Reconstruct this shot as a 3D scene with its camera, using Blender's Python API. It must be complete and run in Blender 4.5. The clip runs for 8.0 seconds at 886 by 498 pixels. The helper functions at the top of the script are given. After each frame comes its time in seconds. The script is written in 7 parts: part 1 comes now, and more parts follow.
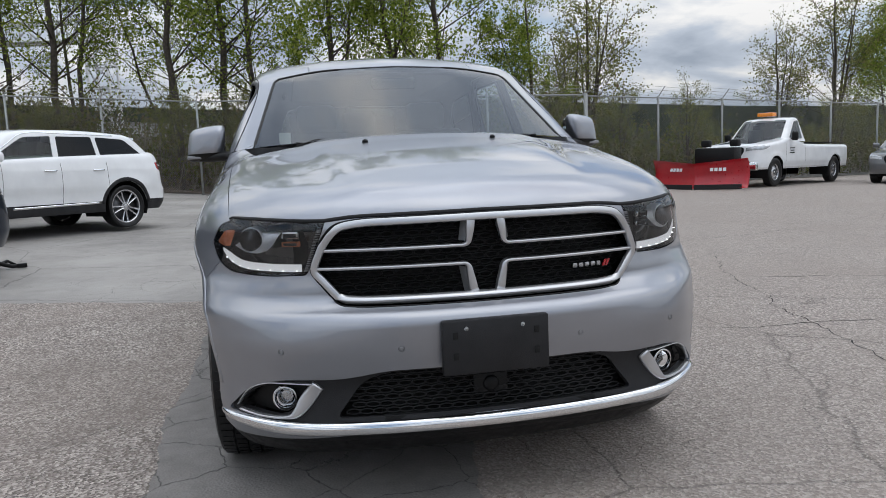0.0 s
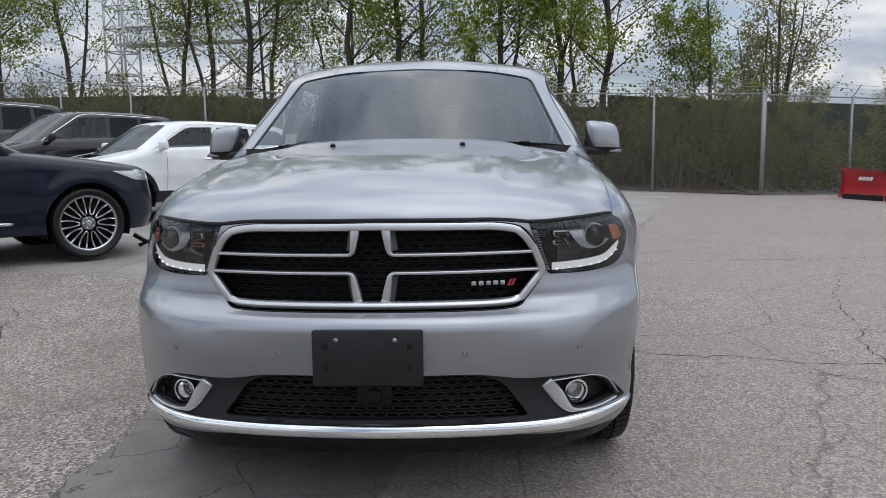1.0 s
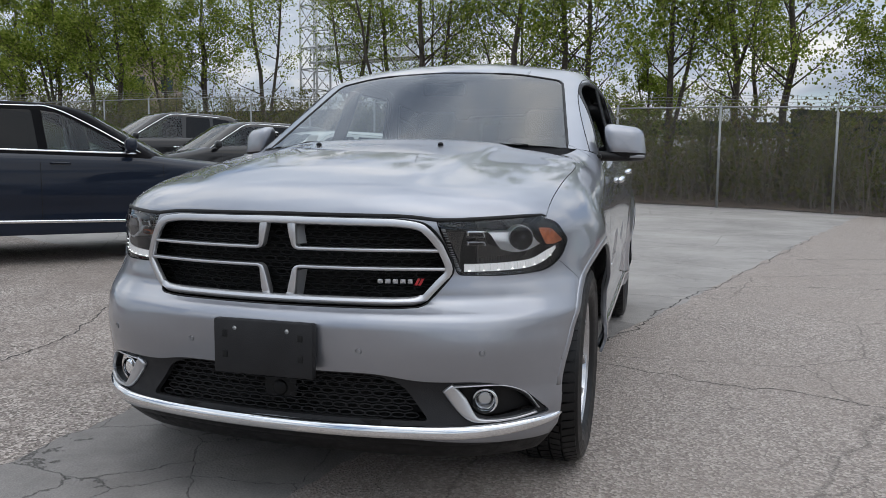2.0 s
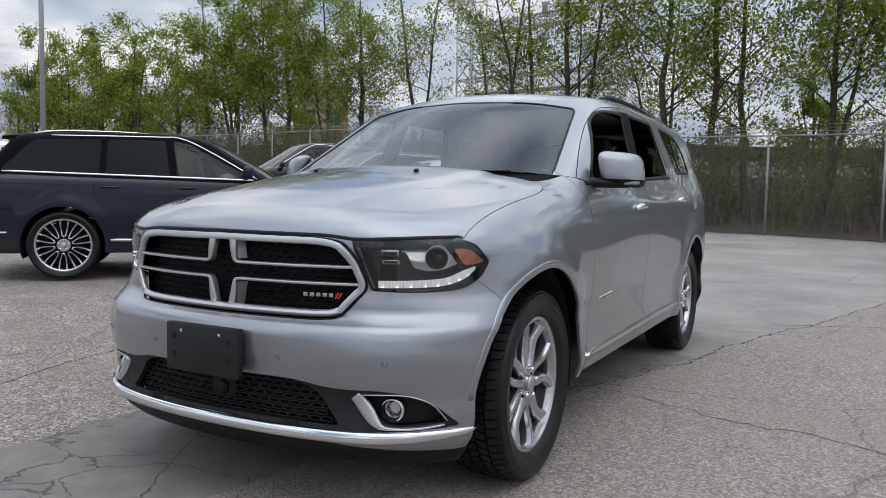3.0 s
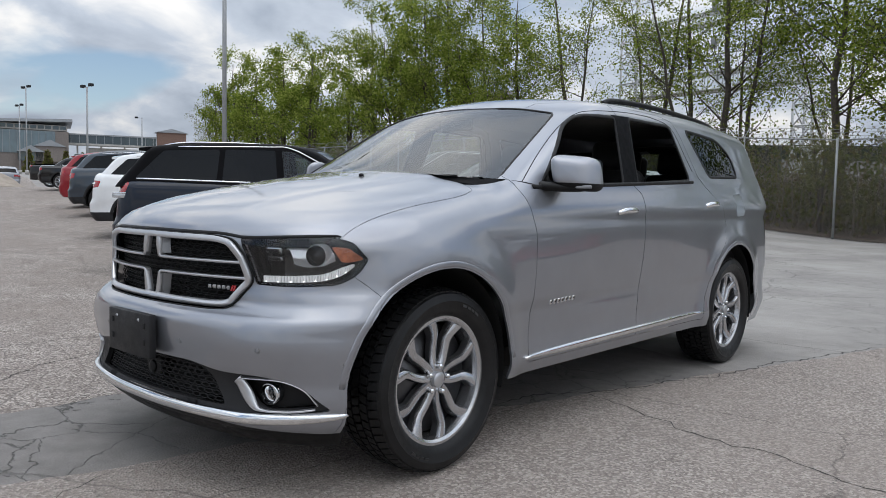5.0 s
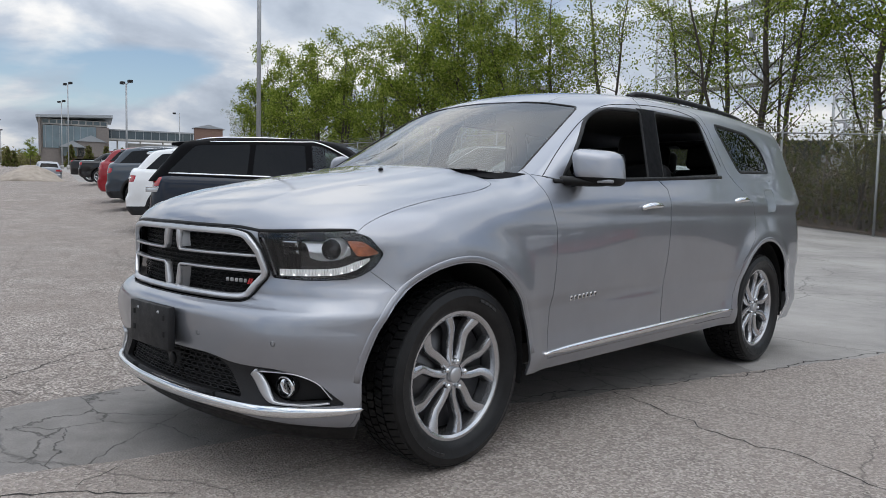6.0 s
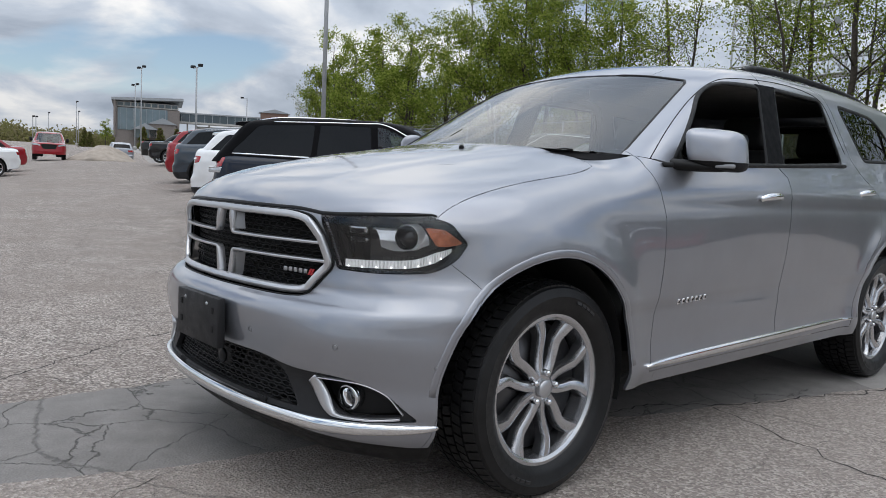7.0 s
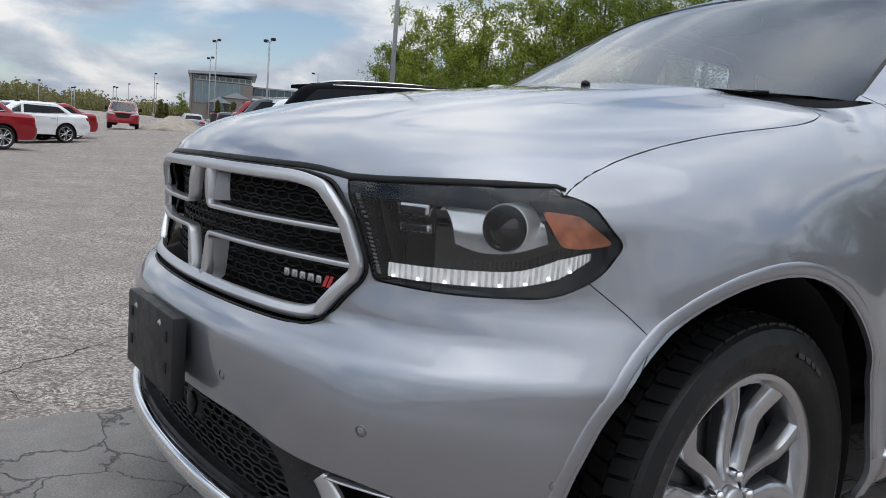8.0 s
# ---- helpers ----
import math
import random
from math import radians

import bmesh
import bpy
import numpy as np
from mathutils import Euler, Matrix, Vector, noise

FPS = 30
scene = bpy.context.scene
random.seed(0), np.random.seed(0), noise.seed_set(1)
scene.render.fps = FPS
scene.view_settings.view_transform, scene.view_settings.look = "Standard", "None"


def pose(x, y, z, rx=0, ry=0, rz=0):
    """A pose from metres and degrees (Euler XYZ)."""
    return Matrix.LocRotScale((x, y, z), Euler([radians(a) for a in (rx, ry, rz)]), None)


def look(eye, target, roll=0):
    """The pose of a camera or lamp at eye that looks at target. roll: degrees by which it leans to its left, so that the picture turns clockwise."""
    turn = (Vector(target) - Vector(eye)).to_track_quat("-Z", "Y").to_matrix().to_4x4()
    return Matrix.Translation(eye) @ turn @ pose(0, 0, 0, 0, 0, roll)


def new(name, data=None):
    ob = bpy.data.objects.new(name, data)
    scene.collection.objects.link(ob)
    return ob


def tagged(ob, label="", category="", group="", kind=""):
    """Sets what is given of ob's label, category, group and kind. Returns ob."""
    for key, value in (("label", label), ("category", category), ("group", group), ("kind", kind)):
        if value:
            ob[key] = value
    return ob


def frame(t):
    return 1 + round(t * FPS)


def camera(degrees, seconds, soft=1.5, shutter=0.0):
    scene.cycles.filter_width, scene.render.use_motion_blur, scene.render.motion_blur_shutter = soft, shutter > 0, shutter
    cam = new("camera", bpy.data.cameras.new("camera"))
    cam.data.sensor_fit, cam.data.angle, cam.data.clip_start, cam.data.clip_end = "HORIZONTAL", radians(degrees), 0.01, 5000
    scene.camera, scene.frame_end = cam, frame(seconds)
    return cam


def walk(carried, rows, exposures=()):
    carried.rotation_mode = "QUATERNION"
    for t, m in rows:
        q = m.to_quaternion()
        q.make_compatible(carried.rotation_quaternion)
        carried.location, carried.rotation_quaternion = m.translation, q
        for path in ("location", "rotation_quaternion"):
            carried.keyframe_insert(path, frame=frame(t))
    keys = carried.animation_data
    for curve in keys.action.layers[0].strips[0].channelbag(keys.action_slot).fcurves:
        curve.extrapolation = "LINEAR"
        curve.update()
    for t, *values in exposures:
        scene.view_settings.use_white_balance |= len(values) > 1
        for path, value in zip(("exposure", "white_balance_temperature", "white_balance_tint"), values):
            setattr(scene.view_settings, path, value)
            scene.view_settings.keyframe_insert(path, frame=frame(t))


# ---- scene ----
cam = camera(60.9, 8.0, soft=0.8)
METRES, EYE, TILT, LEAN, TURN = 5.614, 1.173, 0.0, 0.0, 0.0
PATH = [
    (0, (-0.606, -3.072, 1.152), (-0.212, -1.127, 0.904), -2.4),
    (0.5, (-0.141, -3.074, 1.16), (0.015, -1.096, 0.906), -1.6),
    (1, (0.331, -3.099, 1.177), (0.242, -1.117, 0.929), -0.7),
    (2.5, (1.564, -2.809, 1.094), (0.798, -0.97, 0.921), 0.8),
    (3, (1.965, -2.754, 1.108), (1.014, -1.0, 0.97), 1.0),
    (3.5, (2.331, -2.612, 1.101), (1.232, -0.946, 0.98), 1.2),
    (4, (2.63, -2.517, 1.105), (1.424, -0.926, 0.991), 1.2),
    (4.5, (2.822, -2.37, 1.112), (1.542, -0.838, 0.991), 1.2),
    (6, (2.938, -2.217, 1.107), (1.55, -0.784, 0.965), 1.3),
    (6.5, (2.871, -2.163, 1.103), (1.436, -0.778, 0.947), 1.8),
    (7, (2.549, -1.979, 1.078), (1.056, -0.66, 0.9), 2.6),
    (7.5, (2.13, -1.673, 1.047), (0.578, -0.428, 0.842), 3.3),
    (8, (1.65, -1.332, 1.004), (0.058, -0.144, 0.767), 4.5),
]
walk(cam, [(t, look(eye, target, roll)) for t, eye, target, roll in PATH])

# ---- sky, sun, exposure ----
SUN_AZ, SUN_EL = radians(100), radians(72)
world = bpy.data.worlds.new("sky")
scene.world = world
world.use_nodes = True


def make_sky():
    nt = world.node_tree
    nt.nodes.clear()
    N, L = nt.nodes.new, nt.links.new
    out, mixer = N("ShaderNodeOutputWorld"), N("ShaderNodeMixShader")
    clear, cloud = N("ShaderNodeBackground"), N("ShaderNodeBackground")
    sky = N("ShaderNodeTexSky")
    sky.sky_type, sky.sun_disc, sky.sun_elevation, sky.sun_rotation = "NISHITA", False, SUN_EL, SUN_AZ
    clear.inputs[1].default_value = 0.13
    L(sky.outputs[0], clear.inputs[0])
    tc, sep = N("ShaderNodeTexCoord"), N("ShaderNodeSeparateXYZ")
    L(tc.outputs["Generated"], sep.inputs[0])
    lift = N("ShaderNodeMath"); lift.operation = "MAXIMUM"; lift.inputs[1].default_value = 0.0
    L(sep.outputs[2], lift.inputs[0])
    add = N("ShaderNodeMath"); add.operation = "ADD"; add.inputs[1].default_value = 0.27
    L(lift.outputs[0], add.inputs[0])
    dx, dy = N("ShaderNodeMath"), N("ShaderNodeMath")
    dx.operation = dy.operation = "DIVIDE"
    L(sep.outputs[0], dx.inputs[0]); L(add.outputs[0], dx.inputs[1])
    L(sep.outputs[1], dy.inputs[0]); L(add.outputs[0], dy.inputs[1])
    flat = N("ShaderNodeCombineXYZ")
    L(dx.outputs[0], flat.inputs[0]); L(dy.outputs[0], flat.inputs[1])
    big, small = N("ShaderNodeTexNoise"), N("ShaderNodeTexNoise")
    for n, sc, det, ro in ((big, 1.15, 6, 0.5), (small, 2.4, 7, 0.52)):
        n.inputs["Scale"].default_value, n.inputs["Detail"].default_value, n.inputs["Roughness"].default_value = sc, det, ro
        n.inputs["Distortion"].default_value = 0.3
        L(flat.outputs[0], n.inputs["Vector"])
    mask = N("ShaderNodeValToRGB")
    mask.color_ramp.elements[0].position, mask.color_ramp.elements[1].position = 0.385, 0.475
    cover = N("ShaderNodeMath"); cover.operation = "MULTIPLY_ADD"; cover.inputs[1].default_value = 0.05
    L(lift.outputs[0], cover.inputs[0]); L(big.outputs[0], cover.inputs[2]); L(cover.outputs[0], mask.inputs[0])
    tone = N("ShaderNodeValToRGB")
    e = tone.color_ramp.elements
    e[0].position, e[0].color = 0.34, (0.385, 0.445, 0.54, 1)
    e[1].position, e[1].color = 0.62, (0.97, 0.97, 0.97, 1)
    m = e.new(0.48); m.color = (0.565, 0.63, 0.73, 1)
    L(small.outputs[0], tone.inputs[0])
    L(tone.outputs[0], cloud.inputs[0])
    up = N("ShaderNodeMath"); up.operation = "MULTIPLY_ADD"; up.inputs[1].default_value, up.inputs[2].default_value = 1.5, 0.78
    L(lift.outputs[0], up.inputs[0]); L(up.outputs[0], cloud.inputs[1])
    L(mask.outputs[0], mixer.inputs[0]); L(clear.outputs[0], mixer.inputs[1]); L(cloud.outputs[0], mixer.inputs[2])
    L(mixer.outputs[0], out.inputs[0])


make_sky()
sun = new("sun", bpy.data.lights.new("sun", "SUN"))
sun.data.energy, sun.data.angle, sun.data.color = 0.6, radians(65), (1.0, 0.98, 0.95)
sun.matrix_world = look((0, 0, 0), (-math.sin(SUN_AZ) * math.cos(SUN_EL), -math.cos(SUN_AZ) * math.cos(SUN_EL), -math.sin(SUN_EL)))
scene.view_settings.exposure = -0.1


# ---- materials ----
def nodes_of(name):
    m = bpy.data.materials.new(name)
    m.use_nodes = True
    nt = m.node_tree
    return m, nt, nt.nodes["Principled BSDF"]


def put(b, **kw):
    names = dict(color="Base Color", rough="Roughness", metal="Metallic", coat="Coat Weight", coat_rough="Coat Roughness", ior="IOR",
                 trans="Transmission Weight", spec="Specular IOR Level", alpha="Alpha", glow="Emission Color", power="Emission Strength",
                 sheen="Sheen Weight", sss="Subsurface Weight")
    for k, v in kw.items():
        b.inputs[names[k]].default_value = (*v, 1) if isinstance(v, tuple) and len(v) == 3 else v


def noise_node(nt, scale, detail=4, rough=0.55, coords="Object", stretch=None):
    tc, n = nt.nodes.new("ShaderNodeTexCoord"), nt.nodes.new("ShaderNodeTexNoise")
    n.inputs["Scale"].default_value, n.inputs["Detail"].default_value, n.inputs["Roughness"].default_value = scale, detail, rough
    src = tc.outputs[coords]
    if stretch:
        mp = nt.nodes.new("ShaderNodeMapping")
        mp.inputs["Scale"].default_value = stretch
        nt.links.new(src, mp.inputs[0])
        src = mp.outputs[0]
    nt.links.new(src, n.inputs["Vector"])
    return n


def ramp_node(nt, source, stops):
    r = nt.nodes.new("ShaderNodeValToRGB")
    while len(r.color_ramp.elements) < len(stops):
        r.color_ramp.elements.new(0.5)
    for e, (p, c) in zip(r.color_ramp.elements, stops):
        e.position, e.color = p, ((*c, 1) if isinstance(c, tuple) else (c, c, c, 1))
    nt.links.new(source, r.inputs[0])
    return r


def plain(name, color, rough=0.5, metal=0.0, vary=0.12, scale=9.0, bump=0.0, bump_scale=60.0, rough_vary=0.1, **kw):
    """A surface with two scales of variation in colour and gloss, and a fine relief."""
    m, nt, b = nodes_of(name)
    put(b, color=color, rough=rough, metal=metal, **kw)
    if vary:
        n = noise_node(nt, scale, 6)
        lo, hi = tuple(c * (1 - vary) for c in color), tuple(min(1, c * (1 + vary)) for c in color)
        nt.links.new(ramp_node(nt, n.outputs[0], [(0.3, lo), (0.7, hi)]).outputs[0], b.inputs["Base Color"])
        nt.links.new(ramp_node(nt, noise_node(nt, scale * 3.1, 5).outputs[0], [(0.3, max(0, rough - rough_vary)), (0.7, min(1, rough + rough_vary))]).outputs[0], b.inputs["Roughness"])
    if bump:
        bp = nt.nodes.new("ShaderNodeBump")
        bp.inputs["Strength"].default_value, bp.inputs["Distance"].default_value = bump, 0.004
        nt.links.new(noise_node(nt, bump_scale, 5).outputs[0], bp.inputs["Height"])
        nt.links.new(bp.outputs[0], b.inputs["Normal"])
    return m


def paint(name, color, metal=0.0, rough=0.35, flake=0.0, coat=1.0, coat_ior=1.5, gloss=0.04):
    m, nt, b = nodes_of(name)
    put(b, color=color, metal=metal, rough=rough, coat=coat, coat_rough=0.02, spec=0.5 if metal > 0.2 else 0.15)
    b.inputs["Coat IOR"].default_value = coat_ior
    n = noise_node(nt, 3.0, 5)
    lo, hi = tuple(c * 0.94 for c in color), tuple(min(1, c * 1.06) for c in color)
    nt.links.new(ramp_node(nt, n.outputs[0], [(0.3, lo), (0.7, hi)]).outputs[0], b.inputs["Base Color"])
    if flake:
        v = nt.nodes.new("ShaderNodeTexNoise")
        tc = nt.nodes.new("ShaderNodeTexCoord")
        v.inputs["Scale"].default_value, v.inputs["Detail"].default_value = 900, 1
        nt.links.new(tc.outputs["Object"], v.inputs["Vector"])
        bp = nt.nodes.new("ShaderNodeBump")
        bp.inputs["Strength"].default_value, bp.inputs["Distance"].default_value = flake, 0.0005
        nt.links.new(v.outputs[0], bp.inputs["Height"])
        nt.links.new(bp.outputs[0], b.inputs["Normal"])
    dust = ramp_node(nt, noise_node(nt, 6.0, 6, 0.65).outputs[0], [(0.35, gloss * 0.5), (0.75, gloss * 1.5)])
    nt.links.new(dust.outputs[0], b.inputs["Coat Roughness"])
    return m


def glass_mat(name, tint, rough=0.0, see=0.75):
    """A thin pane: part straight through with a tint, part mirror by Fresnel."""
    m = bpy.data.materials.new(name)
    m.use_nodes = True
    nt = m.node_tree
    nt.nodes.clear()
    out, mix, tr, gl, fr = (nt.nodes.new("ShaderNode" + k) for k in ("OutputMaterial", "MixShader", "BsdfTransparent", "BsdfGlossy", "Fresnel"))
    tr.inputs[0].default_value = (*tint, 1)
    gl.inputs[0].default_value = (0.95, 0.97, 1, 1)
    gl.inputs["Roughness"].default_value = rough
    fr.inputs[0].default_value = see
    nt.links.new(fr.outputs[0], mix.inputs[0]); nt.links.new(tr.outputs[0], mix.inputs[1]); nt.links.new(gl.outputs[0], mix.inputs[2])
    nt.links.new(mix.outputs[0], out.inputs[0])
    return m


SILVER = paint("silver_paint", (0.298, 0.310, 0.343), 0.85, 0.40, 0.02, coat_ior=1.7, gloss=0.008)
NAVY = paint("navy_paint", (0.007, 0.012, 0.024), 0.0, 0.3, coat=0.55)
WHITE = paint("white_paint", (0.78, 0.79, 0.80), 0.0, 0.4)
BLACK = paint("black_paint", (0.006, 0.006, 0.007), 0.0, 0.3)
RED = paint("red_paint", (0.27, 0.008, 0.016), 0.1, 0.35)
BLUEGREY = paint("blue_grey_paint", (0.025, 0.038, 0.055), 0.3, 0.35)
GREY = paint("grey_paint", (0.16, 0.165, 0.17), 0.6, 0.35)
CHROME = plain("chrome", (0.78, 0.79, 0.80), 0.1, 1.0, vary=0.05, rough_vary=0.05)
SATIN = plain("satin_silver", (0.55, 0.555, 0.57), 0.30, 0.85, vary=0.03, scale=3, rough_vary=0.02)
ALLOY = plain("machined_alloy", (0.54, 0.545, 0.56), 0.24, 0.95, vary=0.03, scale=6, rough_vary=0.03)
ALLOY_DARK = plain("dark_alloy_pocket", (0.10, 0.10, 0.105), 0.4, 0.7, vary=0.2)
PLASTIC = plain("black_plastic", (0.006, 0.006, 0.0065), 0.45, vary=0.2, spec=0.25, bump=0.15, bump_scale=300)
PLASTIC_GREY = plain("weathered_black_plastic", (0.017, 0.017, 0.0185), 0.5, vary=0.2, bump=0.2, bump_scale=250, spec=0.3)
PILLAR_BLACK = plain("black_pillar_film", (0.005, 0.005, 0.006), 0.5, vary=0.1, spec=0.05)
GLOSS_BLACK = plain("gloss_black", (0.006, 0.006, 0.007), 0.08, vary=0.0, coat=0.5)
RUBBER = plain("tyre_rubber", (0.010, 0.010, 0.0105), 0.42, vary=0.3, scale=14, spec=0.3, bump=0.1, bump_scale=120)
WALL_MARK = plain("scuffed_rubber", (0.030, 0.030, 0.031), 0.5, vary=0.2)
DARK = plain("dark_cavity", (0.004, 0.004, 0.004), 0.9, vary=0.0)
LEATHER = plain("black_leather", (0.012, 0.012, 0.013), 0.55, vary=0.2, spec=0.3, bump=0.3, bump_scale=180)
TRIM_GREY = plain("grey_headliner", (0.22, 0.22, 0.21), 0.9, vary=0.1, bump=0.2)
CAR_GLASS = glass_mat("green_car_glass", (0.50, 0.58, 0.55), 0.0, 1.55)
GLASS = glass_mat("windscreen_glass", (0.40, 0.46, 0.44), 0.0, 1.8)
PRIVACY = glass_mat("privacy_glass", (0.012, 0.014, 0.016), 0.0, 1.36)
LENS = glass_mat("clear_lens", (0.92, 0.93, 0.94), 0.0, 1.55)
AMBER = plain("amber_reflector", (0.52, 0.17, 0.08), 0.12, vary=0.35, scale=40, coat=1.0, bump=0.35, bump_scale=60)
TAIL = plain("red_lamp_lens", (0.35, 0.008, 0.012), 0.1, vary=0.1, coat=1.0)
REFLECTOR = plain("lamp_reflector", (0.86, 0.87, 0.88), 0.32, 0.5, vary=0.04, rough_vary=0.04)
LIGHT_GUIDE = plain("frosted_light_guide", (0.80, 0.82, 0.82), 0.25, vary=0.25, scale=60, coat=1.0)
HEAD_LENS = plain("moulded_lamp_glass", (0.50, 0.52, 0.54), 0.14, 0.55, vary=0.35, scale=14, coat=1.0)
MESH_BLACK = plain("matt_black_mesh", (0.010, 0.010, 0.011), 0.55, vary=0.1, spec=0.35)
BAR_FLANK = plain("shaded_satin", (0.27, 0.275, 0.285), 0.42, 0.6, vary=0.05)
# darker copy of the alloy: shade put into the colour of flanks and barrels
ALLOY_SHADE = plain("shaded_alloy_flank", (0.10, 0.10, 0.104), 0.38, 0.75, vary=0.15)
SENSOR = plain("sensor_disc", (0.30, 0.305, 0.32), 0.4, 0.6, vary=0.0)
GALV = plain("galvanised_steel", (0.30, 0.31, 0.31), 0.5, 0.6, vary=0.2, scale=20)
EMBLEM_RED = plain("red_emblem", (0.55, 0.01, 0.02), 0.25, vary=0.0, coat=1.0)


def lit(name, color, power):
    m, nt, b = nodes_of(name)
    put(b, color=(0.42, 0.42, 0.43), rough=0.3, glow=color, power=power)
    return m


DRL = lit("running_light", (0.95, 0.97, 1.0), 0.42)
LED = lit("running_light_diode", (1.0, 1.0, 1.0), 3.0)


# ---- mesh helpers ----
def link_mesh(name, V, F, mat, parent=None, label="", normals=None, smooth=True):
    """One mesh object from arrays, under a thing or a part."""
    me = bpy.data.meshes.new(name)
    me.from_pydata([tuple(map(float, v)) for v in V], [], [tuple(map(int, f)) for f in F])
    if isinstance(mat, (list, tuple)):
        for m in mat:
            me.materials.append(m)
    else:
        me.materials.append(mat)
    if smooth:
        me.polygons.foreach_set("use_smooth", np.ones(len(me.polygons), bool))
    me.update()
    if normals is not None:
        me.normals_split_custom_set_from_vertices([tuple(map(float, n)) for n in normals])
    ob = new(name, me)
    if parent is not None:
        ob.parent = parent
    if label:
        ob["label"] = label
    return ob


def part(name, bm, mat, parent=None, label="", smooth=False, angle=None):
    me = bpy.data.meshes.new(name)
    bm.normal_update()
    bm.to_mesh(me)
    bm.free()
    me.materials.append(mat)
    if smooth:
        me.polygons.foreach_set("use_smooth", np.ones(len(me.polygons), bool))
        if angle:
            me.set_sharp_from_angle(angle=radians(angle))
    ob = new(name, me)
    if parent is not None:
        ob.parent = parent
    if label:
        ob["label"] = label
    return ob


def empty(name, m=None, parent=None):
    ob = new(name)
    ob.empty_display_size = 0.1
    if parent is not None:
        ob.parent = parent
    if m is not None:
        ob.matrix_basis = m
    return ob


def box(bm, size, m=None, bevel=0.0, segs=2):
    made = bmesh.ops.create_cube(bm, size=1.0)["verts"]
    bmesh.ops.transform(bm, matrix=(m or Matrix()) @ Matrix.Diagonal((*size, 1)), verts=made)
    if bevel:
        es = list({e for v in made for e in v.link_edges})
        bmesh.ops.bevel(bm, geom=es, offset=bevel, segments=segs, affect="EDGES", profile=0.5)


def box_part(name, size, centre, mat, parent=None, label="", bevel=0.0, turn=(0, 0, 0), segs=2):
    bm = bmesh.new()
    box(bm, size, pose(*centre, *turn), bevel, segs)
    return part(name, bm, mat, parent, label, smooth=bevel > 0, angle=40)


def tube(points, radius, sides=8, closed=False, caps=True):
    """A round bar along points; radius may vary point by point. Returns V, F."""
    P = np.asarray(points, float)
    n = len(P)
    R = np.broadcast_to(np.asarray(radius, float), (n,))
    T = np.empty_like(P)
    if closed:
        T = np.roll(P, -1, 0) - np.roll(P, 1, 0)
    else:
        T[1:-1], T[0], T[-1] = P[2:] - P[:-2], P[1] - P[0], P[-1] - P[-2]
    T /= np.linalg.norm(T, axis=1)[:, None] + 1e-12
    up = np.array([0, 0, 1.0]) if abs(T[0, 2]) < 0.9 else np.array([1.0, 0, 0])
    V = []
    for i in range(n):
        a = np.cross(T[i], up)
        a /= np.linalg.norm(a) + 1e-12
        up = np.cross(a, T[i])
        for k in range(sides):
            w = 2 * math.pi * k / sides
            V.append(P[i] + R[i] * (math.cos(w) * a + math.sin(w) * up))
    F = []
    for i in range(n if closed else n - 1):
        j = (i + 1) % n
        for k in range(sides):
            l = (k + 1) % sides
            F.append((i * sides + k, i * sides + l, j * sides + l, j * sides + k))
    if caps and not closed:
        F.append(tuple(range(sides))[::-1])
        F.append(tuple((n - 1) * sides + k for k in range(sides)))
    return np.array(V), F


def ribbon(P, N, width, height, closed=False, rounded=True):
    """A moulding along P with outward normals N: a low rounded bar of that width and height, standing on the surface."""
    P, N = np.asarray(P, float), np.asarray(N, float)
    n = len(P)
    T = np.roll(P, -1, 0) - np.roll(P, 1, 0)
    if not closed:
        T[0], T[-1] = P[1] - P[0], P[-1] - P[-2]
    T /= np.linalg.norm(T, axis=1)[:, None] + 1e-12
    B = np.cross(N, T)
    B /= np.linalg.norm(B, axis=1)[:, None] + 1e-12
    W = np.broadcast_to(np.asarray(width, float), (n,))[:, None]
    prof = [(-0.5, -0.4), (-0.5, 0.25), (-0.42, 0.7), (-0.25, 0.95), (0, 1.0), (0.25, 0.95), (0.42, 0.7), (0.5, 0.25), (0.5, -0.4)] if rounded else [(-0.5, -0.4), (-0.5, 0.9), (-0.44, 1), (0.44, 1), (0.5, 0.9), (0.5, -0.4)]
    k = len(prof)
    V = np.stack([P + B * W * a + N * height * b for a, b in prof], 1).reshape(-1, 3)
    F = []
    for i in range(n if closed else n - 1):
        j = (i + 1) % n
        for q in range(k - 1):
            F.append((i * k + q, j * k + q, j * k + q + 1, i * k + q + 1))
    if not closed:
        F.append(tuple(range(k)))
        F.append(tuple((n - 1) * k + q for q in range(k))[::-1])
    return V, F


def joined(*sets):
    Vs, Fs, o = [], [], 0
    for V, F in sets:
        Vs.append(np.asarray(V, float))
        Fs += [tuple(i + o for i in f) for f in F]
        o += len(V)
    return np.concatenate(Vs), Fs


def flipped(V, F):
    return np.asarray(V) * (-1, 1, 1), [tuple(f)[::-1] for f in F]


def lathe(profile, steps=48, axis="x"):
    """Turns (radius, along) pairs round the x axis."""
    V, F, k = [], [], len(profile)
    for i in range(steps):
        w = 2 * math.pi * i / steps
        V += [(a, r * math.cos(w), r * math.sin(w)) for r, a in profile]
    for i in range(steps):
        j = (i + 1) % steps
        F += [(i * k + q, i * k + q + 1, j * k + q + 1, j * k + q) for q in range(k - 1)]
    return np.array(V), F


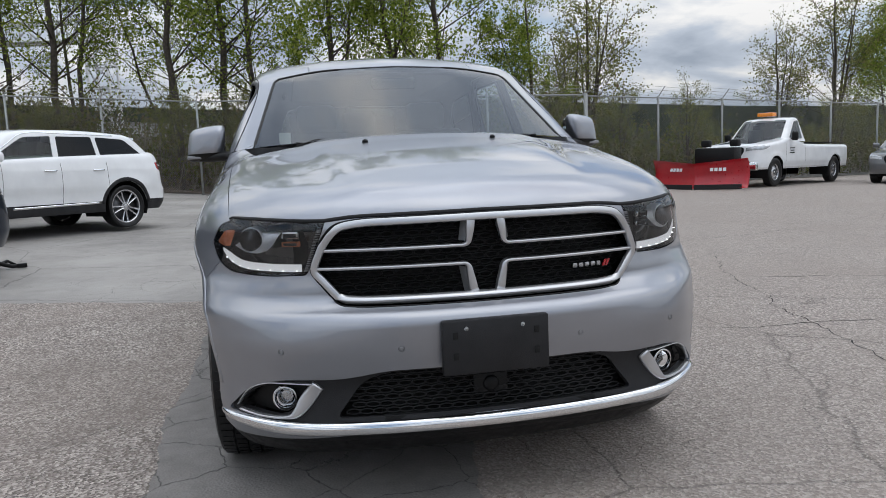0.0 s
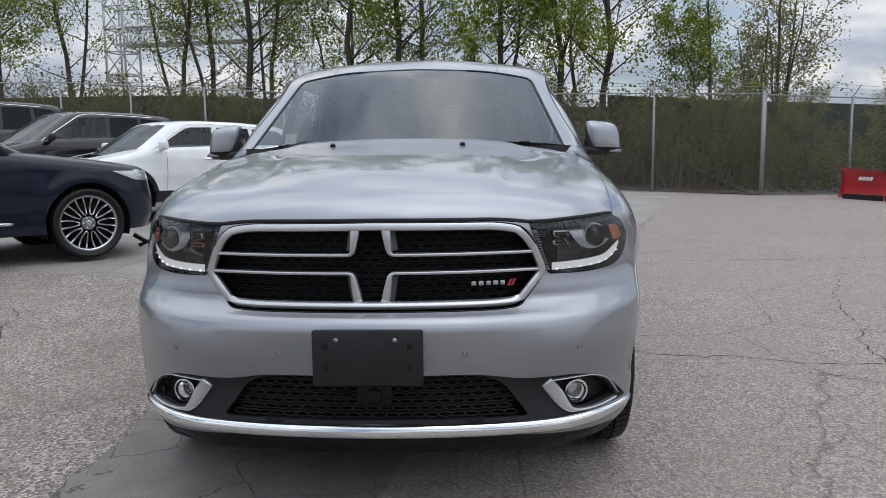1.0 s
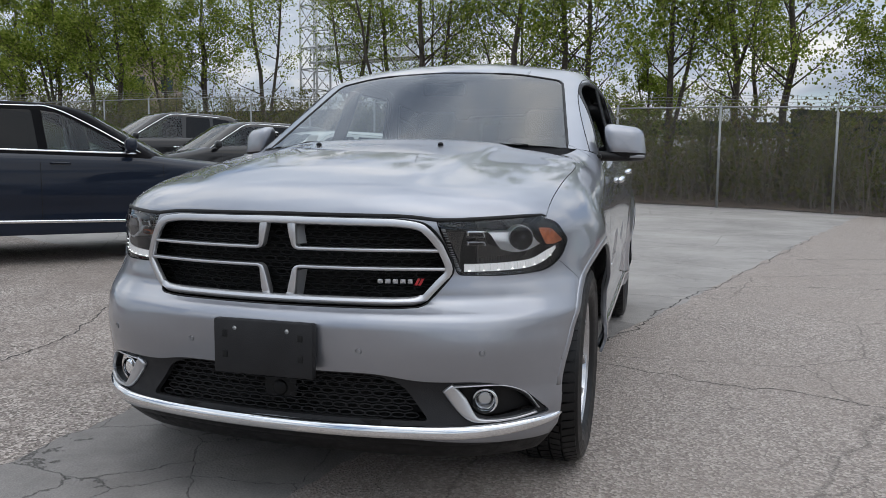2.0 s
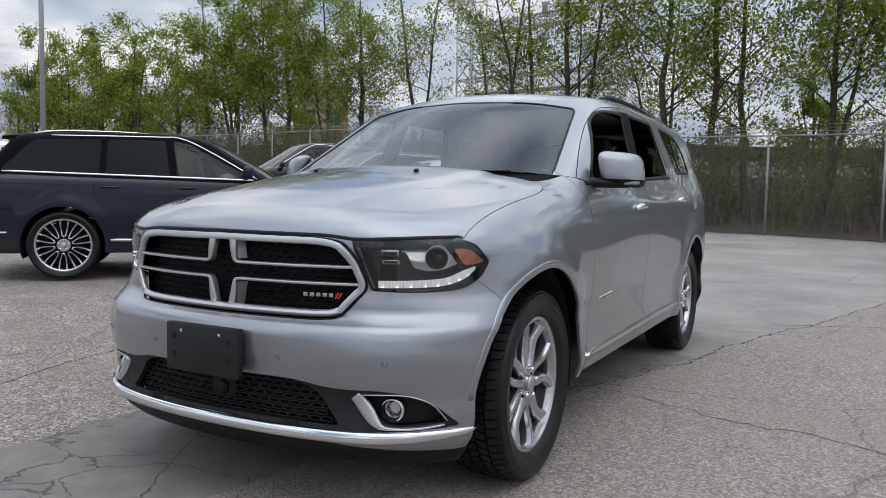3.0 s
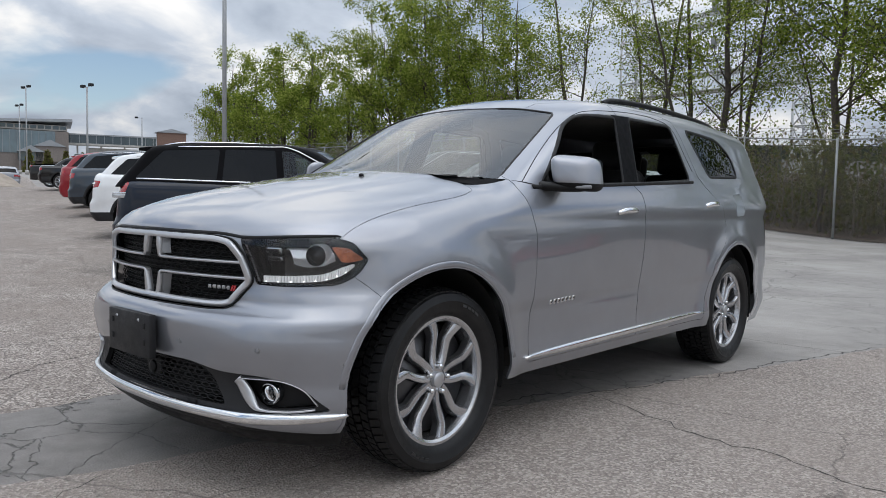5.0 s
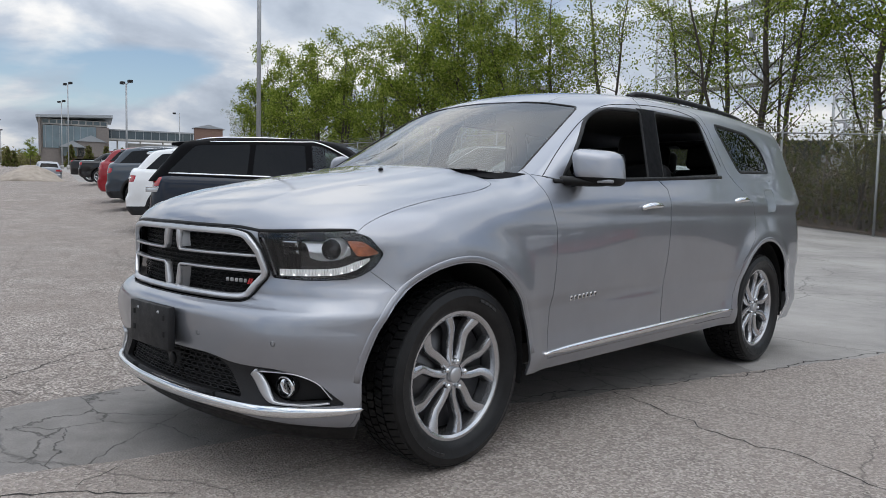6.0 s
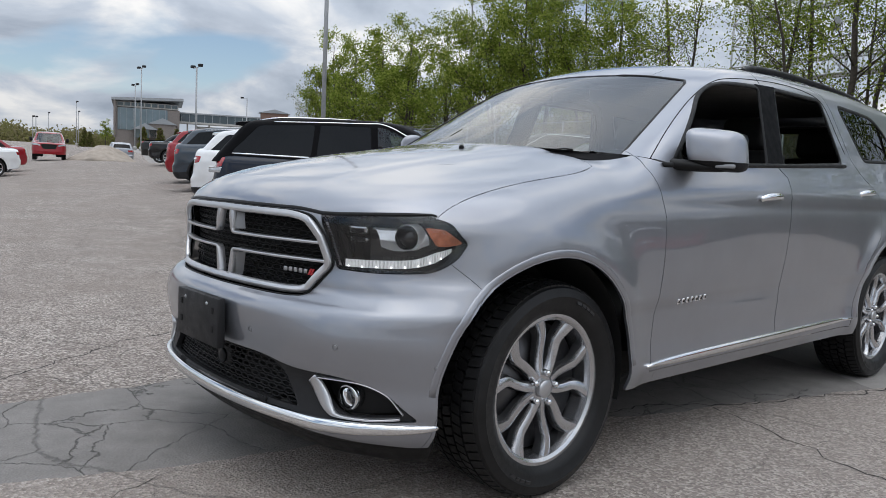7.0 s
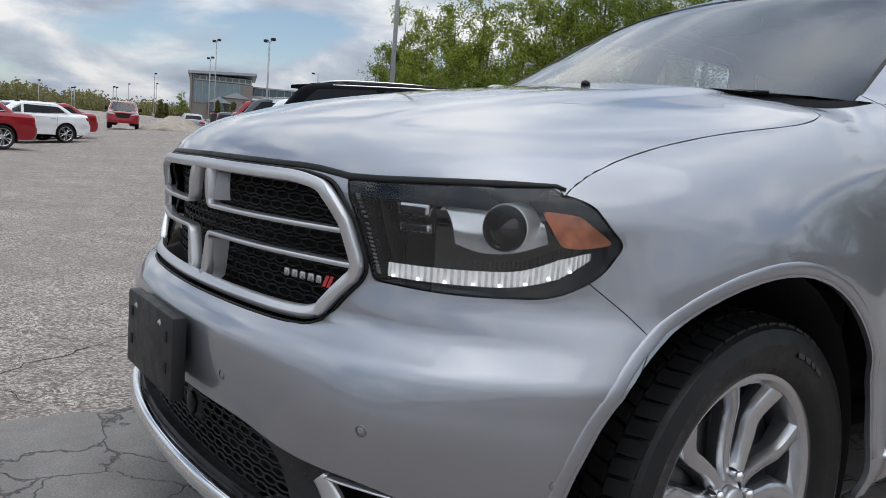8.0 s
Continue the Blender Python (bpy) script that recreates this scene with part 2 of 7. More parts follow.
def smooth_loop(points, per=6, closed=True):
    """A Catmull-Rom curve through points of any dimension."""
    P = np.asarray(points, float)
    n = len(P)
    out = []
    for i in range(n if closed else n - 1):
        if closed:
            a, b, c, d = P[(i - 1) % n], P[i], P[(i + 1) % n], P[(i + 2) % n]
        else:
            a, b, c, d = P[max(i - 1, 0)], P[i], P[i + 1], P[min(i + 2, n - 1)]
        for k in range(per):
            t = k / per
            out.append(0.5 * (2 * b + (c - a) * t + (2 * a - 5 * b + 4 * c - d) * t * t + (3 * b - a - 3 * c + d) * t**3))
    if not closed:
        out.append(P[-1])
    return np.array(out)


def rounded_poly(points, radius=0.02, per=5):
    """A polygon with its corners rounded; a point may carry a radius of its own as a third number."""
    n, out = len(points), []
    P = [np.array(p[:2], float) for p in points]
    for i in range(n):
        r = points[i][2] if len(points[i]) > 2 else radius
        a, b, c = P[i - 1], P[i], P[(i + 1) % n]
        u, v = a - b, c - b
        lu, lv = np.linalg.norm(u), np.linalg.norm(v)
        d = min(r, 0.48 * lu, 0.48 * lv)
        p, q = b + u / lu * d, b + v / lv * d
        for k in range(per + 1):
            t = k / per
            out.append((1 - t) ** 2 * p + 2 * t * (1 - t) * b + t * t * q)
    return np.array(out)


def resampled(P, step):
    """The same line with even steps."""
    P = np.asarray(P, float)
    s = np.concatenate([[0], np.cumsum(np.linalg.norm(np.diff(P, axis=0), axis=1))])
    t = np.linspace(0, s[-1], max(3, int(s[-1] / step)))
    return np.stack([np.interp(t, s, P[:, k]) for k in range(P.shape[1])], 1)


def curve(x, xs, ys):
    """A smooth curve through (xs, ys), level beyond its ends."""
    xs, ys = np.asarray(xs, float), np.asarray(ys, float)
    h, d = np.diff(xs), np.diff(ys) / np.diff(xs)
    m = np.zeros_like(ys)
    w = d[1:] * d[:-1] > 0
    m[1:-1][w] = (2 * d[1:] * d[:-1] / (d[1:] + d[:-1] + 1e-15))[w]
    m[0], m[-1] = d[0], d[-1]
    x = np.clip(np.asarray(x, float), xs[0], xs[-1])
    i = np.clip(np.searchsorted(xs, x) - 1, 0, len(h) - 1)
    t = (x - xs[i]) / h[i]
    return (2 * t**3 - 3 * t**2 + 1) * ys[i] + (t**3 - 2 * t**2 + t) * h[i] * m[i] + (-2 * t**3 + 3 * t**2) * ys[i + 1] + (t**3 - t**2) * h[i] * m[i + 1]


def smax(a, b, k):
    h = np.maximum(k - np.abs(a - b), 0) / k
    return np.maximum(a, b) + h * h * k / 4


# ---- car bodies: a smooth closed surface f = 0, cut into panels ----
def root(f, O, D, far=2.6):
    lo, hi = np.zeros(len(O)), np.full(len(O), far)
    for _ in range(26):
        mid = (lo + hi) / 2
        inside = f(O + D * mid[:, None]) < 0
        lo, hi = np.where(inside, mid, lo), np.where(inside, hi, mid)
    return O + D * lo[:, None]


def normals_of(f, P, e=2e-3):
    P = np.asarray(P, float)
    G = np.stack([f(P + e * np.eye(3)[i]) - f(P - e * np.eye(3)[i]) for i in range(3)], 1)
    return G / (np.linalg.norm(G, axis=1)[:, None] + 1e-12)


def skirt(f, half, y0, y1, zs, top, fine=0.03):
    """The half x >= 0 of a body as a grid: rays go out from a core of that half width between y0 and y1, level at zs, then tilting up."""
    O, D = [], []
    for x in np.linspace(0, half, max(3, int(half / fine))):
        O.append((x, y0)), D.append((0, -1))
    for w in np.linspace(0, math.pi / 2, 40)[1:-1]:
        O.append((half, y0)), D.append((math.sin(w), -math.cos(w)))
    for y in np.linspace(y0, y1, int((y1 - y0) / fine)):
        O.append((half, y)), D.append((1, 0))
    for w in np.linspace(0, math.pi / 2, 16)[1:-1]:
        O.append((half, y1)), D.append((math.cos(w), math.sin(w)))
    for x in np.linspace(half, 0, 8):
        O.append((x, y1)), D.append((0, 1))
    O, D = np.array(O, float), np.array(D, float)
    rows = [(z, 0.0) for z in zs] + [(zs[-1], p) for p in np.linspace(0, top, int(top / radians(3.2)))[1:]]
    nu, nv = len(O), len(rows)
    OO = np.array([[(*o, z) for z, _ in rows] for o in O]).reshape(-1, 3)
    DD = np.array([[(d[0] * math.cos(p), d[1] * math.cos(p), math.sin(p)) for _, p in rows] for d in D]).reshape(-1, 3)
    V = root(f, OO, DD)
    F = [(i * nv + j, (i + 1) * nv + j, (i + 1) * nv + j + 1, i * nv + j + 1) for i in range(nu - 1) for j in range(nv - 1)]
    return to_bm(V, F)


def lid(f, xs, ys, z0):
    """The top of a body as a grid over x and y."""
    nx, ny = len(xs), len(ys)
    O = np.array([(x, y, z0) for x in xs for y in ys])
    V = root(f, O, np.tile((0.0, 0, 1), (len(O), 1)))
    F = [(i * ny + j, (i + 1) * ny + j, (i + 1) * ny + j + 1, i * ny + j + 1) for i in range(nx - 1) for j in range(ny - 1)]
    return to_bm(V, F)


def to_bm(V, F):
    bm = bmesh.new()
    vs = [bm.verts.new(v) for v in V]
    for q in F:
        try:
            bm.faces.new([vs[i] for i in q])
        except ValueError:
            pass
    return bm


def inside(poly, x, y):
    px, py = poly[:, 0], poly[:, 1]
    qx, qy = np.roll(px, -1), np.roll(py, -1)
    hit = ((py > y) != (qy > y)) & (x < (qx - px) * (y - py) / (qy - py + 1e-15) + px)
    return hit.sum() % 2 == 1


def cut(bm, poly, axes, where=None):
    """Cuts a bmesh along an outline seen along the third axis; takes the faces within it out of the bmesh and returns them as V, F."""
    poly = np.asarray(poly, float)
    i, j = axes
    lo, hi = poly.min(0) - 0.06, poly.max(0) + 0.06
    cand = []
    for q in bm.faces:
        c = q.calc_center_median()
        if lo[0] < c[i] < hi[0] and lo[1] < c[j] < hi[1] and (where is None or where(c)):
            cand.append(q)
    n = len(poly)
    for k in range(n):
        p, q = poly[k], poly[(k + 1) % n]
        d = q - p
        if np.hypot(*d) < 1e-6:
            continue
        a, b = np.minimum(p, q) - 1e-4, np.maximum(p, q) + 1e-4
        near = []
        for fc in cand:
            xs, ys = [v.co[i] for v in fc.verts], [v.co[j] for v in fc.verts]
            if max(xs) > a[0] and min(xs) < b[0] and max(ys) > a[1] and min(ys) < b[1]:
                near.append(fc)
        if not near:
            continue
        co, no = [0.0] * 3, [0.0] * 3
        co[i], co[j], no[i], no[j] = p[0], p[1], -d[1], d[0]
        geom = list({v for fc in near for v in fc.verts}) + list({e for fc in near for e in fc.edges}) + near
        made = bmesh.ops.bisect_plane(bm, geom=geom, dist=1e-5, plane_co=co, plane_no=Vector(no).normalized())["geom"]
        have = set(cand)
        cand = [fc for fc in cand if fc.is_valid] + [g for g in made if isinstance(g, bmesh.types.BMFace) and g not in have]
    taken = [fc for fc in set(cand) if fc.is_valid and inside(poly, *[fc.calc_center_median()[t] for t in (i, j)])]
    return take(bm, taken)


def take(bm, taken):
    index, V, F = {}, [], []
    for fc in taken:
        ring = []
        for v in fc.verts:
            if v not in index:
                index[v] = len(V)
                V.append(tuple(v.co))
            ring.append(index[v])
        F.append(tuple(ring))
    bmesh.ops.delete(bm, geom=taken, context="FACES")
    return np.array(V).reshape(-1, 3), F


def rest(bm):
    return take(bm, list(bm.faces))


def rim_edges(F):
    count = {}
    for q in F:
        for a, b in zip(q, q[1:] + q[:1]):
            count[(a, b)] = 1
    return [(a, b) for a, b in count if (b, a) not in count]


def panel(name, V, F, f, mat, parent, label="", both=False, gap=0.0025, deep=0.012, out=0.0, seam=None):
    """A body panel on the surface f: drawn in at its rim by the gap, with an edge that turns inwards. both: mirrored and joined across x = 0."""
    V = np.array(V, float)
    N = normals_of(f, V)
    edges = rim_edges(F)
    if seam:
        edges = [(a, b) for a, b in edges if not (seam(V[a]) and seam(V[b]))]
    if gap:
        shift = np.zeros_like(V)
        for a, b in edges:
            if abs(V[a][0]) < 1e-3 and abs(V[b][0]) < 1e-3:
                continue
            e = V[b] - V[a]
            w = np.cross(N[a], e)
            w /= np.linalg.norm(w) + 1e-12
            for v in (a, b):
                shift[v] += w
        ln = np.linalg.norm(shift, axis=1)[:, None]
        V = V + np.where(ln > 1e-9, shift / (ln + 1e-12), 0) * gap
        V[:, 0] = np.where(np.abs(V[:, 0]) < 0.004, 0, V[:, 0])
    V = V + N * out
    VV, FF, NN = [V], list(F), [N]
    if deep:
        o = len(V)
        for a, b in edges:
            if abs(V[a][0]) < 1e-3 and abs(V[b][0]) < 1e-3:
                continue
            VV.append(np.array([V[a], V[b], V[b] - N[b] * deep, V[a] - N[a] * deep]))
            NN.append(np.zeros((4, 3)))
            FF.append((o + 1, o, o + 3, o + 2))
            o += 4
    V, N = np.concatenate(VV), np.concatenate(NN)
    if both:
        o = len(V)
        FF = FF + [tuple(i + o for i in q)[::-1] for q in FF]
        V, N = np.concatenate([V, V * (-1, 1, 1)]), np.concatenate([N, N * (-1, 1, 1)])
    return link_mesh(name, V, FF, mat, parent, label, normals=N)


def mirrored_part(ob, parent=None, name=None):
    """The same part on the other side of the car, as a mesh of its own."""
    me = ob.data.copy()
    V = np.array([tuple(v.co) for v in me.vertices]) * (-1, 1, 1)
    F = [tuple(p.vertices)[::-1] for p in me.polygons]
    smooth = any(p.use_smooth for p in me.polygons)
    N = None
    if me.has_custom_normals:
        N = np.zeros_like(V)
        for lp, cn in zip(me.loops, me.corner_normals):
            N[lp.vertex_index] = cn.vector
        N = N * (-1, 1, 1)
    mats = [m for m in me.materials]
    bpy.data.meshes.remove(me)
    twin = link_mesh(name or ob.name.split(".")[0], V, F, mats, parent if parent is not None else ob.parent, ob.get("label", ""), normals=N, smooth=smooth)
    return twin


# ---- wheels: axis along x, outer face towards +x, hub at the origin ----

def tyre_mesh(R, rim, half, blocks=66, rows=5):
    s = R - rim
    prof = [(rim - 0.012, half * 0.72), (rim + 0.004, half * 0.80), (rim + 0.012, half * 0.90), (rim + s * 0.3, half * 0.99), (rim + s * 0.55, half * 1.03),
            (rim + s * 0.58, half * 1.045), (rim + s * 0.62, half * 1.03), (rim + s * 0.82, half * 0.97), (R - 0.014, half * 0.86), (R - 0.012, half * 0.70), (R - 0.012, 0)]
    prof = prof + [(r, -a) for r, a in prof[:-1][::-1]]
    V, F = lathe(prof, 72)
    bv, bf = [], []
    if blocks:
        w = 2 * half * 0.86 / rows
        for r in range(rows):
            c = -half * 0.86 + w * (r + 0.5)
            edge = r in (0, rows - 1)
            for k in range(blocks):
                a0 = 2 * math.pi * (k + (0.5 if r % 2 else 0)) / blocks
                da = 2 * math.pi / blocks * 0.80
                o = len(bv)
                skew = 0.006 * (1 if r % 2 else -1)
                hw = w * 0.41
                top = R if not edge else R - 0.001
                for rad in (R - 0.018, top):
                    for sx, sa in ((-1, -1), (1, -1), (1, 1), (-1, 1)):
                        x = c + sx * hw + (np.sign(c) * hw * 0.45 if edge and sx * c > 0 else 0)
                        drop = 0.010 if edge and sx * c > 0 else 0
                        a = a0 + sa * da / 2 + sx * skew / R * 0.6
                        bv.append((x, (rad - drop) * math.cos(a), (rad - drop) * math.sin(a)))
                bf += [(o + 4, o + 5, o + 6, o + 7), (o, o + 1, o + 5, o + 4), (o + 1, o + 2, o + 6, o + 5), (o + 2, o + 3, o + 7, o + 6), (o + 3, o, o + 4, o + 7)]
    return (V, F), (np.array(bv).reshape(-1, 3), bf)


def spoke(r0, r1, w0, w1, face, back, angle, bend=0.0, n=7, fan=0.0):
    """A tapered spoke with a bevelled face, from the hub at r0 to the rim at r1."""
    V, F = [], []
    for i in range(n):
        t = i / (n - 1)
        r, w = r0 + (r1 - r0) * t, w0 + (w1 - w0) * t
        mid = bend * math.sin(math.pi * t) + (t - 0.5) * 0
        dish = face - 0.016 * math.sin(math.pi * min(1, t * 1.1)) * (1 - t * 0.3)
        hollow = 0.002 + 0.008 * math.sin(math.pi * t)
        for s, x in ((-0.5, back), (-0.5, dish - 0.012), (-0.40, dish), (-0.12, dish - hollow), (0.12, dish - hollow), (0.40, dish), (0.5, dish - 0.012), (0.5, back)):
            y, z = r, s * w + mid
            w_ = angle + fan * (t - 1)
            V.append((x, y * math.cos(w_) - z * math.sin(w_), y * math.sin(w_) + z * math.cos(w_)))
    for i in range(n - 1):
        for q in range(7):
            F.append((i * 8 + q, i * 8 + q + 1, i * 8 + 8 + q + 1, i * 8 + 8 + q))
    F += [tuple(range(8))[::-1], tuple((n - 1) * 8 + q for q in range(8))]
    return np.array(V), F


def goblet_spoke(axis, s, rim, face, back):
    """One of a pair of spokes that leave the hub together, spread, then run side by side to the rim."""
    path = smooth_loop([(0.045, 0.014), (0.085, 0.026), (0.125, 0.047), (0.158, 0.067), (0.190, 0.074), (rim - 0.010, 0.071)], 4, False)
    r, q = path[:, 0], path[:, 1] * s
    n = len(r)
    d = np.gradient(np.stack([r, q], 1), axis=0)
    d /= np.linalg.norm(d, axis=1)[:, None]
    w = np.interp(r, [0.045, 0.10, 0.16, 0.21, rim], [0.034, 0.036, 0.039, 0.046, 0.056])
    dish = face - np.interp(r, [0.04, 0.09, 0.15, 0.20, rim], [0.016, 0.020, 0.020, 0.011, 0.002])
    V, F = [], []
    prof = ((-0.55, None), (-0.52, -0.016), (-0.36, -0.001), (-0.05, 0.0), (0.30, -0.004), (0.40, -0.007), (0.53, -0.020), (0.56, None))
    for i in range(n):
        for u, dx in prof:
            a, b = r[i] - d[i, 1] * u * s * w[i], q[i] + d[i, 0] * u * s * w[i]
            V.append((back if dx is None else dish[i] + dx, a * math.cos(axis) - b * math.sin(axis), a * math.sin(axis) + b * math.cos(axis)))
    for i in range(n - 1):
        for k in range(7):
            F.append((i * 8 + k, i * 8 + k + 1, i * 8 + 9 + k, i * 8 + 8 + k))
    F += [tuple(range(8))[::-1], tuple((n - 1) * 8 + k for k in range(8))]
    if s < 0:
        F = [f[::-1] for f in F]
    return np.array(V), F


def disc(r, x0, x1, steps=24, inner=0.0, dome=0.0):
    prof = [(inner, x0), (r, x0), (r, x1 - 0.003), (r - 0.003, x1), (max(inner, r * 0.5), x1 + dome * 0.7), (inner, x1 + dome)]
    return lathe(prof, steps)


def make_wheel(parent, place, R=0.383, rim=0.26, half=0.128, style="pairs", side=1, detail=True, turn=0.0, alloy=None, pocket=None):
    """A wheel as a part with its tyre, hub cap, nuts and brake under it. side: +1 faces +x, -1 faces -x."""
    alloy, pocket = alloy or ALLOY, pocket or ALLOY_DARK
    face = half * 0.80
    barrel = lathe([(rim + 0.001, -half * 0.8), (rim - 0.012, -half * 0.75), (rim - 0.03, -half * 0.2), (rim - 0.022, face - 0.03)], 60)
    sets = [lathe([(rim - 0.022, face - 0.03), (rim - 0.016, face - 0.006), (rim - 0.006, face + 0.002), (rim + 0.007, face + 0.002), (rim + 0.009, face - 0.006), (rim + 0.006, face - 0.012)], 60)]
    spokes = []
    if style == "pairs":
        for k in range(5):
            for s in (-1, 1):
                spokes.append(goblet_spoke(turn + math.radians(72 * k), s, rim, face - 0.003, face - 0.060))
    elif style == "many":
        for k in range(10):
            for s in (-1, 1):
                spokes.append(spoke(0.105, rim - 0.012, 0.017, 0.024, face - 0.004, face - 0.035, turn + math.radians(36 * k + 8.0 * s), 0.007 * s, n=6))
            w = turn + math.radians(36 * k)
            ends = [(0.108 * math.cos(w + q * 0.11) - 0.012 * math.cos(q * 1.5) * math.cos(w), 0.108 * math.sin(w + q * 0.11) - 0.012 * math.cos(q * 1.5) * math.sin(w)) for q in np.linspace(-1, 1, 7)]
            spokes.append(tube([(face - 0.012, a, b) for a, b in ends], 0.008, 6))
    elif style == "steel":
        sets.append(lathe([(0.07, face - 0.01), (0.11, face - 0.01), (0.14, face - 0.03), (rim - 0.01, face - 0.05)], 40))
        for k in range(8):
            w = math.radians(45 * k)
            V, F = disc(0.022, face - 0.06, face - 0.02, 12)
            sets.append((V + np.array([0, 0.17 * math.cos(w), 0.17 * math.sin(w)]), F))
    else:
        for k in range(5):
            for s in (-1, 1):
                spokes.append(spoke(0.05, rim - 0.013, 0.03, 0.034, face - 0.004, face - 0.04, turn + math.radians(72 * k + 12 * s), 0.0, n=4))
    hub = disc(0.050 if style == "pairs" else 0.075, face - 0.06, face - 0.024 if style == "pairs" else face - 0.012, 30)
    sets.append(hub)
    V, F = joined(*sets)
    wheel = link_mesh("wheel", V, F, alloy, parent)
    wheel.data.set_sharp_from_angle(angle=radians(35))
    wheel.matrix_basis = pose(*place, 0, 0, 0 if side > 0 else 180)
    for V, F in spokes:
        # second slot darkens the spoke's flanks and ends, as shade would
        sp = link_mesh("spoke", V, F, [alloy, pocket if style == "many" else ALLOY_SHADE], wheel)
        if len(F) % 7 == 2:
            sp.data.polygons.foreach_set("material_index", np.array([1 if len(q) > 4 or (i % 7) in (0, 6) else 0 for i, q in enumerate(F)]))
        sp.data.set_sharp_from_angle(angle=radians(30))
    (V, F), (TV, TF) = tyre_mesh(R, rim, half, 66 if detail else 0)
    ty = link_mesh("tyre", V, F, RUBBER, wheel, "black rubber tyre with blocked tread")
    if detail:
        tread = link_mesh("tread", TV, TF, RUBBER, wheel, "blocked rubber tread", smooth=False)
        tagged(tread, kind="stuff")
    if style == "pairs":
        bars = []
        for base in (52, 232):
            for k, wide in enumerate((5.0, 3.0, 4.0, 4.6)):
                a0 = base + sum((5.0, 3.0, 4.0, 4.6)[:k]) + 1.2 * k
                ww = np.radians(np.linspace(a0, a0 + wide, 5))
                V = [(half * (0.985 + 0.045 * (r < 0.325)) + up, r * math.cos(w), r * math.sin(w)) for w in ww for r, up in ((0.310, -0.002), (0.312, 0.0025), (0.332, 0.0025), (0.334, -0.002))]
                bars.append((np.array(V), [(i * 4 + j, i * 4 + 4 + j, i * 4 + 5 + j, i * 4 + j + 1) for i in range(4) for j in range(3)]))
        for group_of_bars in (bars[:4], bars[4:]):
            link_mesh("wall_lettering", *joined(*group_of_bars), WALL_MARK, wheel, "raised worn lettering bars on the tyre wall", smooth=False)
    ty.data.set_sharp_from_angle(angle=radians(40))
    link_mesh("rim_barrel", *barrel, ALLOY if style == "pairs" else (ALLOY_SHADE if pocket is ALLOY_DARK else pocket), wheel, "shaded inner rim")
    V, F = lathe([(0.02, face - 0.075), (rim - 0.035, face - 0.075), (rim - 0.035, face - 0.09)], 40)
    link_mesh("brake_disc", V, F, pocket, wheel, "dull steel brake disc")
    V, F = disc(0.032, face - 0.03, face - 0.006, 24, dome=0.003)
    link_mesh("centre_cap", V, F, SATIN, wheel, "round grey centre cap")
    if detail:
        V, F = disc(0.0115, face - 0.03, face - 0.004, 8, dome=0.003)
        first = None
        for k in range(5):
            w = turn + math.radians(72 * k + 36)
            nut = new("lug_nut", first.data) if first else link_mesh("lug_nut", V, F, CHROME, wheel)
            first = first or nut
            nut.parent = wheel
            nut.matrix_basis = pose(0, 0.056 * math.cos(w), 0.056 * math.sin(w))
    return wheel


# ---- ground ----
def lot_z(x, y):
    """The lot is level about the car and rises gently away from it."""
    x, y = np.asarray(x, float), np.asarray(y, float)
    left = np.maximum(0, -x - 1.6)
    z = 0.013 * np.minimum(left, 36) + 0.00009 * np.clip(left - 12, 0, 24) ** 2
    z = z + 0.078 * np.clip(y - 2.5, 0, 10) * np.clip((left - 1) / 13, 0, 1)
    z = z + 0.009 * np.clip(y - 4, 0, 40) * np.clip((8 - x) / 8, 0, 1) - 0.02 * np.clip(x - 4, 0, 20)
    return z + 0.075 * np.clip(left - 62, 0, 14) + 0.026 * np.clip(left - 76, 0, 260)


def make_ground():
    def steps(a):
        return np.concatenate([-a[::-1], a[1:]])
    near = np.concatenate([np.arange(0, 12, 0.5), np.geomspace(12, 420, 46)])
    xs, ys = steps(near), steps(near) + 3
    X, Y = np.meshgrid(xs, ys, indexing="ij")
    V = np.stack([X, Y, lot_z(X, Y)], -1).reshape(-1, 3)
    ny = len(ys)
    F = [(i * ny + j, (i + 1) * ny + j, (i + 1) * ny + j + 1, i * ny + j + 1) for i in range(len(xs) - 1) for j in range(ny - 1)]
    return tagged(link_mesh("ground", V, F, ASPHALT), "worn cracked grey asphalt parking lot with paler patches", "ground", kind="structure")


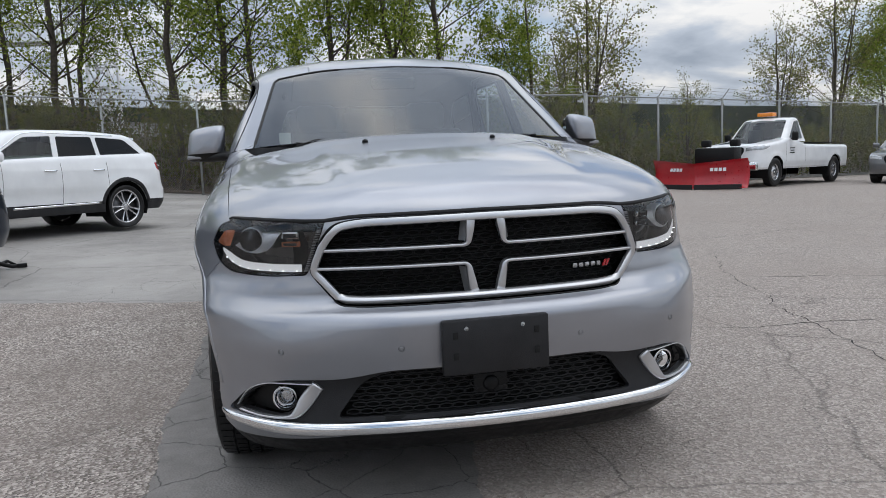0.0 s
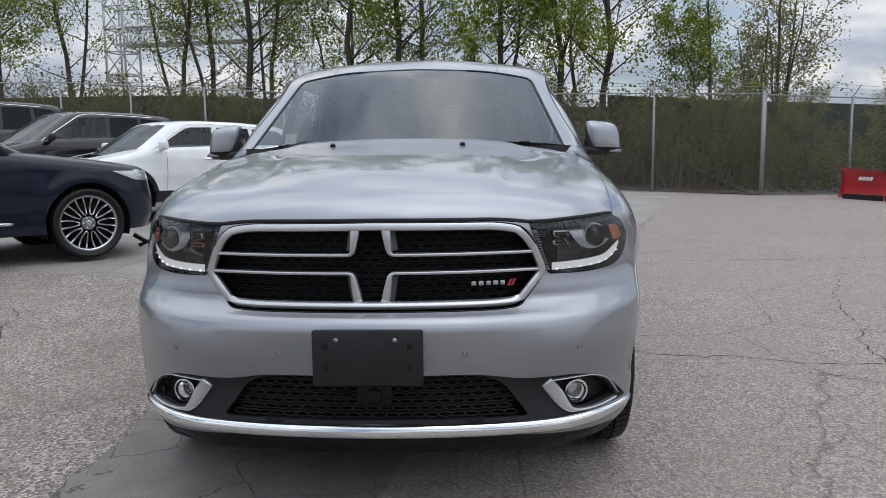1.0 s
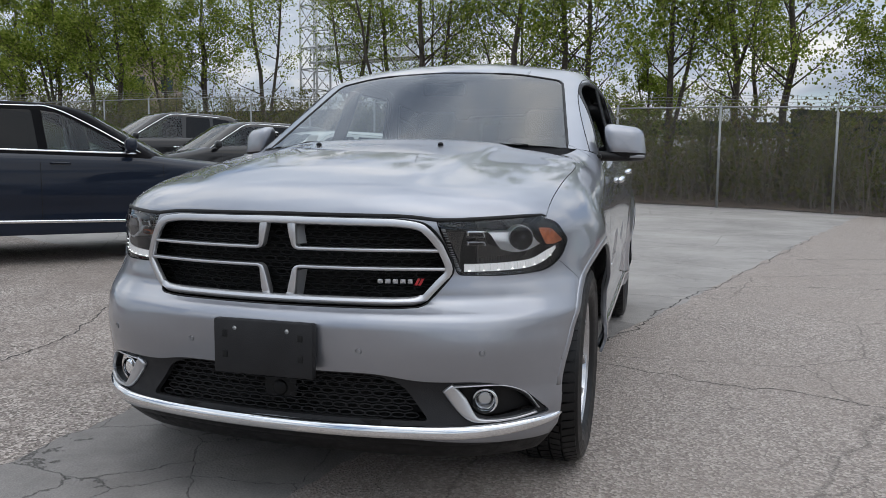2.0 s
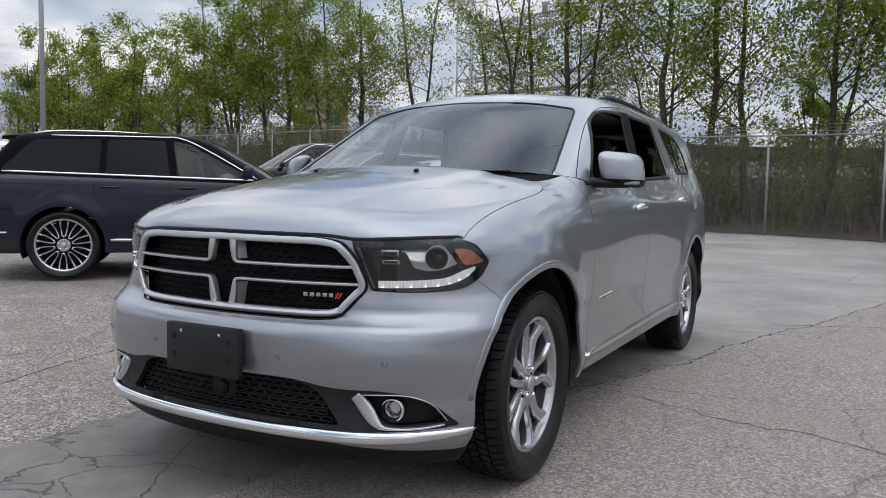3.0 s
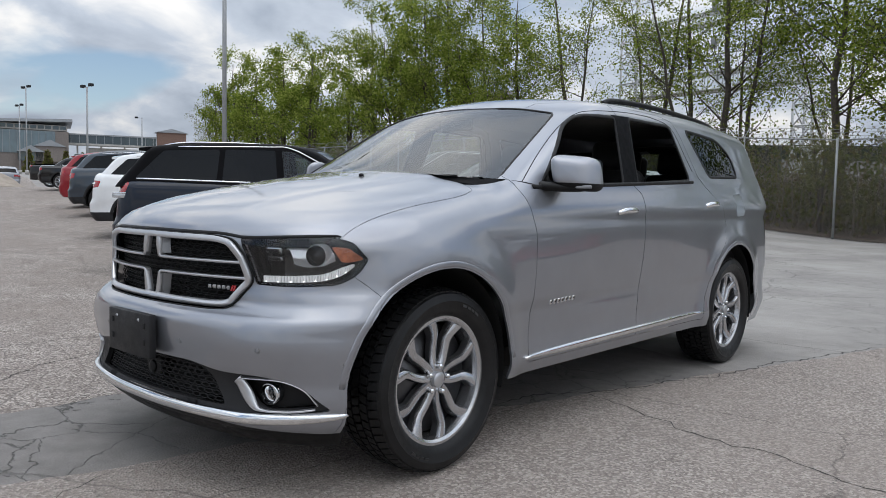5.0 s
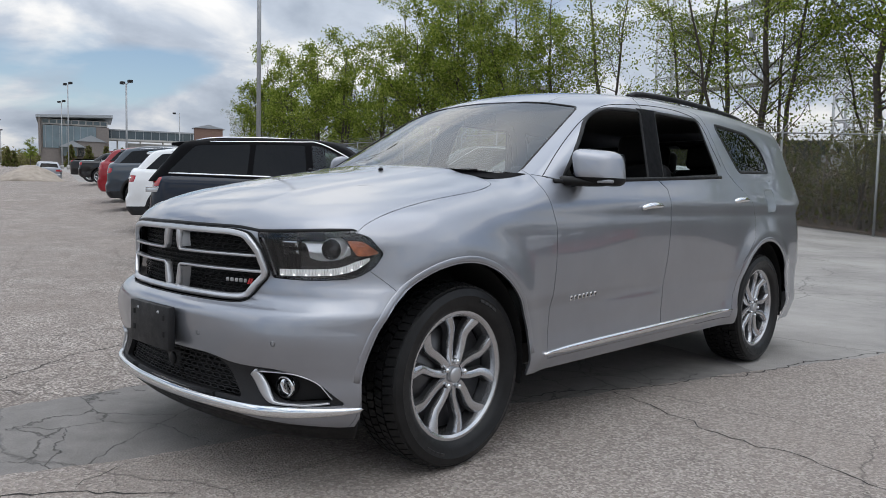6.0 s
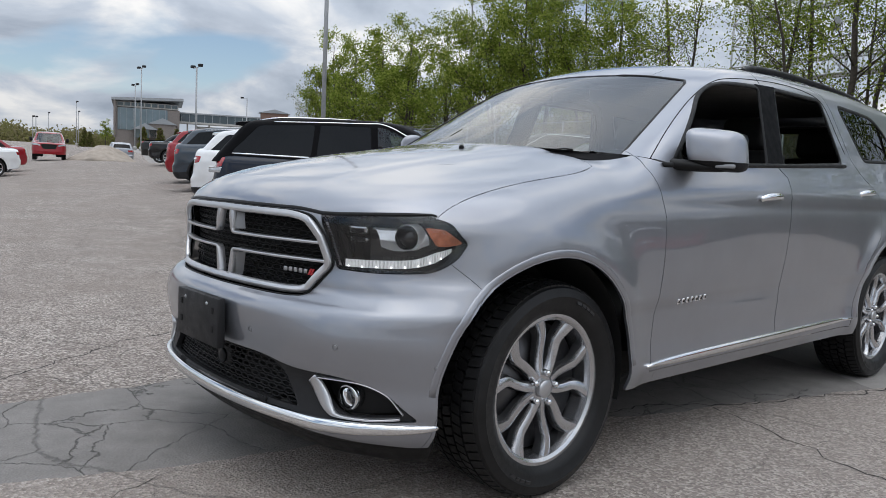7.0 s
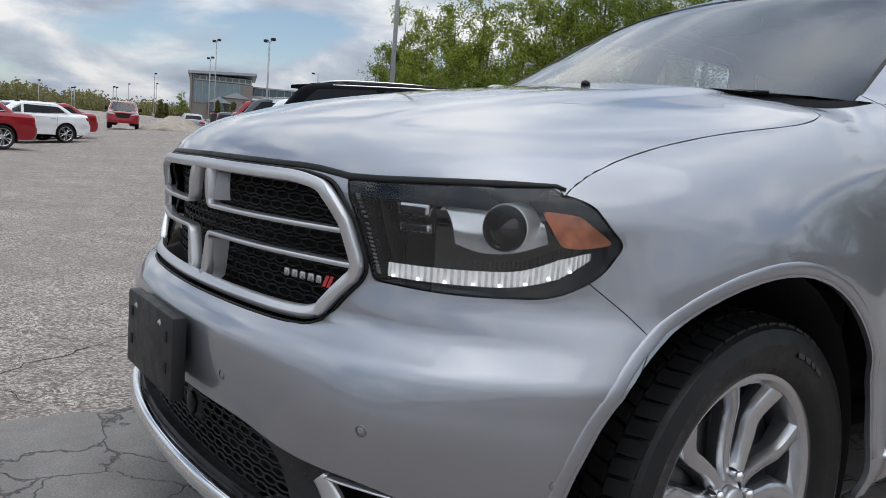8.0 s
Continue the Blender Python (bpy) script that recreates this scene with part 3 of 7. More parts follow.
def asphalt():
    m, nt, b = nodes_of("asphalt")
    N, L = nt.nodes.new, nt.links.new
    tc = N("ShaderNodeTexCoord")
    P = tc.outputs["Object"]

    def noise_at(scale, detail=5, rough=0.55, vec=None):
        n = N("ShaderNodeTexNoise")
        n.inputs["Scale"].default_value, n.inputs["Detail"].default_value, n.inputs["Roughness"].default_value = scale, detail, rough
        L(vec or P, n.inputs["Vector"])
        return n

    def op(kind, a, b_=None, c=None):
        n = N("ShaderNodeMath")
        n.operation = kind
        for k, v in enumerate((a, b_, c)):
            if v is None:
                continue
            if isinstance(v, (int, float)):
                n.inputs[k].default_value = v
            else:
                L(v, n.inputs[k])
        return n.outputs[0]

    def mix(fac, a, b_):
        n = N("ShaderNodeMix")
        n.data_type = "RGBA"
        for k, v in ((0, fac), (6, a), (7, b_)):
            if isinstance(v, (int, float)):
                n.inputs[k].default_value = v
            elif isinstance(v, tuple):
                n.inputs[k].default_value = (*v, 1)
            else:
                L(v, n.inputs[k])
        return n.outputs[2]

    # warped coordinates give ragged zone edges and wandering cracks
    wob = noise_at(1.3, 5, 0.6)
    warp = N("ShaderNodeMixRGB"); warp.blend_type = "LINEAR_LIGHT"; warp.inputs[0].default_value = 0.15
    L(P, warp.inputs[1]); L(wob.outputs["Color"], warp.inputs[2])
    sep = N("ShaderNodeSeparateXYZ"); L(warp.outputs[0], sep.inputs[0])
    x, y = sep.outputs[0], sep.outputs[1]
    # the smoother pale strip that the car stands on, and the pale slabs beyond it
    right = op("MULTIPLY_ADD", y, 0.31, 0.18)
    in_r = op("LESS_THAN", x, right)
    in_l = op("GREATER_THAN", x, -1.2)
    strip = op("MULTIPLY", in_r, in_l)
    beyond = op("MULTIPLY", op("GREATER_THAN", op("MULTIPLY_ADD", x, 0.30, y), 3.1), in_r)
    pale = op("MAXIMUM", strip, beyond)
    fine, grit = noise_at(7.0, 6, 0.6), noise_at(160.0, 3, 0.7)
    stain = noise_at(0.55, 6, 0.6)
    stones = N("ShaderNodeTexVoronoi"); stones.inputs["Scale"].default_value = 96
    L(P, stones.inputs["Vector"])
    sr = ramp_node(nt, stones.outputs["Color"], [(0.16, (0.085, 0.071, 0.061)), (0.50, (0.285, 0.247, 0.221)), (0.88, (0.72, 0.65, 0.59))])
    worn = op("MULTIPLY", op("LESS_THAN", x, -1.2), op("LESS_THAN", op("MULTIPLY_ADD", x, 0.30, y), 3.1))
    rough_col = mix(op("MULTIPLY", ramp_node(nt, stain.outputs[0], [(0.35, 0.0), (0.7, 0.65)]).outputs[0], 1.0), sr.outputs[0], (0.265, 0.220, 0.188))
    rough_col = mix(op("MULTIPLY", op("MULTIPLY", worn, 0.38), ramp_node(nt, noise_at(2.2, 6, 0.65).outputs[0], [(0.35, 0.15), (0.62, 1.0)]).outputs[0]), rough_col, (0.165, 0.137, 0.120))
    even = op("MULTIPLY", op("SUBTRACT", 1.0, in_r), 0.5)
    rough_col = mix(even, rough_col, mix(ramp_node(nt, noise_at(260.0, 2, 0.6).outputs[0], [(0.35, 0.0), (0.65, 1.0)]).outputs[0], (0.212, 0.182, 0.162), (0.372, 0.328, 0.295)))
    pr = ramp_node(nt, fine.outputs[0], [(0.25, (0.190, 0.177, 0.166)), (0.75, (0.310, 0.292, 0.276))])
    pale_col = mix(ramp_node(nt, grit.outputs[0], [(0.3, 0.0), (0.75, 0.75)]).outputs[0], pr.outputs[0], (0.105, 0.098, 0.092))
    col = mix(pale, rough_col, pale_col)
    col = mix(op("MULTIPLY", beyond, ramp_node(nt, stain.outputs[0], [(0.35, 0.15), (0.65, 0.65)]).outputs[0]), col, (0.43, 0.41, 0.385))
    # alligator cracks, thicker in the pale strip
    cells = N("ShaderNodeTexVoronoi"); cells.feature = "DISTANCE_TO_EDGE"; cells.inputs["Scale"].default_value = 2.5
    warp2 = N("ShaderNodeMixRGB"); warp2.blend_type = "LINEAR_LIGHT"; warp2.inputs[0].default_value = 0.085
    wob2 = noise_at(3.5, 6, 0.65)
    L(P, warp2.inputs[1]); L(wob2.outputs["Color"], warp2.inputs[2]); L(warp2.outputs[0], cells.inputs["Vector"])
    large = N("ShaderNodeTexVoronoi"); large.feature = "DISTANCE_TO_EDGE"; large.inputs["Scale"].default_value = 0.42
    L(warp2.outputs[0], large.inputs["Vector"])
    here = ramp_node(nt, noise_at(0.8, 3).outputs[0], [(0.46, 0.0), (0.60, 1.0)])
    near_strip = op("MAXIMUM", op("MULTIPLY", op("MAXIMUM", op("MULTIPLY", strip, op("LESS_THAN", y, 2.4)), op("MULTIPLY", worn, 0.55)), 0.9), op("MULTIPLY", here.outputs[0], 0.5))
    thin = op("MULTIPLY", ramp_node(nt, cells.outputs["Distance"], [(0.002, 1.0), (0.008, 0.0)]).outputs[0], near_strip)
    wide = ramp_node(nt, large.outputs["Distance"], [(0.001, 0.6), (0.003, 0.0)]).outputs[0]
    crack = op("MAXIMUM", thin, wide)
    col = mix(op("MULTIPLY", crack, 0.7), col, (0.035, 0.033, 0.032))
    L(col, b.inputs["Base Color"])
    b.inputs["Roughness"].default_value = 0.86
    h = op("MULTIPLY_ADD", stones.outputs["Distance"], op("MULTIPLY_ADD", pale, -0.7, 1.0), op("MULTIPLY", crack, -1.6))
    h = op("ADD", h, op("MULTIPLY", fine.outputs[0], 0.5))
    bp = N("ShaderNodeBump"); bp.inputs["Strength"].default_value, bp.inputs["Distance"].default_value = 0.85, 0.007
    L(h, bp.inputs["Height"]); L(bp.outputs[0], b.inputs["Normal"])
    return m


ASPHALT = asphalt()
make_ground()
CRACK = plain("crack_shadow", (0.030, 0.027, 0.025), 0.95, vary=0.4, scale=30)


def make_crack(seed, way, width):
    """A wandering open crack in the asphalt: a ragged dark sliver with side branches."""
    rng = np.random.default_rng(seed)
    sets = []

    def sliver(pts, w):
        pts = resampled(np.asarray(pts, float), 0.045)
        n = len(pts)
        d = np.gradient(pts, axis=0)
        d /= np.linalg.norm(d, axis=1)[:, None] + 1e-9
        s = np.stack([-d[:, 1], d[:, 0]], 1)
        drift = np.convolve(rng.normal(0, 0.030, n + 8), np.ones(9) / 3.2, "valid")[:n] + rng.normal(0, 0.007, n)
        mid = pts + s * drift[:, None]
        ww = w * np.clip(rng.normal(1, 0.35, n), 0.25, 2) * np.minimum(1, np.minimum(np.arange(n), n - 1 - np.arange(n)) / 4 + 0.1)
        a, b = mid + s * ww[:, None] / 2, mid - s * ww[:, None] / 2
        V = np.concatenate([np.c_[q, lot_z(q[:, 0], q[:, 1]) + 0.0015] for q in (a, b)])
        sets.append((V, [(n + i, n + i + 1, i + 1, i) for i in range(n - 1)]))
        return mid, s
    mid, s = sliver(way, width)
    for k in rng.integers(4, len(mid) - 4, max(1, len(mid) // 16)):
        q = mid[k] + s[k] * rng.choice([-1, 1]) * rng.uniform(0.10, 0.40) + rng.normal(0, 0.08, 2)
        if np.linalg.norm(q - mid[k]) > 0.1:
            sliver([mid[k], q], width * 0.5)
    tagged(link_mesh("ground_crack", *joined(*sets), CRACK, smooth=False), "long ragged crack in the worn asphalt", "crack", kind="structure")


for seed, way, width in ((1, [(0.6, 1.55), (0.95, 1.46), (1.5, 1.26), (2.25, 1.09), (3.1, 0.98)], 0.007), (2, [(3.77, 4.1), (3.2, 3.0), (2.68, 1.4), (2.4, 0.23), (2.5, -0.8)], 0.006),
                         (3, [(1.3, 4.6), (2.6, 5.1), (4.2, 5.2), (6.2, 5.9)], 0.009), (4, [(1.9, 7.2), (3.8, 7.9), (6.5, 8.1)], 0.010), (5, [(-0.9, -2.6), (-0.4, -1.9), (0.1, -1.2), (0.4, -0.9)], 0.008),
                         (8, [(0.39, 0.99), (0.72, 1.75), (1.0, 2.65), (1.36, 3.84), (2.7, 7.97), (3.6, 11.0)], 0.009), (6, [(3.3, 2.6), (4.6, 2.2), (6.0, 2.3)], 0.008), (7, [(-1.4, -1.7), (-2.2, -0.4), (-2.6, 1.2), (-3.3, 2.6)], 0.009)):
    make_crack(seed, way, width)


# ---- the silver SUV: front axle at y = 0, nose towards -y ----
def suv_f(P):
    x, y, z = np.abs(P[:, 0]), P[:, 1], P[:, 2]
    X = curve(z, [0.20, 0.32, 0.40, 0.50, 0.60, 0.68, 0.82, 0.95, 1.04, 1.10, 1.20, 1.30], [0.86, 0.905, 0.928, 0.920, 0.922, 0.938, 0.942, 0.938, 0.926, 0.908, 0.880, 0.84])
    X = X - 0.055 * np.clip((y - 2.6) / 1.5, 0, 1) ** 2
    for c in (-0.045, 3.02):
        d = np.hypot(y - c, z - 0.40) - 0.475
        X = X + 0.026 * np.exp(-np.where(d > 0, d / 0.085, d / 0.2) ** 2)
    zc = 0.565 + 0.035 * (y - 0.6)
    fade = np.clip((y - 0.60) / 0.9, 0, 1) * np.clip((2.6 - y) / 0.7, 0, 1)
    X = X - 0.018 / (1 + np.exp(-(z - zc - 0.03) / 0.016)) * np.clip((1.0 - z) / 0.35, 0, 1) * fade * fade * (3 - 2 * fade)
    a = x - X
    Yc = curve(z, [0.18, 0.24, 0.30, 0.345, 0.42, 0.50, 0.57, 0.635, 0.665, 0.695, 0.72, 0.77, 0.98, 1.06], [-0.70, -0.775, -0.825, -0.815, -0.805, -0.825, -0.838, -0.843, -0.830, -0.785, -0.764, -0.764, -0.768, -0.755])
    Ys = curve(z, [0.18, 0.24, 0.30, 0.345, 0.42, 0.50, 0.57, 0.635, 0.665, 0.695, 0.72, 0.77, 0.98, 1.06], [-0.70, -0.775, -0.825, -0.815, -0.805, -0.825, -0.836, -0.822, -0.810, -0.795, -0.784, -0.772, -0.768, -0.755])
    corner = np.clip((x - 0.70) / 0.20, 0, 1)
    Yc = Yc + (Ys - Yc) * corner
    low = np.clip((0.74 - z) / 0.08, 0, 1)
    bow = low * (0.19 * x * x + 0.105 * x**4) + 0.022 * (1 - corner) * np.clip((x - 0.3) / 0.35, 0, 1) * np.exp(-(((z - 0.655) / 0.05) ** 2)) + (1 - low) * 0.27 * x * x + 0.012 * np.clip((x - 0.3) / 0.25, 0, 1) * np.clip((z - 0.74) / 0.05, 0, 1) * np.clip((0.93 - z) / 0.04, 0, 1)
    b = (Yc + bow - y) / np.sqrt(1 + (0.54 * x) ** 2)
    Zc = curve(y, [-0.95, -0.80, -0.70, -0.50, -0.20, 0.10, 0.34, 0.60, 1.5, 2.5, 3.4, 4.3], [0.99, 1.02, 1.05, 1.105, 1.165, 1.212, 1.245, 1.25, 1.27, 1.31, 1.34, 1.30])
    dome = 0.012 / (1 + np.exp(-(0.40 + 0.10 * (y + 0.7) - x) / 0.016)) * np.clip((y + 0.72) / 0.25, 0, 1)
    Z = Zc - (0.125 - 0.024 * np.clip((y + 0.4) / 0.6, 0, 1)) * x * x - 0.05 * x**6 + dome
    c = z - Z
    d = y - (4.10 - 0.14 * x * x - 0.12 * np.clip((z - 0.6) / 0.6, 0, 1))
    f = smax(smax(a, b, 0.36 + 0.08 * np.clip((z - 0.66) / 0.1, 0, 1)), d, 0.3)
    return smax(f, c, 0.13)


def cab_f(P):
    x, y, z = np.abs(P[:, 0]), P[:, 1], P[:, 2]
    w = (0.33 + (z - 1.249) * 1.88 + 0.25 * np.maximum(0, z - 1.5) ** 2 + 0.47 * x * x - y) / 2.15
    s = x - (0.885 - 0.30 * (z - 1.2) - 0.05 * np.clip((y - 2.6) / 1.4, 0, 1) ** 2 - 0.02 * np.clip((1.4 - y) / 0.9, 0, 1))
    r = z - (curve(y, [0.6, 1.1, 1.5, 2.0, 2.6, 3.2, 3.8, 4.2], [1.60, 1.70, 1.735, 1.755, 1.755, 1.735, 1.69, 1.63]) - 0.11 * x * x)
    t = (y - (3.97 - 0.42 * (z - 1.3) - 0.12 * x * x)) / 1.09
    return smax(smax(smax(w, s, 0.07), r, 0.10), t, 0.16)


def suv_all(P):
    a, b = suv_f(P), smax(cab_f(P), 1.08 - P[:, 2], 0.04)
    h = np.maximum(0.06 - np.abs(a - b), 0) / 0.06
    return np.minimum(a, b) - h * h * 0.06 / 4


BELT_Y, BELT_Z = [0.20, 0.54, 0.66, 1.5, 2.4, 3.3, 4.4], [1.245, 1.222, 1.187, 1.213, 1.262, 1.318, 1.335]


def at_belt(p):
    return p[1] > 0.5 and abs(p[2] - np.interp(p[1], BELT_Y, BELT_Z)) < 0.006


def on_front(f, x, z, out=0.0):
    x, z = np.atleast_1d(np.asarray(x, float)), np.atleast_1d(np.asarray(z, float))
    O = np.stack([x, np.full_like(x, 0.2 if f is suv_f else 2.0), z], 1)
    P = root(f, O, np.tile((0.0, -1, 0), (len(x), 1)))
    N = normals_of(f, P)
    return P + N * out, N


def on_side(f, y, z, out=0.0):
    y, z = np.atleast_1d(np.asarray(y, float)), np.atleast_1d(np.asarray(z, float))
    O = np.stack([np.full_like(y, 0.2), y, z], 1)
    P = root(f, O, np.tile((1.0, 0, 0), (len(y), 1)))
    N = normals_of(f, P)
    return P + N * out, N


def on_plan(f, angle, z, x0=0.45, y0=-0.35, out=0.0):
    angle, z = np.atleast_1d(np.asarray(angle, float)), np.broadcast_to(np.asarray(z, float), np.shape(np.atleast_1d(angle)))
    O = np.stack([np.full_like(angle, x0), np.full_like(angle, y0), z], 1)
    P = root(f, O, np.stack([np.sin(angle), -np.cos(angle), 0 * angle], 1))
    N = normals_of(f, P)
    return P + N * out, N


def arc(cy, cz, r, a0, a1, n):
    w = np.radians(np.linspace(a0, a1, n))
    return np.stack([cy + r * np.cos(w), cz + r * np.sin(w)], 1)


def honeycomb(x0, x1, z0, z1, f, out, keep, dx=0.042, dz=0.021):
    """Rows of flat linked rings across an opening."""
    Vs, row, z = [], 0, z0
    ring = [(math.cos(w) * 0.019, math.sin(w) * 0.0085) for w in np.linspace(0, 2 * math.pi, 11)[:-1]]
    sets = []
    while z < z1:
        for x in np.arange(x0 + (dx / 2 if row % 2 else 0), x1, dx):
            if keep(x, z):
                P, N = on_front(f, [x], [z])
                p, n = P[0] + np.array([0, out, 0]), N[0]
                t = np.array([-n[1], n[0], 0]); t /= np.linalg.norm(t)
                if t[0] < 0:
                    t = -t
                pts = [p + t * a * (1.25 if abs(a) > 0.012 else 1) + np.array([0, 0, b]) for a, b in ring]
                sets.append(tube(pts, 0.0028, 4, closed=True))
        z += dz
        row += 1
    return joined(*sets)


def make_suv():
    car = tagged(empty("suv"), "silver metallic mid-size SUV with chrome grille and open windows", "car")
    f = suv_f
    g = suv_all
    body = skirt(g, 0.45, -0.35, 3.6, np.linspace(0.24, 0.86, 25), radians(66), 0.03)
    by = np.stack([np.linspace(0.5, 4.4, 30), np.interp(np.linspace(0.5, 4.4, 30), BELT_Y, BELT_Z)], 1)
    cut(body, np.concatenate([by, [[4.6, 1.34], [4.6, 2.0], [0.5, 2.0]]]), (1, 2))
    side = lambda c: c.x > 0.5 and c.y > -0.62
    front = lambda c: c.y < -0.2

    # wheel openings and the underside of the sills
    for cy in (-0.045, 3.02):
        ring = np.concatenate([arc(cy, 0.40, 0.445, -8, 188, 40), [[cy - 0.45, 0.10], [cy + 0.45, 0.10]]])
        cut(body, ring, (1, 2), side)
    cut(body, np.array([[0.2, 0.1], [2.8, 0.1], [2.8, 0.325], [0.2, 0.325]]), (1, 2), side)
    # hood
    gapline = [(0.803, -0.47), (0.806, -0.40), (0.812, -0.28), (0.818, -0.10), (0.824, 0.10), (0.822, 0.20), (0.805, 0.265), (0.775, 0.295), (0.60, 0.345), (0.30, 0.37), (0.0, 0.38)]
    ex = np.concatenate([np.linspace(0, 0.46, 12), [0.50, 0.56, 0.64, 0.72, 0.79]])
    ez = np.interp(ex, [0, 0.40, 0.47, 0.51, 0.56, 0.79], [0.975, 0.972, 0.965, 0.960, 0.962, 0.974])
    EP, _ = on_front(f, ex, ez)
    hood_poly = np.concatenate([EP[:, :2], smooth_loop(gapline, 4, False)])
    cut(body, hood_poly, (0, 1), lambda c: c.z > 0.953)
    cut(body, np.array([[-0.1, 0.36], [0.30, 0.37], [0.60, 0.345], [0.725, 0.318], [0.742, 0.40], [0.768, 0.50], [0.796, 0.585], [0.80, 0.70], [-0.1, 0.70]]), (0, 1), lambda c: c.z > 1.1 and c.y < 0.75)
    top = lid(f, np.linspace(0, 0.88, 45), np.linspace(-0.82, 0.46, 64), 0.93)
    hood = cut(top, hood_poly, (0, 1))
    top.free()
    panel("hood", *hood, f, SILVER, car, both=True, gap=0.0022)

    # black ribbon along the hood edge paints the shadow line of the gap
    sx_ = np.linspace(-0.800, 0.800, 141)
    sz_ = np.interp(np.abs(sx_), [*ex, 0.802], [*ez, 0.968])
    P, N = on_front(f, sx_, sz_ + 0.0005, 0.0005)
    link_mesh("hood_gap_shade", *ribbon(P, N, np.interp(np.abs(sx_), [0.74, 0.80], [0.012, 0.006]), 0.003), PLASTIC, car, "black rubber seal along the hood edge")

    # headlamp opening
    lamp = rounded_poly([(0.563, 0.790, 0.012), (0.492, 0.975, 0.004), (0.64, 0.985, 0.05), (0.772, 0.985, 0.01), (0.792, 0.966, 0.02), (0.836, 0.950, 0.04), (0.868, 0.890, 0.014), (0.853, 0.832, 0.03), (0.812, 0.795, 0.035), (0.70, 0.785, 0.1)], 0.03)
    lens = cut(body, lamp, (0, 2), front)
    # grille opening
    grille = rounded_poly([(-0.1, 0.967, 0.001), (0.40, 0.963, 0.10), (0.478, 0.950, 0.05), (0.518, 0.900, 0.06), (0.556, 0.802, 0.025), (0.470, 0.694, 0.022), (0.40, 0.689, 0.1), (-0.1, 0.688, 0.001)], 0.03)
    opening = cut(body, grille, (0, 2), front)
    # black lower fascia
    lower = rounded_poly([(-0.1, 0.492, 0.001), (0.34, 0.492, 0.05), (0.47, 0.468, 0.08), (0.66, 0.470, 0.12), (0.765, 0.438, 0.06), (0.845, 0.345, 0.02), (0.70, 0.334, 0.1), (0.45, 0.328, 0.2), (-0.1, 0.336, 0.001)], 0.03)
    fascia = cut(body, lower, (0, 2), front)
    # lower lip, all round under the bright strip
    lip = cut(body, np.array([[-0.1, 0.15], [1.0, 0.15], [1.0, 0.256], [0.80, 0.254], [0.62, 0.275], [0.40, 0.292], [-0.1, 0.292]]), (0, 2), lambda c: c.y < -0.40)
    # fender and bumper part at the lamp's lower corner
    bumper = cut(body, np.array([[-1.2, 0.20], [-0.52, 0.20], [-0.46, 0.50], [-0.40, 0.66], [-0.350, 0.742], [-0.39, 0.783], [-0.437, 0.826], [-0.56, 0.99], [-1.2, 1.06]]), (1, 2), lambda c: c.y < -0.3)

    # greenhouse
    cab = skirt(g, 0.35, 1.35, 3.2, np.linspace(1.14, 1.42, 12), radians(80), 0.035)
    by = np.stack([np.linspace(0.15, 4.4, 40), np.interp(np.linspace(0.15, 4.4, 40), BELT_Y, BELT_Z)], 1)
    cut(cab, np.concatenate([by, [[4.6, 1.34], [4.6, 1.0], [0.15, 1.0]]]), (1, 2))
    roof_poly = np.array([[-0.1, 1.255], [0.42, 1.255], [0.42, 3.28], [-0.1, 3.28]])
    cut(cab, roof_poly, (0, 1), lambda c: c.z > 1.6)
    rl = lid(cab_f, np.linspace(0, 0.5, 14), np.linspace(1.2, 3.34, 60), 1.3)
    panel("roof", *cut(rl, roof_poly, (0, 1)), cab_f, SILVER, car, both=True, gap=0, deep=0)
    rl.free()
    ws_poly = rounded_poly([(-0.1, 1.15, 0.001), (0.78, 1.15, 0.01), (0.748, 1.215, 0.05), (0.634, 1.592, 0.03), (0.40, 1.632, 0.1), (-0.1, 1.645, 0.001)], 0.03)
    shield = cut(cab, ws_poly, (0, 2), lambda c: c.y < 1.5)
    sidec = lambda c: c.x > 0.45 and c.y > 0.5
    win_f = rounded_poly([(0.71, 1.194, 0.02), (1.500, 1.218, 0.02), (1.575, 1.600, 0.03), (1.22, 1.585, 0.10), (1.08, 1.515, 0.1)], 0.03)
    win_r = rounded_poly([(1.665, 1.226, 0.02), (2.395, 1.268, 0.04), (2.275, 1.608, 0.05), (1.735, 1.608, 0.02)], 0.03)
    win_q = rounded_poly([(2.72, 1.302, 0.04), (3.27, 1.318, 0.05), (3.22, 1.47, 0.1), (3.02, 1.575, 0.12), (2.50, 1.600, 0.03)], 0.03)
    cut(cab, win_f, (1, 2), sidec)
    cut(cab, win_r, (1, 2), sidec)
    quarter = cut(cab, win_q, (1, 2), sidec)
    pillar = cut(cab, np.array([[1.47, 1.206], [1.70, 1.216], [1.76, 1.616], [1.545, 1.610]]), (1, 2), sidec)
    back = rounded_poly([(-0.1, 1.30, 0.001), (0.66, 1.30, 0.05), (0.56, 1.60, 0.05), (-0.1, 1.62, 0.001)], 0.03)
    tail_glass = cut(cab, back, (0, 2), lambda c: c.y > 3.5)

    # doors: lower skin from the body, frame from the greenhouse
    split_b = [(1.615, 1.64), (1.60, 1.22), (1.680, 1.17), (1.678, 1.12), (1.652, 0.80), (1.612, 0.47), (1.606, 0.375)]
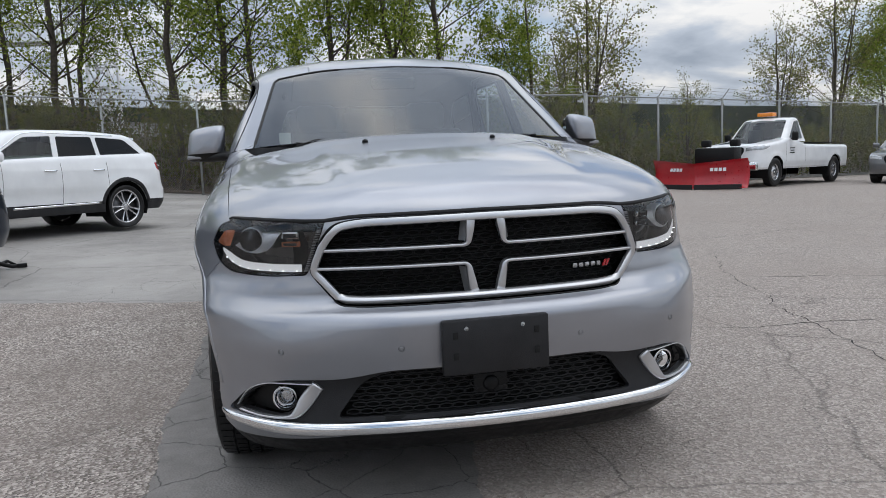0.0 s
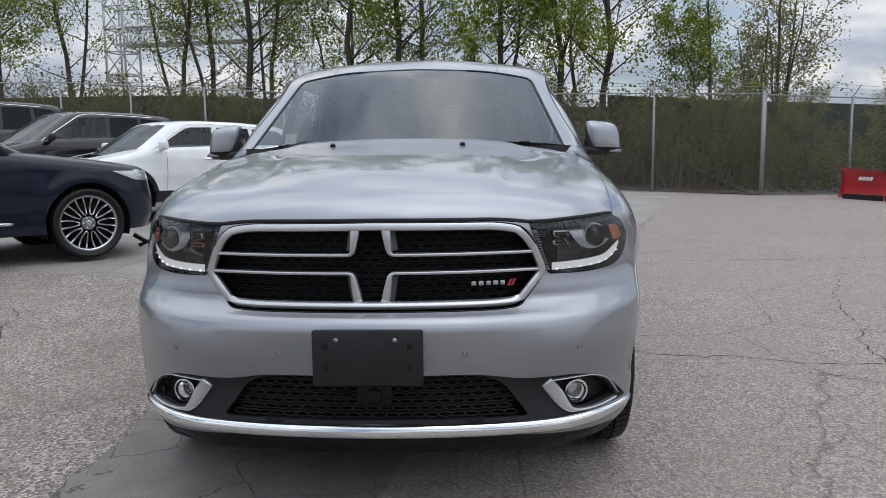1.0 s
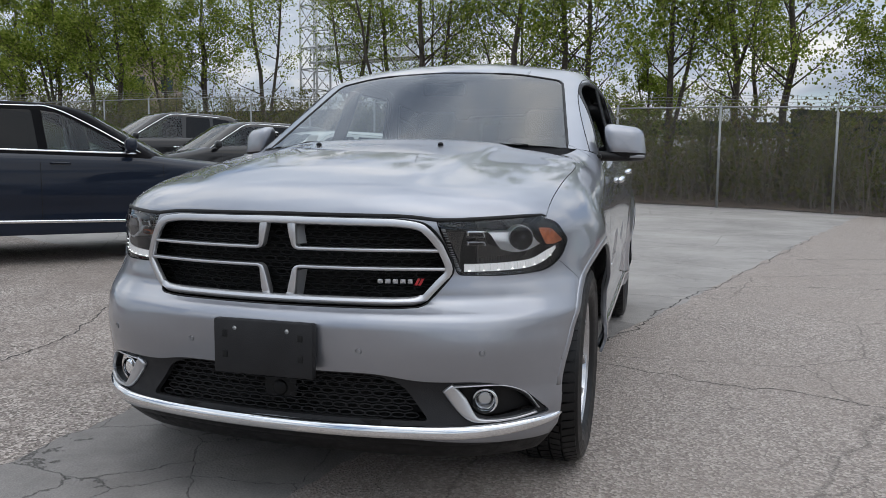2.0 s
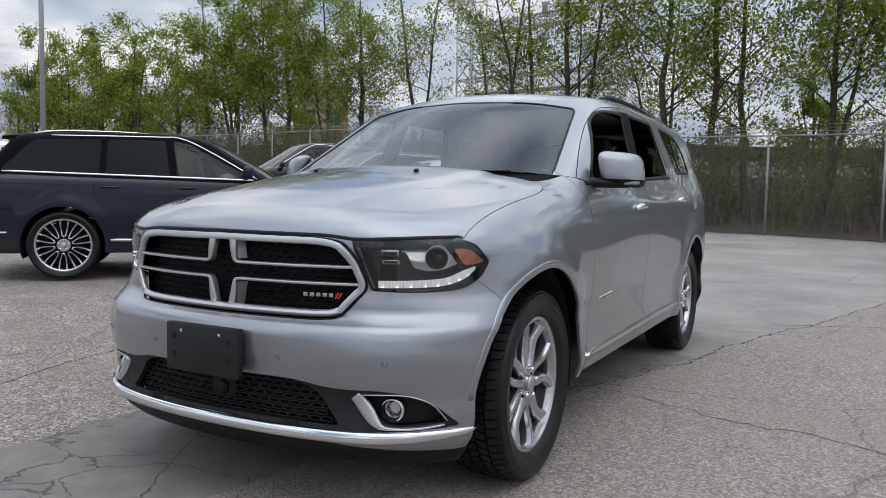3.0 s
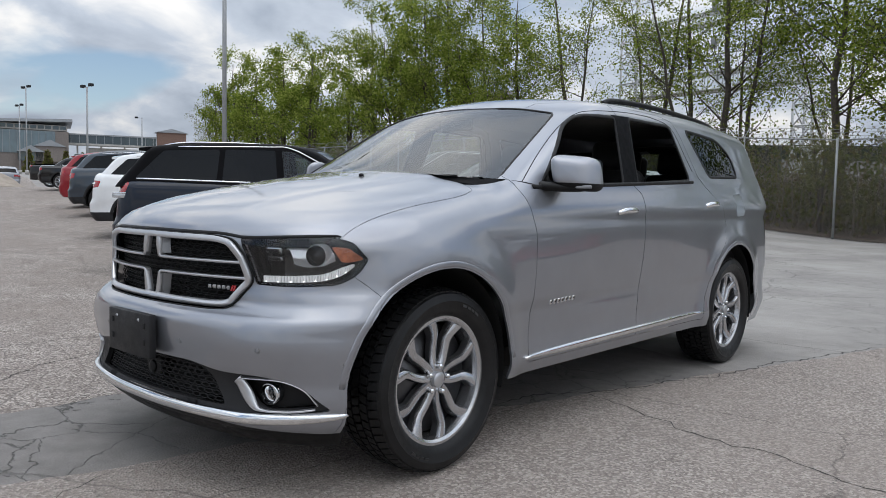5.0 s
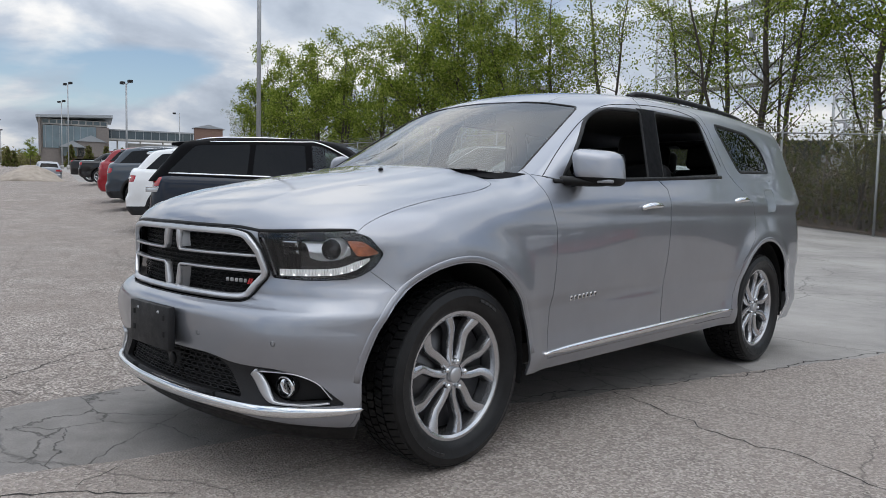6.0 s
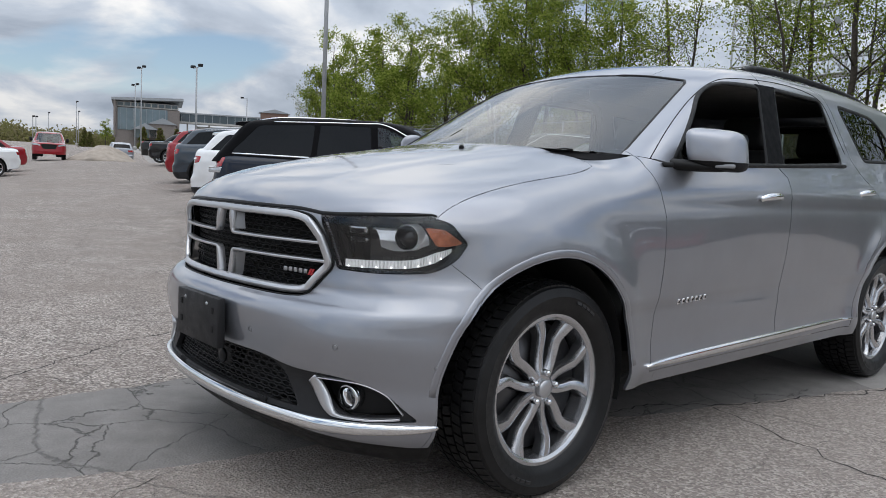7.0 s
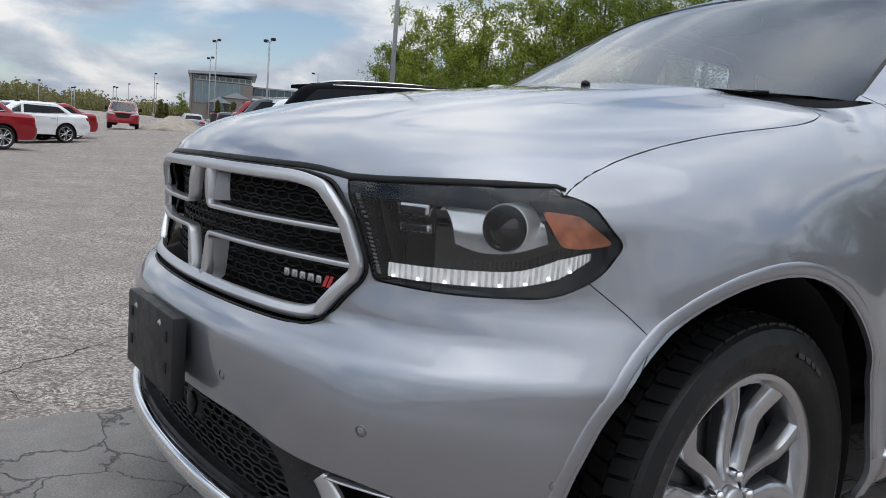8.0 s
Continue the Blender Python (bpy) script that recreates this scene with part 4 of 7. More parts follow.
    door_f = np.array([(0.556, 0.375), (0.556, 0.442), (0.566, 0.57), (0.586, 0.80), (0.590, 0.97), (0.560, 1.10), (0.540, 1.17), (0.560, 1.24), (0.86, 1.47), (1.03, 1.605), (1.16, 1.655), (1.35, 1.672), (1.60, 1.678)] + split_b[1:])
    door_r = np.array([(1.606, 0.375), (1.612, 0.47), (1.652, 0.80), (1.678, 1.12), (1.68, 1.17), (1.60, 1.22), (1.60, 1.678), (2.20, 1.668), (2.33, 1.640), (2.40, 1.56), (2.53, 1.30), (2.66, 1.20), (2.80, 1.12), (2.845, 1.00), (2.80, 0.875), (2.62, 0.72), (2.52, 0.52), (2.49, 0.375)])
    bf, cf = cut(body, door_f, (1, 2), side), cut(cab, door_f, (1, 2), sidec)
    br, cr = cut(body, door_r, (1, 2), side), cut(cab, door_r, (1, 2), sidec)
    fuel = cut(body, rounded_poly([(3.06, 1.035), (3.225, 1.045), (3.225, 1.20), (3.06, 1.19)], 0.03), (1, 2), side)
    fend = cut(body, np.array([[-0.9, 0.2], [0.6, 0.2], [0.6, 1.24], [-0.9, 1.24]]), (1, 2), lambda c: c.y < 0.62)
    quarterp = rest(body)
    frame_c = rest(cab)

    panel("bumper", *bumper, f, SILVER, car, "silver front bumper with a rolled upper edge", both=True, gap=0.0008)
    fr = panel("fender", *fend, g, SILVER, car, seam=at_belt, gap=0.0008)
    mirrored_part(fr)
    pb = panel("body_shell", *quarterp, g, SILVER, car, both=True, gap=0, deep=0)
    panel("pillar_frame", *frame_c, g, SILVER, car, both=True, gap=0.001, seam=at_belt)
    for nm, lowr, upr in (("front_door", bf, cf), ("rear_door", br, cr)):
        d = panel(nm, *lowr, g, SILVER, car, seam=at_belt)
        w = panel("window_frame", *upr, g, SILVER, d, seam=at_belt)
        d2 = mirrored_part(d)
        mirrored_part(w, d2)
    panel("fuel_door", *fuel, f, SILVER, car, gap=0.0012)
    pl = panel("pillar_cover", *pillar, cab_f, PILLAR_BLACK, car, "gloss black pillar cover", gap=0.004, out=0.002)
    mirrored_part(pl)
    g = panel("windscreen", *shield, cab_f, GLASS, car, "tinted windscreen with reflections", both=True, gap=0.004, deep=0, out=-0.004)
    g.visible_shadow = False
    q = panel("quarter_glass", *quarter, cab_f, PRIVACY, car, "dark privacy glass", gap=0.003, deep=0, out=-0.003)
    mirrored_part(q)
    panel("rear_window", *tail_glass, cab_f, GLASS, car, "", both=True, gap=0.003, deep=0, out=-0.003).visible_shadow = False

    # dark seals round the glass and the open windows
    def seal(poly, where, width, out, mat, name, fn=cab_f, parent=car, height=0.006, closed=True, twin=True, label=""):
        P, N = where(fn, poly[:, 0], poly[:, 1], out)
        ob = link_mesh(name, *ribbon(P, N, width, height, closed), mat, parent, label)
        return ob, (mirrored_part(ob, parent) if twin else None)
    for poly in (win_f, win_r, win_q):
        poly = resampled(np.concatenate([poly, poly[:1]]), 0.02)[:-1]
        seal(poly, on_side, 0.022, -0.004, PLASTIC, "window_seal")
    wl = np.stack([np.linspace(0.64, 2.42, 30), 1.182 + np.linspace(0, 1, 30) * 0.078], 1)
    seal(wl, on_side, 0.020, 0.002, PLASTIC, "belt_moulding", closed=False, height=0.009)
    wsl = resampled(np.array([p for p in ws_poly if p[0] > 0 and p[1] > 1.2]), 0.03)
    full = np.concatenate([wsl, wsl[::-1] * (-1, 1)])
    P, N = on_front(cab_f, full[:, 0], full[:, 1], -0.005)
    link_mesh("windscreen_seal", *ribbon(P, N, 0.016, 0.006), PLASTIC, car)

    # gap between door frames and pillars
    gap_line = smooth_loop([(0.60, 1.207), (0.754, 1.314), (0.911, 1.415), (1.07, 1.510), (1.214, 1.582), (1.363, 1.616), (1.76, 1.645), (2.10, 1.640), (2.30, 1.590), (2.402, 1.429), (2.46, 1.33)], 6, False)
    seal(resampled(gap_line, 0.025), on_side, 0.0055, -0.0035, DARK, "door_gap", closed=False, height=0.005)
    # black band along the foot of the windscreen
    fx = np.linspace(-0.785, 0.785, 61)
    P, N = on_front(cab_f, fx, np.interp(np.abs(fx), [0, 0.5, 0.7, 0.785], [1.236, 1.222, 1.200, 1.206]), -0.002)
    link_mesh("windscreen_band", *ribbon(P, N, 0.055, 0.002, rounded=False), PILLAR_BLACK, car, "black printed band")

    # wheel arch lips
    for cy in (-0.045, 3.02):
        path = arc(cy, 0.40, 0.462, 3, 177, 44)
        ob, _ = seal(path, on_side, 0.024, -0.002, SILVER, "arch_lip", f, closed=False, height=0.0045, label="raised silver wheel-arch lip")
        V, F = [], []
        ww = np.radians(np.linspace(-15, 195, 40))
        for w in ww:
            for xx in (min(0.925, 0.90 - 0.9 * max(0.0, -0.30 - (cy + 0.455 * math.cos(w)))), 0.45):
                V.append((xx, cy + 0.455 * math.cos(w), 0.40 + 0.455 * math.sin(w)))
        F = [(2 * i, 2 * i + 1, 2 * i + 3, 2 * i + 2) for i in range(39)]
        ln = link_mesh("wheel_liner", V, F, DARK, car, "black wheel-arch liner")
        mirrored_part(ln)

    # sills with a bright strip
    ys = np.linspace(0.52, 2.50, 40)
    P, N = on_side(f, ys, 0.401 + 0.02 * (ys - 0.52) / 1.98, 0.0)
    st = link_mesh("sill_strip", *ribbon(P, N, 0.036 - 0.024 * np.abs(np.linspace(-1, 1, 40)) ** 6, 0.011), CHROME, car, "bright chrome sill strip")
    mirrored_part(st)

    # grille
    half = np.concatenate([[(0.0, 0.967)], [p for p in grille if p[0] > 0.004], [(0.0, 0.688)]])
    half = resampled(half, 0.012)
    shrink = half.copy()
    for i, p in enumerate(half):
        shrink[i, 0] = p[0] * (1 - 0.015 / 0.56)
        shrink[i, 1] = 0.828 + (p[1] - 0.828) * (1 - 0.014 / 0.14)
    loop = np.concatenate([shrink, (shrink * (-1, 1))[::-1][1:-1]])
    P, N = on_front(f, loop[:, 0], loop[:, 1], 0.006)
    fr = link_mesh("grille_frame", *ribbon(P, N, 0.022, 0.012, True, rounded=False), SATIN, car, "satin chrome six-sided grille frame")
    outer = np.concatenate([half, (half * (-1, 1))[::-1][1:-1]])
    P, N = on_front(f, outer[:, 0], outer[:, 1], -0.004)
    link_mesh("frame_edge", *ribbon(P, N, 0.007, 0.008, True), PLASTIC, fr, "thin black gap round the frame")
    # near-black sheet behind the opening stands for the shade in there
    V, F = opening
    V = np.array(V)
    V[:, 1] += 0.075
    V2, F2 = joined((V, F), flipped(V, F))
    link_mesh("grille_back", V2, F2, DARK, car, "black sheet standing for the shade behind the grille")
    keep = lambda x, z: inside(np.concatenate([shrink, (shrink * (-1, 1))[::-1]]), x, z)
    link_mesh("grille_mesh", *honeycomb(-0.56, 0.56, 0.700, 0.96, f, 0.038, keep), PLASTIC, car, "black linked-ring grille mesh")
    for sx in (-1, 1):
        for zc, zs in ((0.868, 1), (0.810, -1)):
            end = (0.040 if zs < 0 else 0.046, 0.953 if zs > 0 else 0.702)
            kx = 0.056
            flat = np.stack([np.linspace(0.522 if zs > 0 else 0.540, kx + 0.018, 16), np.full(16, zc)], 1)
            bend = np.array([(kx + 0.018 * (1 - math.sin(q)), zc + zs * 0.018 * (1 - math.cos(q))) for q in np.linspace(0.3, 1.57, 5)])
            rise_ = np.stack([np.linspace(kx, end[0], 8)[1:], np.linspace(zc + zs * 0.018, end[1], 8)[1:]], 1)
            pp = np.concatenate([flat, bend, rise_])
            P, N = on_front(f, pp[:, 0], pp[:, 1], 0.004)
            P[:, 1] += 0.006
            width = np.where(np.arange(len(pp)) < 16, 0.0095, 0.010 + 0.016 * np.clip((np.arange(len(pp)) - 16) / 8, 0, 1))
            V, F = ribbon(P, N, width, 0.018, rounded=False)
            if sx < 0:
                V, F = flipped(V, F)
            link_mesh("grille_bar", V, F, SATIN, car, "bright cross-shaped grille bar")
            fin = pp[np.arange(len(pp)) > 18]
            P, N = on_front(f, fin[:, 0] + 0.010, fin[:, 1], 0.004)
            V = np.concatenate([P, P + (0.016, 0.030, 0)])
            k = len(P)
            F = [(i, i + 1, k + i + 1, k + i) for i in range(k - 1)]
            V, F = np.asarray(V), F
            if sx < 0:
                V, F = flipped(V, F)
            link_mesh("bar_flank", V, F, BAR_FLANK, car)
    # maker's badge
    P, N = on_front(f, [0.378], [0.766], 0.0)
    M = Matrix.Translation(Vector(P[0]) + Vector((0, 0.026, 0))) @ Matrix.Rotation(math.atan2(N[0][0], -N[0][1]), 4, "Z") @ Matrix.Rotation(radians(90), 4, "X")
    bd = bmesh.new()
    for i, (a, w) in enumerate(((-0.058, 0.017), (-0.034, 0.018), (-0.010, 0.017), (0.014, 0.018), (0.037, 0.016))):
        box(bd, (w, 0.015, 0.004), M @ Matrix.Translation((a, 0, 0)), 0.0035)
        box(bd, (w * 0.5, 0.005, 0.0042), M @ Matrix.Translation((a, 0, 0.001)), 0.001)
    part("maker_badge", bd, SATIN, car, "small silver maker's mark")
    bd = bmesh.new()
    for a in (0.058, 0.070):
        vs = [bd.verts.new(M @ Vector((a + dx, dy, dz))) for dz in (0, 0.004) for dx, dy in ((-0.008, -0.011), (0.001, -0.011), (0.012, 0.011), (0.003, 0.011))]
        for q in ((4, 5, 6, 7), (0, 1, 5, 4), (1, 2, 6, 5), (2, 3, 7, 6), (3, 0, 4, 7)):
            bd.faces.new([vs[i] for i in q])
    part("badge_stripes", bd, EMBLEM_RED, car, "two slanted red stripes")

    # lower fascia, vent and fog lamps
    V, F = fascia
    vent = rounded_poly([(-0.1, 0.482, 0.001), (0.33, 0.482, 0.05), (0.41, 0.458, 0.04), (0.500, 0.345, 0.02), (-0.1, 0.346, 0.001)], 0.03)
    fb = to_bm(V, F)
    hole = cut(fb, vent, (0, 2))
    pocket_poly = rounded_poly([(0.555, 0.452, 0.015), (0.70, 0.452, 0.08), (0.775, 0.415, 0.05), (0.815, 0.358, 0.02), (0.66, 0.347, 0.05)], 0.03)
    pocket = cut(fb, pocket_poly, (0, 2))
    panel("lower_fascia", *rest(fb), f, PLASTIC_GREY, car, "black textured lower fascia", both=True, gap=0.001, out=-0.010, deep=0.02)
    # near-black sheet stands for the shade behind the vent mesh
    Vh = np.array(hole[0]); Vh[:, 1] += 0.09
    link_mesh("vent_shade_sheet", *joined((Vh, hole[1]), flipped(Vh, hole[1])), DARK, car)
    vfull = np.concatenate([vent[vent[:, 0] > 0], (vent[vent[:, 0] > 0] * (-1, 1))[::-1]])
    link_mesh("vent_mesh", *honeycomb(-0.445, 0.455, 0.352, 0.482, f, 0.035, lambda x, z: inside(vfull, x, z)), MESH_BLACK, car, "black linked-ring vent mesh")
    Vp = np.array(pocket[0]); Np = normals_of(f, Vp)
    pk = link_mesh("fog_pocket", Vp - Np * 0.045, pocket[1], PLASTIC, car, "black fog-lamp pocket")
    mirrored_part(pk)
    bez = smooth_loop([(0.805, 0.352), (0.74, 0.343), (0.655, 0.345), (0.622, 0.362), (0.588, 0.405), (0.553, 0.448)], 6, False)
    P, N = on_front(f, bez[:, 0], bez[:, 1], -0.006)
    wd = curve(np.linspace(0, 1, len(bez)), [0, 0.35, 0.55, 0.8, 1], [0.008, 0.010, 0.026, 0.046, 0.040])
    bz = link_mesh("fog_bezel", *ribbon(P, N, wd, 0.010), SATIN, car, "bright L-shaped fog-lamp bezel")
    mirrored_part(bz)
    rim2 = smooth_loop([(0.570, 0.453), (0.66, 0.456), (0.72, 0.450), (0.775, 0.420), (0.812, 0.365)], 6, False)
    P, N = on_front(f, rim2[:, 0], rim2[:, 1], -0.006)
    bz2 = link_mesh("pocket_edge", *ribbon(P, N, 0.005, 0.008), SATIN, car)
    mirrored_part(bz2)
    P, N = on_front(f, [0.668], [0.402], -0.026)
    yaw = math.degrees(math.atan2(N[0][0], -N[0][1])) * 0.5
    FM = np.array(pose(*P[0], 0, 0, yaw - 90))[:3]
    put3 = lambda VF: ((np.asarray(VF[0]) @ FM[:, :3].T) + FM[:, 3], VF[1])
    fl = link_mesh("fog_lamp", *put3(joined(disc(0.041, -0.03, 0.008, 28, inner=0.033), disc(0.033, -0.02, -0.012, 24))), CHROME, car, "round fog lamp in a bright ring")
    fg = link_mesh("lamp_lens", *put3(disc(0.034, -0.004, 0.004, 24, dome=0.006)), LENS, fl)
    fl2 = mirrored_part(fl)
    mirrored_part(fg, fl2)

    # bright strip and lip under the nose
    ang = np.radians(np.linspace(0, 86, 40))
    Pc, Nc = on_front(f, np.linspace(0.0, 0.44, 14), np.full(14, 0.312))
    Pk, Nk = on_plan(f, ang, 0.312 + 0.018 * (ang / ang[-1]) ** 2)
    keepk = (Pk[:, 1] < -0.475)
    P, N = np.concatenate([Pc, Pk[keepk]]), np.concatenate([Nc, Nk[keepk]])
    P, N = np.concatenate([(P * (-1, 1, 1))[::-1][:-1], P]), np.concatenate([(N * (-1, 1, 1))[::-1][:-1], N])
    link_mesh("chrome_strip", *ribbon(P - N * (0.012 * np.abs(np.linspace(-1, 1, len(P))) ** 10)[:, None], N, 0.042 - 0.024 * np.abs(np.linspace(-1, 1, len(P))) ** 6, 0.016), CHROME, car, "bright chrome strip under the bumper")
    Pk, Nk = on_plan(f, ang, 0.222)
    Pc, Nc = on_front(f, np.linspace(0.0, 0.44, 14), np.full(14, 0.228))
    keepk = (Pk[:, 1] < -0.46)
    P, N = np.concatenate([Pc, Pk[keepk]]), np.concatenate([Nc, Nk[keepk]])
    P, N = np.concatenate([(P * (-1, 1, 1))[::-1][:-1], P]), np.concatenate([(N * (-1, 1, 1))[::-1][:-1], N])
    link_mesh("lip_edge", *ribbon(P - N * 0.014, N, 0.115, 0.012), PLASTIC, car, "black lower edge of the air dam")
    panel("front_lip", *lip, f, PLASTIC, car, "black air dam", both=True, gap=0, out=-0.004)

    # plate holder without a plate
    bm = bmesh.new()
    box(bm, (0.340, 0.030, 0.172), pose(-0.004, -0.862, 0.563), 0.006)
    holder = part("plate_holder", bm, PLASTIC_GREY, car, "empty black number-plate holder", True, 40)
    for dx in (-0.130, 0.130):
        for dz in (0.040, -0.025):
            box_part("holder_slot", (0.016, 0.004, 0.022), (-0.004 + dx, -0.8775, 0.563 + dz), DARK, holder, bevel=0.001)
    for dx in (-0.095, 0.085):
        V, F = disc(0.007, 0, 0.003, 10, dome=0.002)
        V = np.stack([V[:, 1] - 0.004 + dx, -0.8775 - V[:, 0], V[:, 2] + 0.622], 1)
        link_mesh("holder_screw", V, [q[::-1] for q in F], GALV, holder)
    bm = bmesh.new()
    box(bm, (0.120, 0.05, 0.085), pose(0.0, -0.748, 0.412), 0.012)
    cr = part("radar_cover", bm, PLASTIC, car, "black sensor housing", True, 40)
    V, F = disc(0.026, 0, 0.012, 20, inner=0.0, dome=0.004)
    link_mesh("radar_lens", np.stack([V[:, 1], -0.769 - V[:, 0], V[:, 2] + 0.412], 1), F, PLASTIC, cr)
    # black boxes added behind the vent, so that its depth stays dark
    box_part("vent_shade_box", (1.0, 0.20, 0.22), (0, -0.545, 0.41), DARK, car, "black box added to keep the lower vent dark")
    box_part("vent_shade_floor", (0.70, 0.17, 0.012), (0, -0.705, 0.334), DARK, car)
    box_part("vent_shade_floor", (0.98, 0.12, 0.012), (0, -0.645, 0.326), DARK, car)
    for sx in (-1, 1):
        box_part("vent_shade_wall", (0.02, 0.13, 0.17), (sx * 0.515, -0.655, 0.41), DARK, car)
    # parking sensors
    for sx in (0.293, 0.658):
        P, N = on_front(f, [sx], [0.564], 0.0)
        for s in (1, -1):
            n = Vector((N[0][0] * s, N[0][1], N[0][2]))
            M = Matrix.Translation((P[0][0] * s, P[0][1], P[0][2])) @ n.to_track_quat("X", "Z").to_matrix().to_4x4()
            A = np.array(M)[:3]
            V, F = joined(disc(0.0115, -0.004, 0.0015, 16, inner=0.0085), disc(0.008, -0.004, 0.001, 14))
            link_mesh("parking_sensor", V @ A[:, :3].T + A[:, 3], F, SENSOR, car, "small round parking sensor")
    P, N = on_side(f, [-0.50], [0.515], 0.0)
    for s in (1, -1):
        n = Vector((N[0][0] * s, N[0][1], N[0][2]))
        A = np.array(Matrix.Translation((P[0][0] * s, P[0][1], P[0][2])) @ n.to_track_quat("X", "Z").to_matrix().to_4x4())[:3]
        V, F = joined(disc(0.0115, -0.004, 0.0015, 16, inner=0.0085), disc(0.008, -0.004, 0.001, 14))
        link_mesh("parking_sensor", V @ A[:, :3].T + A[:, 3], F, SENSOR, car, "small round parking sensor")

    # headlamps
    V, F = lens
    V = np.array(V)
    N = normals_of(f, V)
    for s in (1, -1):
        fl = (lambda VF: VF) if s > 0 else (lambda VF: flipped(*VF))
        bowl = fl((V - N * 0.075, F))
        hl = link_mesh("headlamp", *bowl, GLOSS_BLACK, car, "headlamp with dark housing and white running light")
        edges = rim_edges(F)
        wv, wf = [], []
        for a, b_ in edges:
            o = len(wv)
            wv += [V[a] - N[a] * 0.002, V[b_] - N[b_] * 0.002, V[b_] - N[b_] * 0.075, V[a] - N[a] * 0.075]
            wf.append((o, o + 1, o + 2, o + 3))
        link_mesh("lamp_wall", *fl((np.array(wv), wf)), GLOSS_BLACK, hl)
        cover = panel("lamp_cover", *fl((V, F)), f, LENS, hl, "clear lamp cover", gap=0.003, deep=0, out=-0.001)
        cover.visible_shadow = False
        yaw = 24.0
        A = np.array(pose(0.733, -0.525, 0.900, 0, 0, yaw - 90))[:3]
        place = lambda VF: ((np.asarray(VF[0]) @ A[:, :3].T) + A[:, 3], VF[1])
        link_mesh("projector", *fl(place(joined(lathe([(0.038, -0.05), (0.039, 0.0), (0.037, 0.010), (0.034, 0.012), (0.032, 0.004)], 28), disc(0.034, -0.01, 0.006, 26, dome=0.016)))), GLOSS_BLACK, hl, "dark projector lens")
        link_mesh("projector_ring", *fl(place(lathe([(0.038, 0.0), (0.0395, 0.003), (0.041, 0.0), (0.042, -0.012), (0.042, -0.05)], 28))), REFLECTOR, hl)
        # bright reflector sweeping inwards from the projector
        up = smooth_loop([(0.655, 0.934), (0.71, 0.940), (0.768, 0.936), (0.800, 0.908)], 6, False)
        dn = smooth_loop([(0.690, 0.868), (0.725, 0.858), (0.765, 0.862), (0.802, 0.882)], 6, False)
        rows = []
        for t in np.linspace(0, 1, 7):
            q = up * (1 - t) + dn * t
            P, NN = on_front(f, q[:, 0], q[:, 1], -0.016 - 0.040 * (1 - t) - 0.012 * math.sin(math.pi * t))
            rows.append(P)
        k = len(up)
        RV = np.concatenate(rows)
        RF = [(i * k + j, i * k + j + 1, (i + 1) * k + j + 1, (i + 1) * k + j) for i in range(6) for j in range(k - 1)]
        link_mesh("reflector", *fl((RV, RF)), REFLECTOR, hl, "bright sculpted reflector")
        am = [(0.792, 0.938), (0.828, 0.934), (0.861, 0.889), (0.836, 0.878), (0.815, 0.878)]
        am = rounded_poly(am, 0.008)
        P, NN = on_front(f, am[:, 0], am[:, 1], -0.012)
        link_mesh("turn_lamp", *fl((P, [tuple(range(len(P)))])), AMBER, hl, "amber side reflector")
        for zz, hh, mt in ((0.913, 0.022, CHROME), (0.886, 0.016, AMBER if s < 0 else CHROME)):
            bx = smooth_loop([(0.592, zz), (0.648, zz)], 6, False)
            P, NN = on_front(f, bx[:, 0], bx[:, 1], -0.035)
            link_mesh("inner_lamp", *fl(ribbon(P, NN, hh, 0.010, rounded=False)), mt, hl)
            P, NN = on_front(f, bx[1:-1, 0], bx[1:-1, 1], -0.027)
            link_mesh("inner_lamp_face", *fl(ribbon(P, NN, hh * 0.5, 0.004, rounded=False)), PLASTIC_GREY, hl)
        dl = smooth_loop([(0.582, 0.811), (0.65, 0.812), (0.72, 0.815), (0.775, 0.822), (0.816, 0.843), (0.843, 0.867)], 7, False)
        P, NN = on_front(f, dl[:, 0], dl[:, 1], -0.014)
        # stepped light guide: each step glows forwards, its flank is moulded grey
        tall = np.interp(np.arange(len(P)), [0, len(P) * 0.6, len(P) - 8, len(P) - 1], [0.024, 0.026, 0.032, 0.012])
        glow, flank = [], []
        for i in range(0, len(P) - 1):
            a, b_, ha, hb = P[i], P[i + 1], tall[i] / 2, tall[i + 1] / 2
            c = np.array([b_[0], a[1], b_[2]])
            glow.append((np.array([a - (0, 0, ha), c - (0, 0, hb), c + (0, 0, hb), a + (0, 0, ha)]), [(0, 1, 2, 3)]))
            flank.append((np.array([c - (0, 0, hb), b_ - (0, 0, hb), b_ + (0, 0, hb), c + (0, 0, hb)]), [(0, 1, 2, 3)]))
        link_mesh("running_light", *fl(joined(*glow)), DRL, hl, "glowing white light bar", smooth=False)
        link_mesh("light_guide", *fl(joined(*flank)), LIGHT_GUIDE, hl, "stepped clear light guide", smooth=False)
        P, NN = on_front(f, dl[:, 0], dl[:, 1] - 0.009, -0.007)
        for i in range(2, len(P) - 2, 4):
            V1, F1 = disc(0.0026, -0.002, 0.003, 8)
            link_mesh("diode", *fl((V1 + P[i], F1)), LED, hl)
        # ribbed inner edge
        rb = smooth_loop([(0.566, 0.802), (0.545, 0.86), (0.520, 0.935)], 10, False)
        P, NN = on_front(f, rb[:, 0], rb[:, 1], -0.012)
        rsets = []
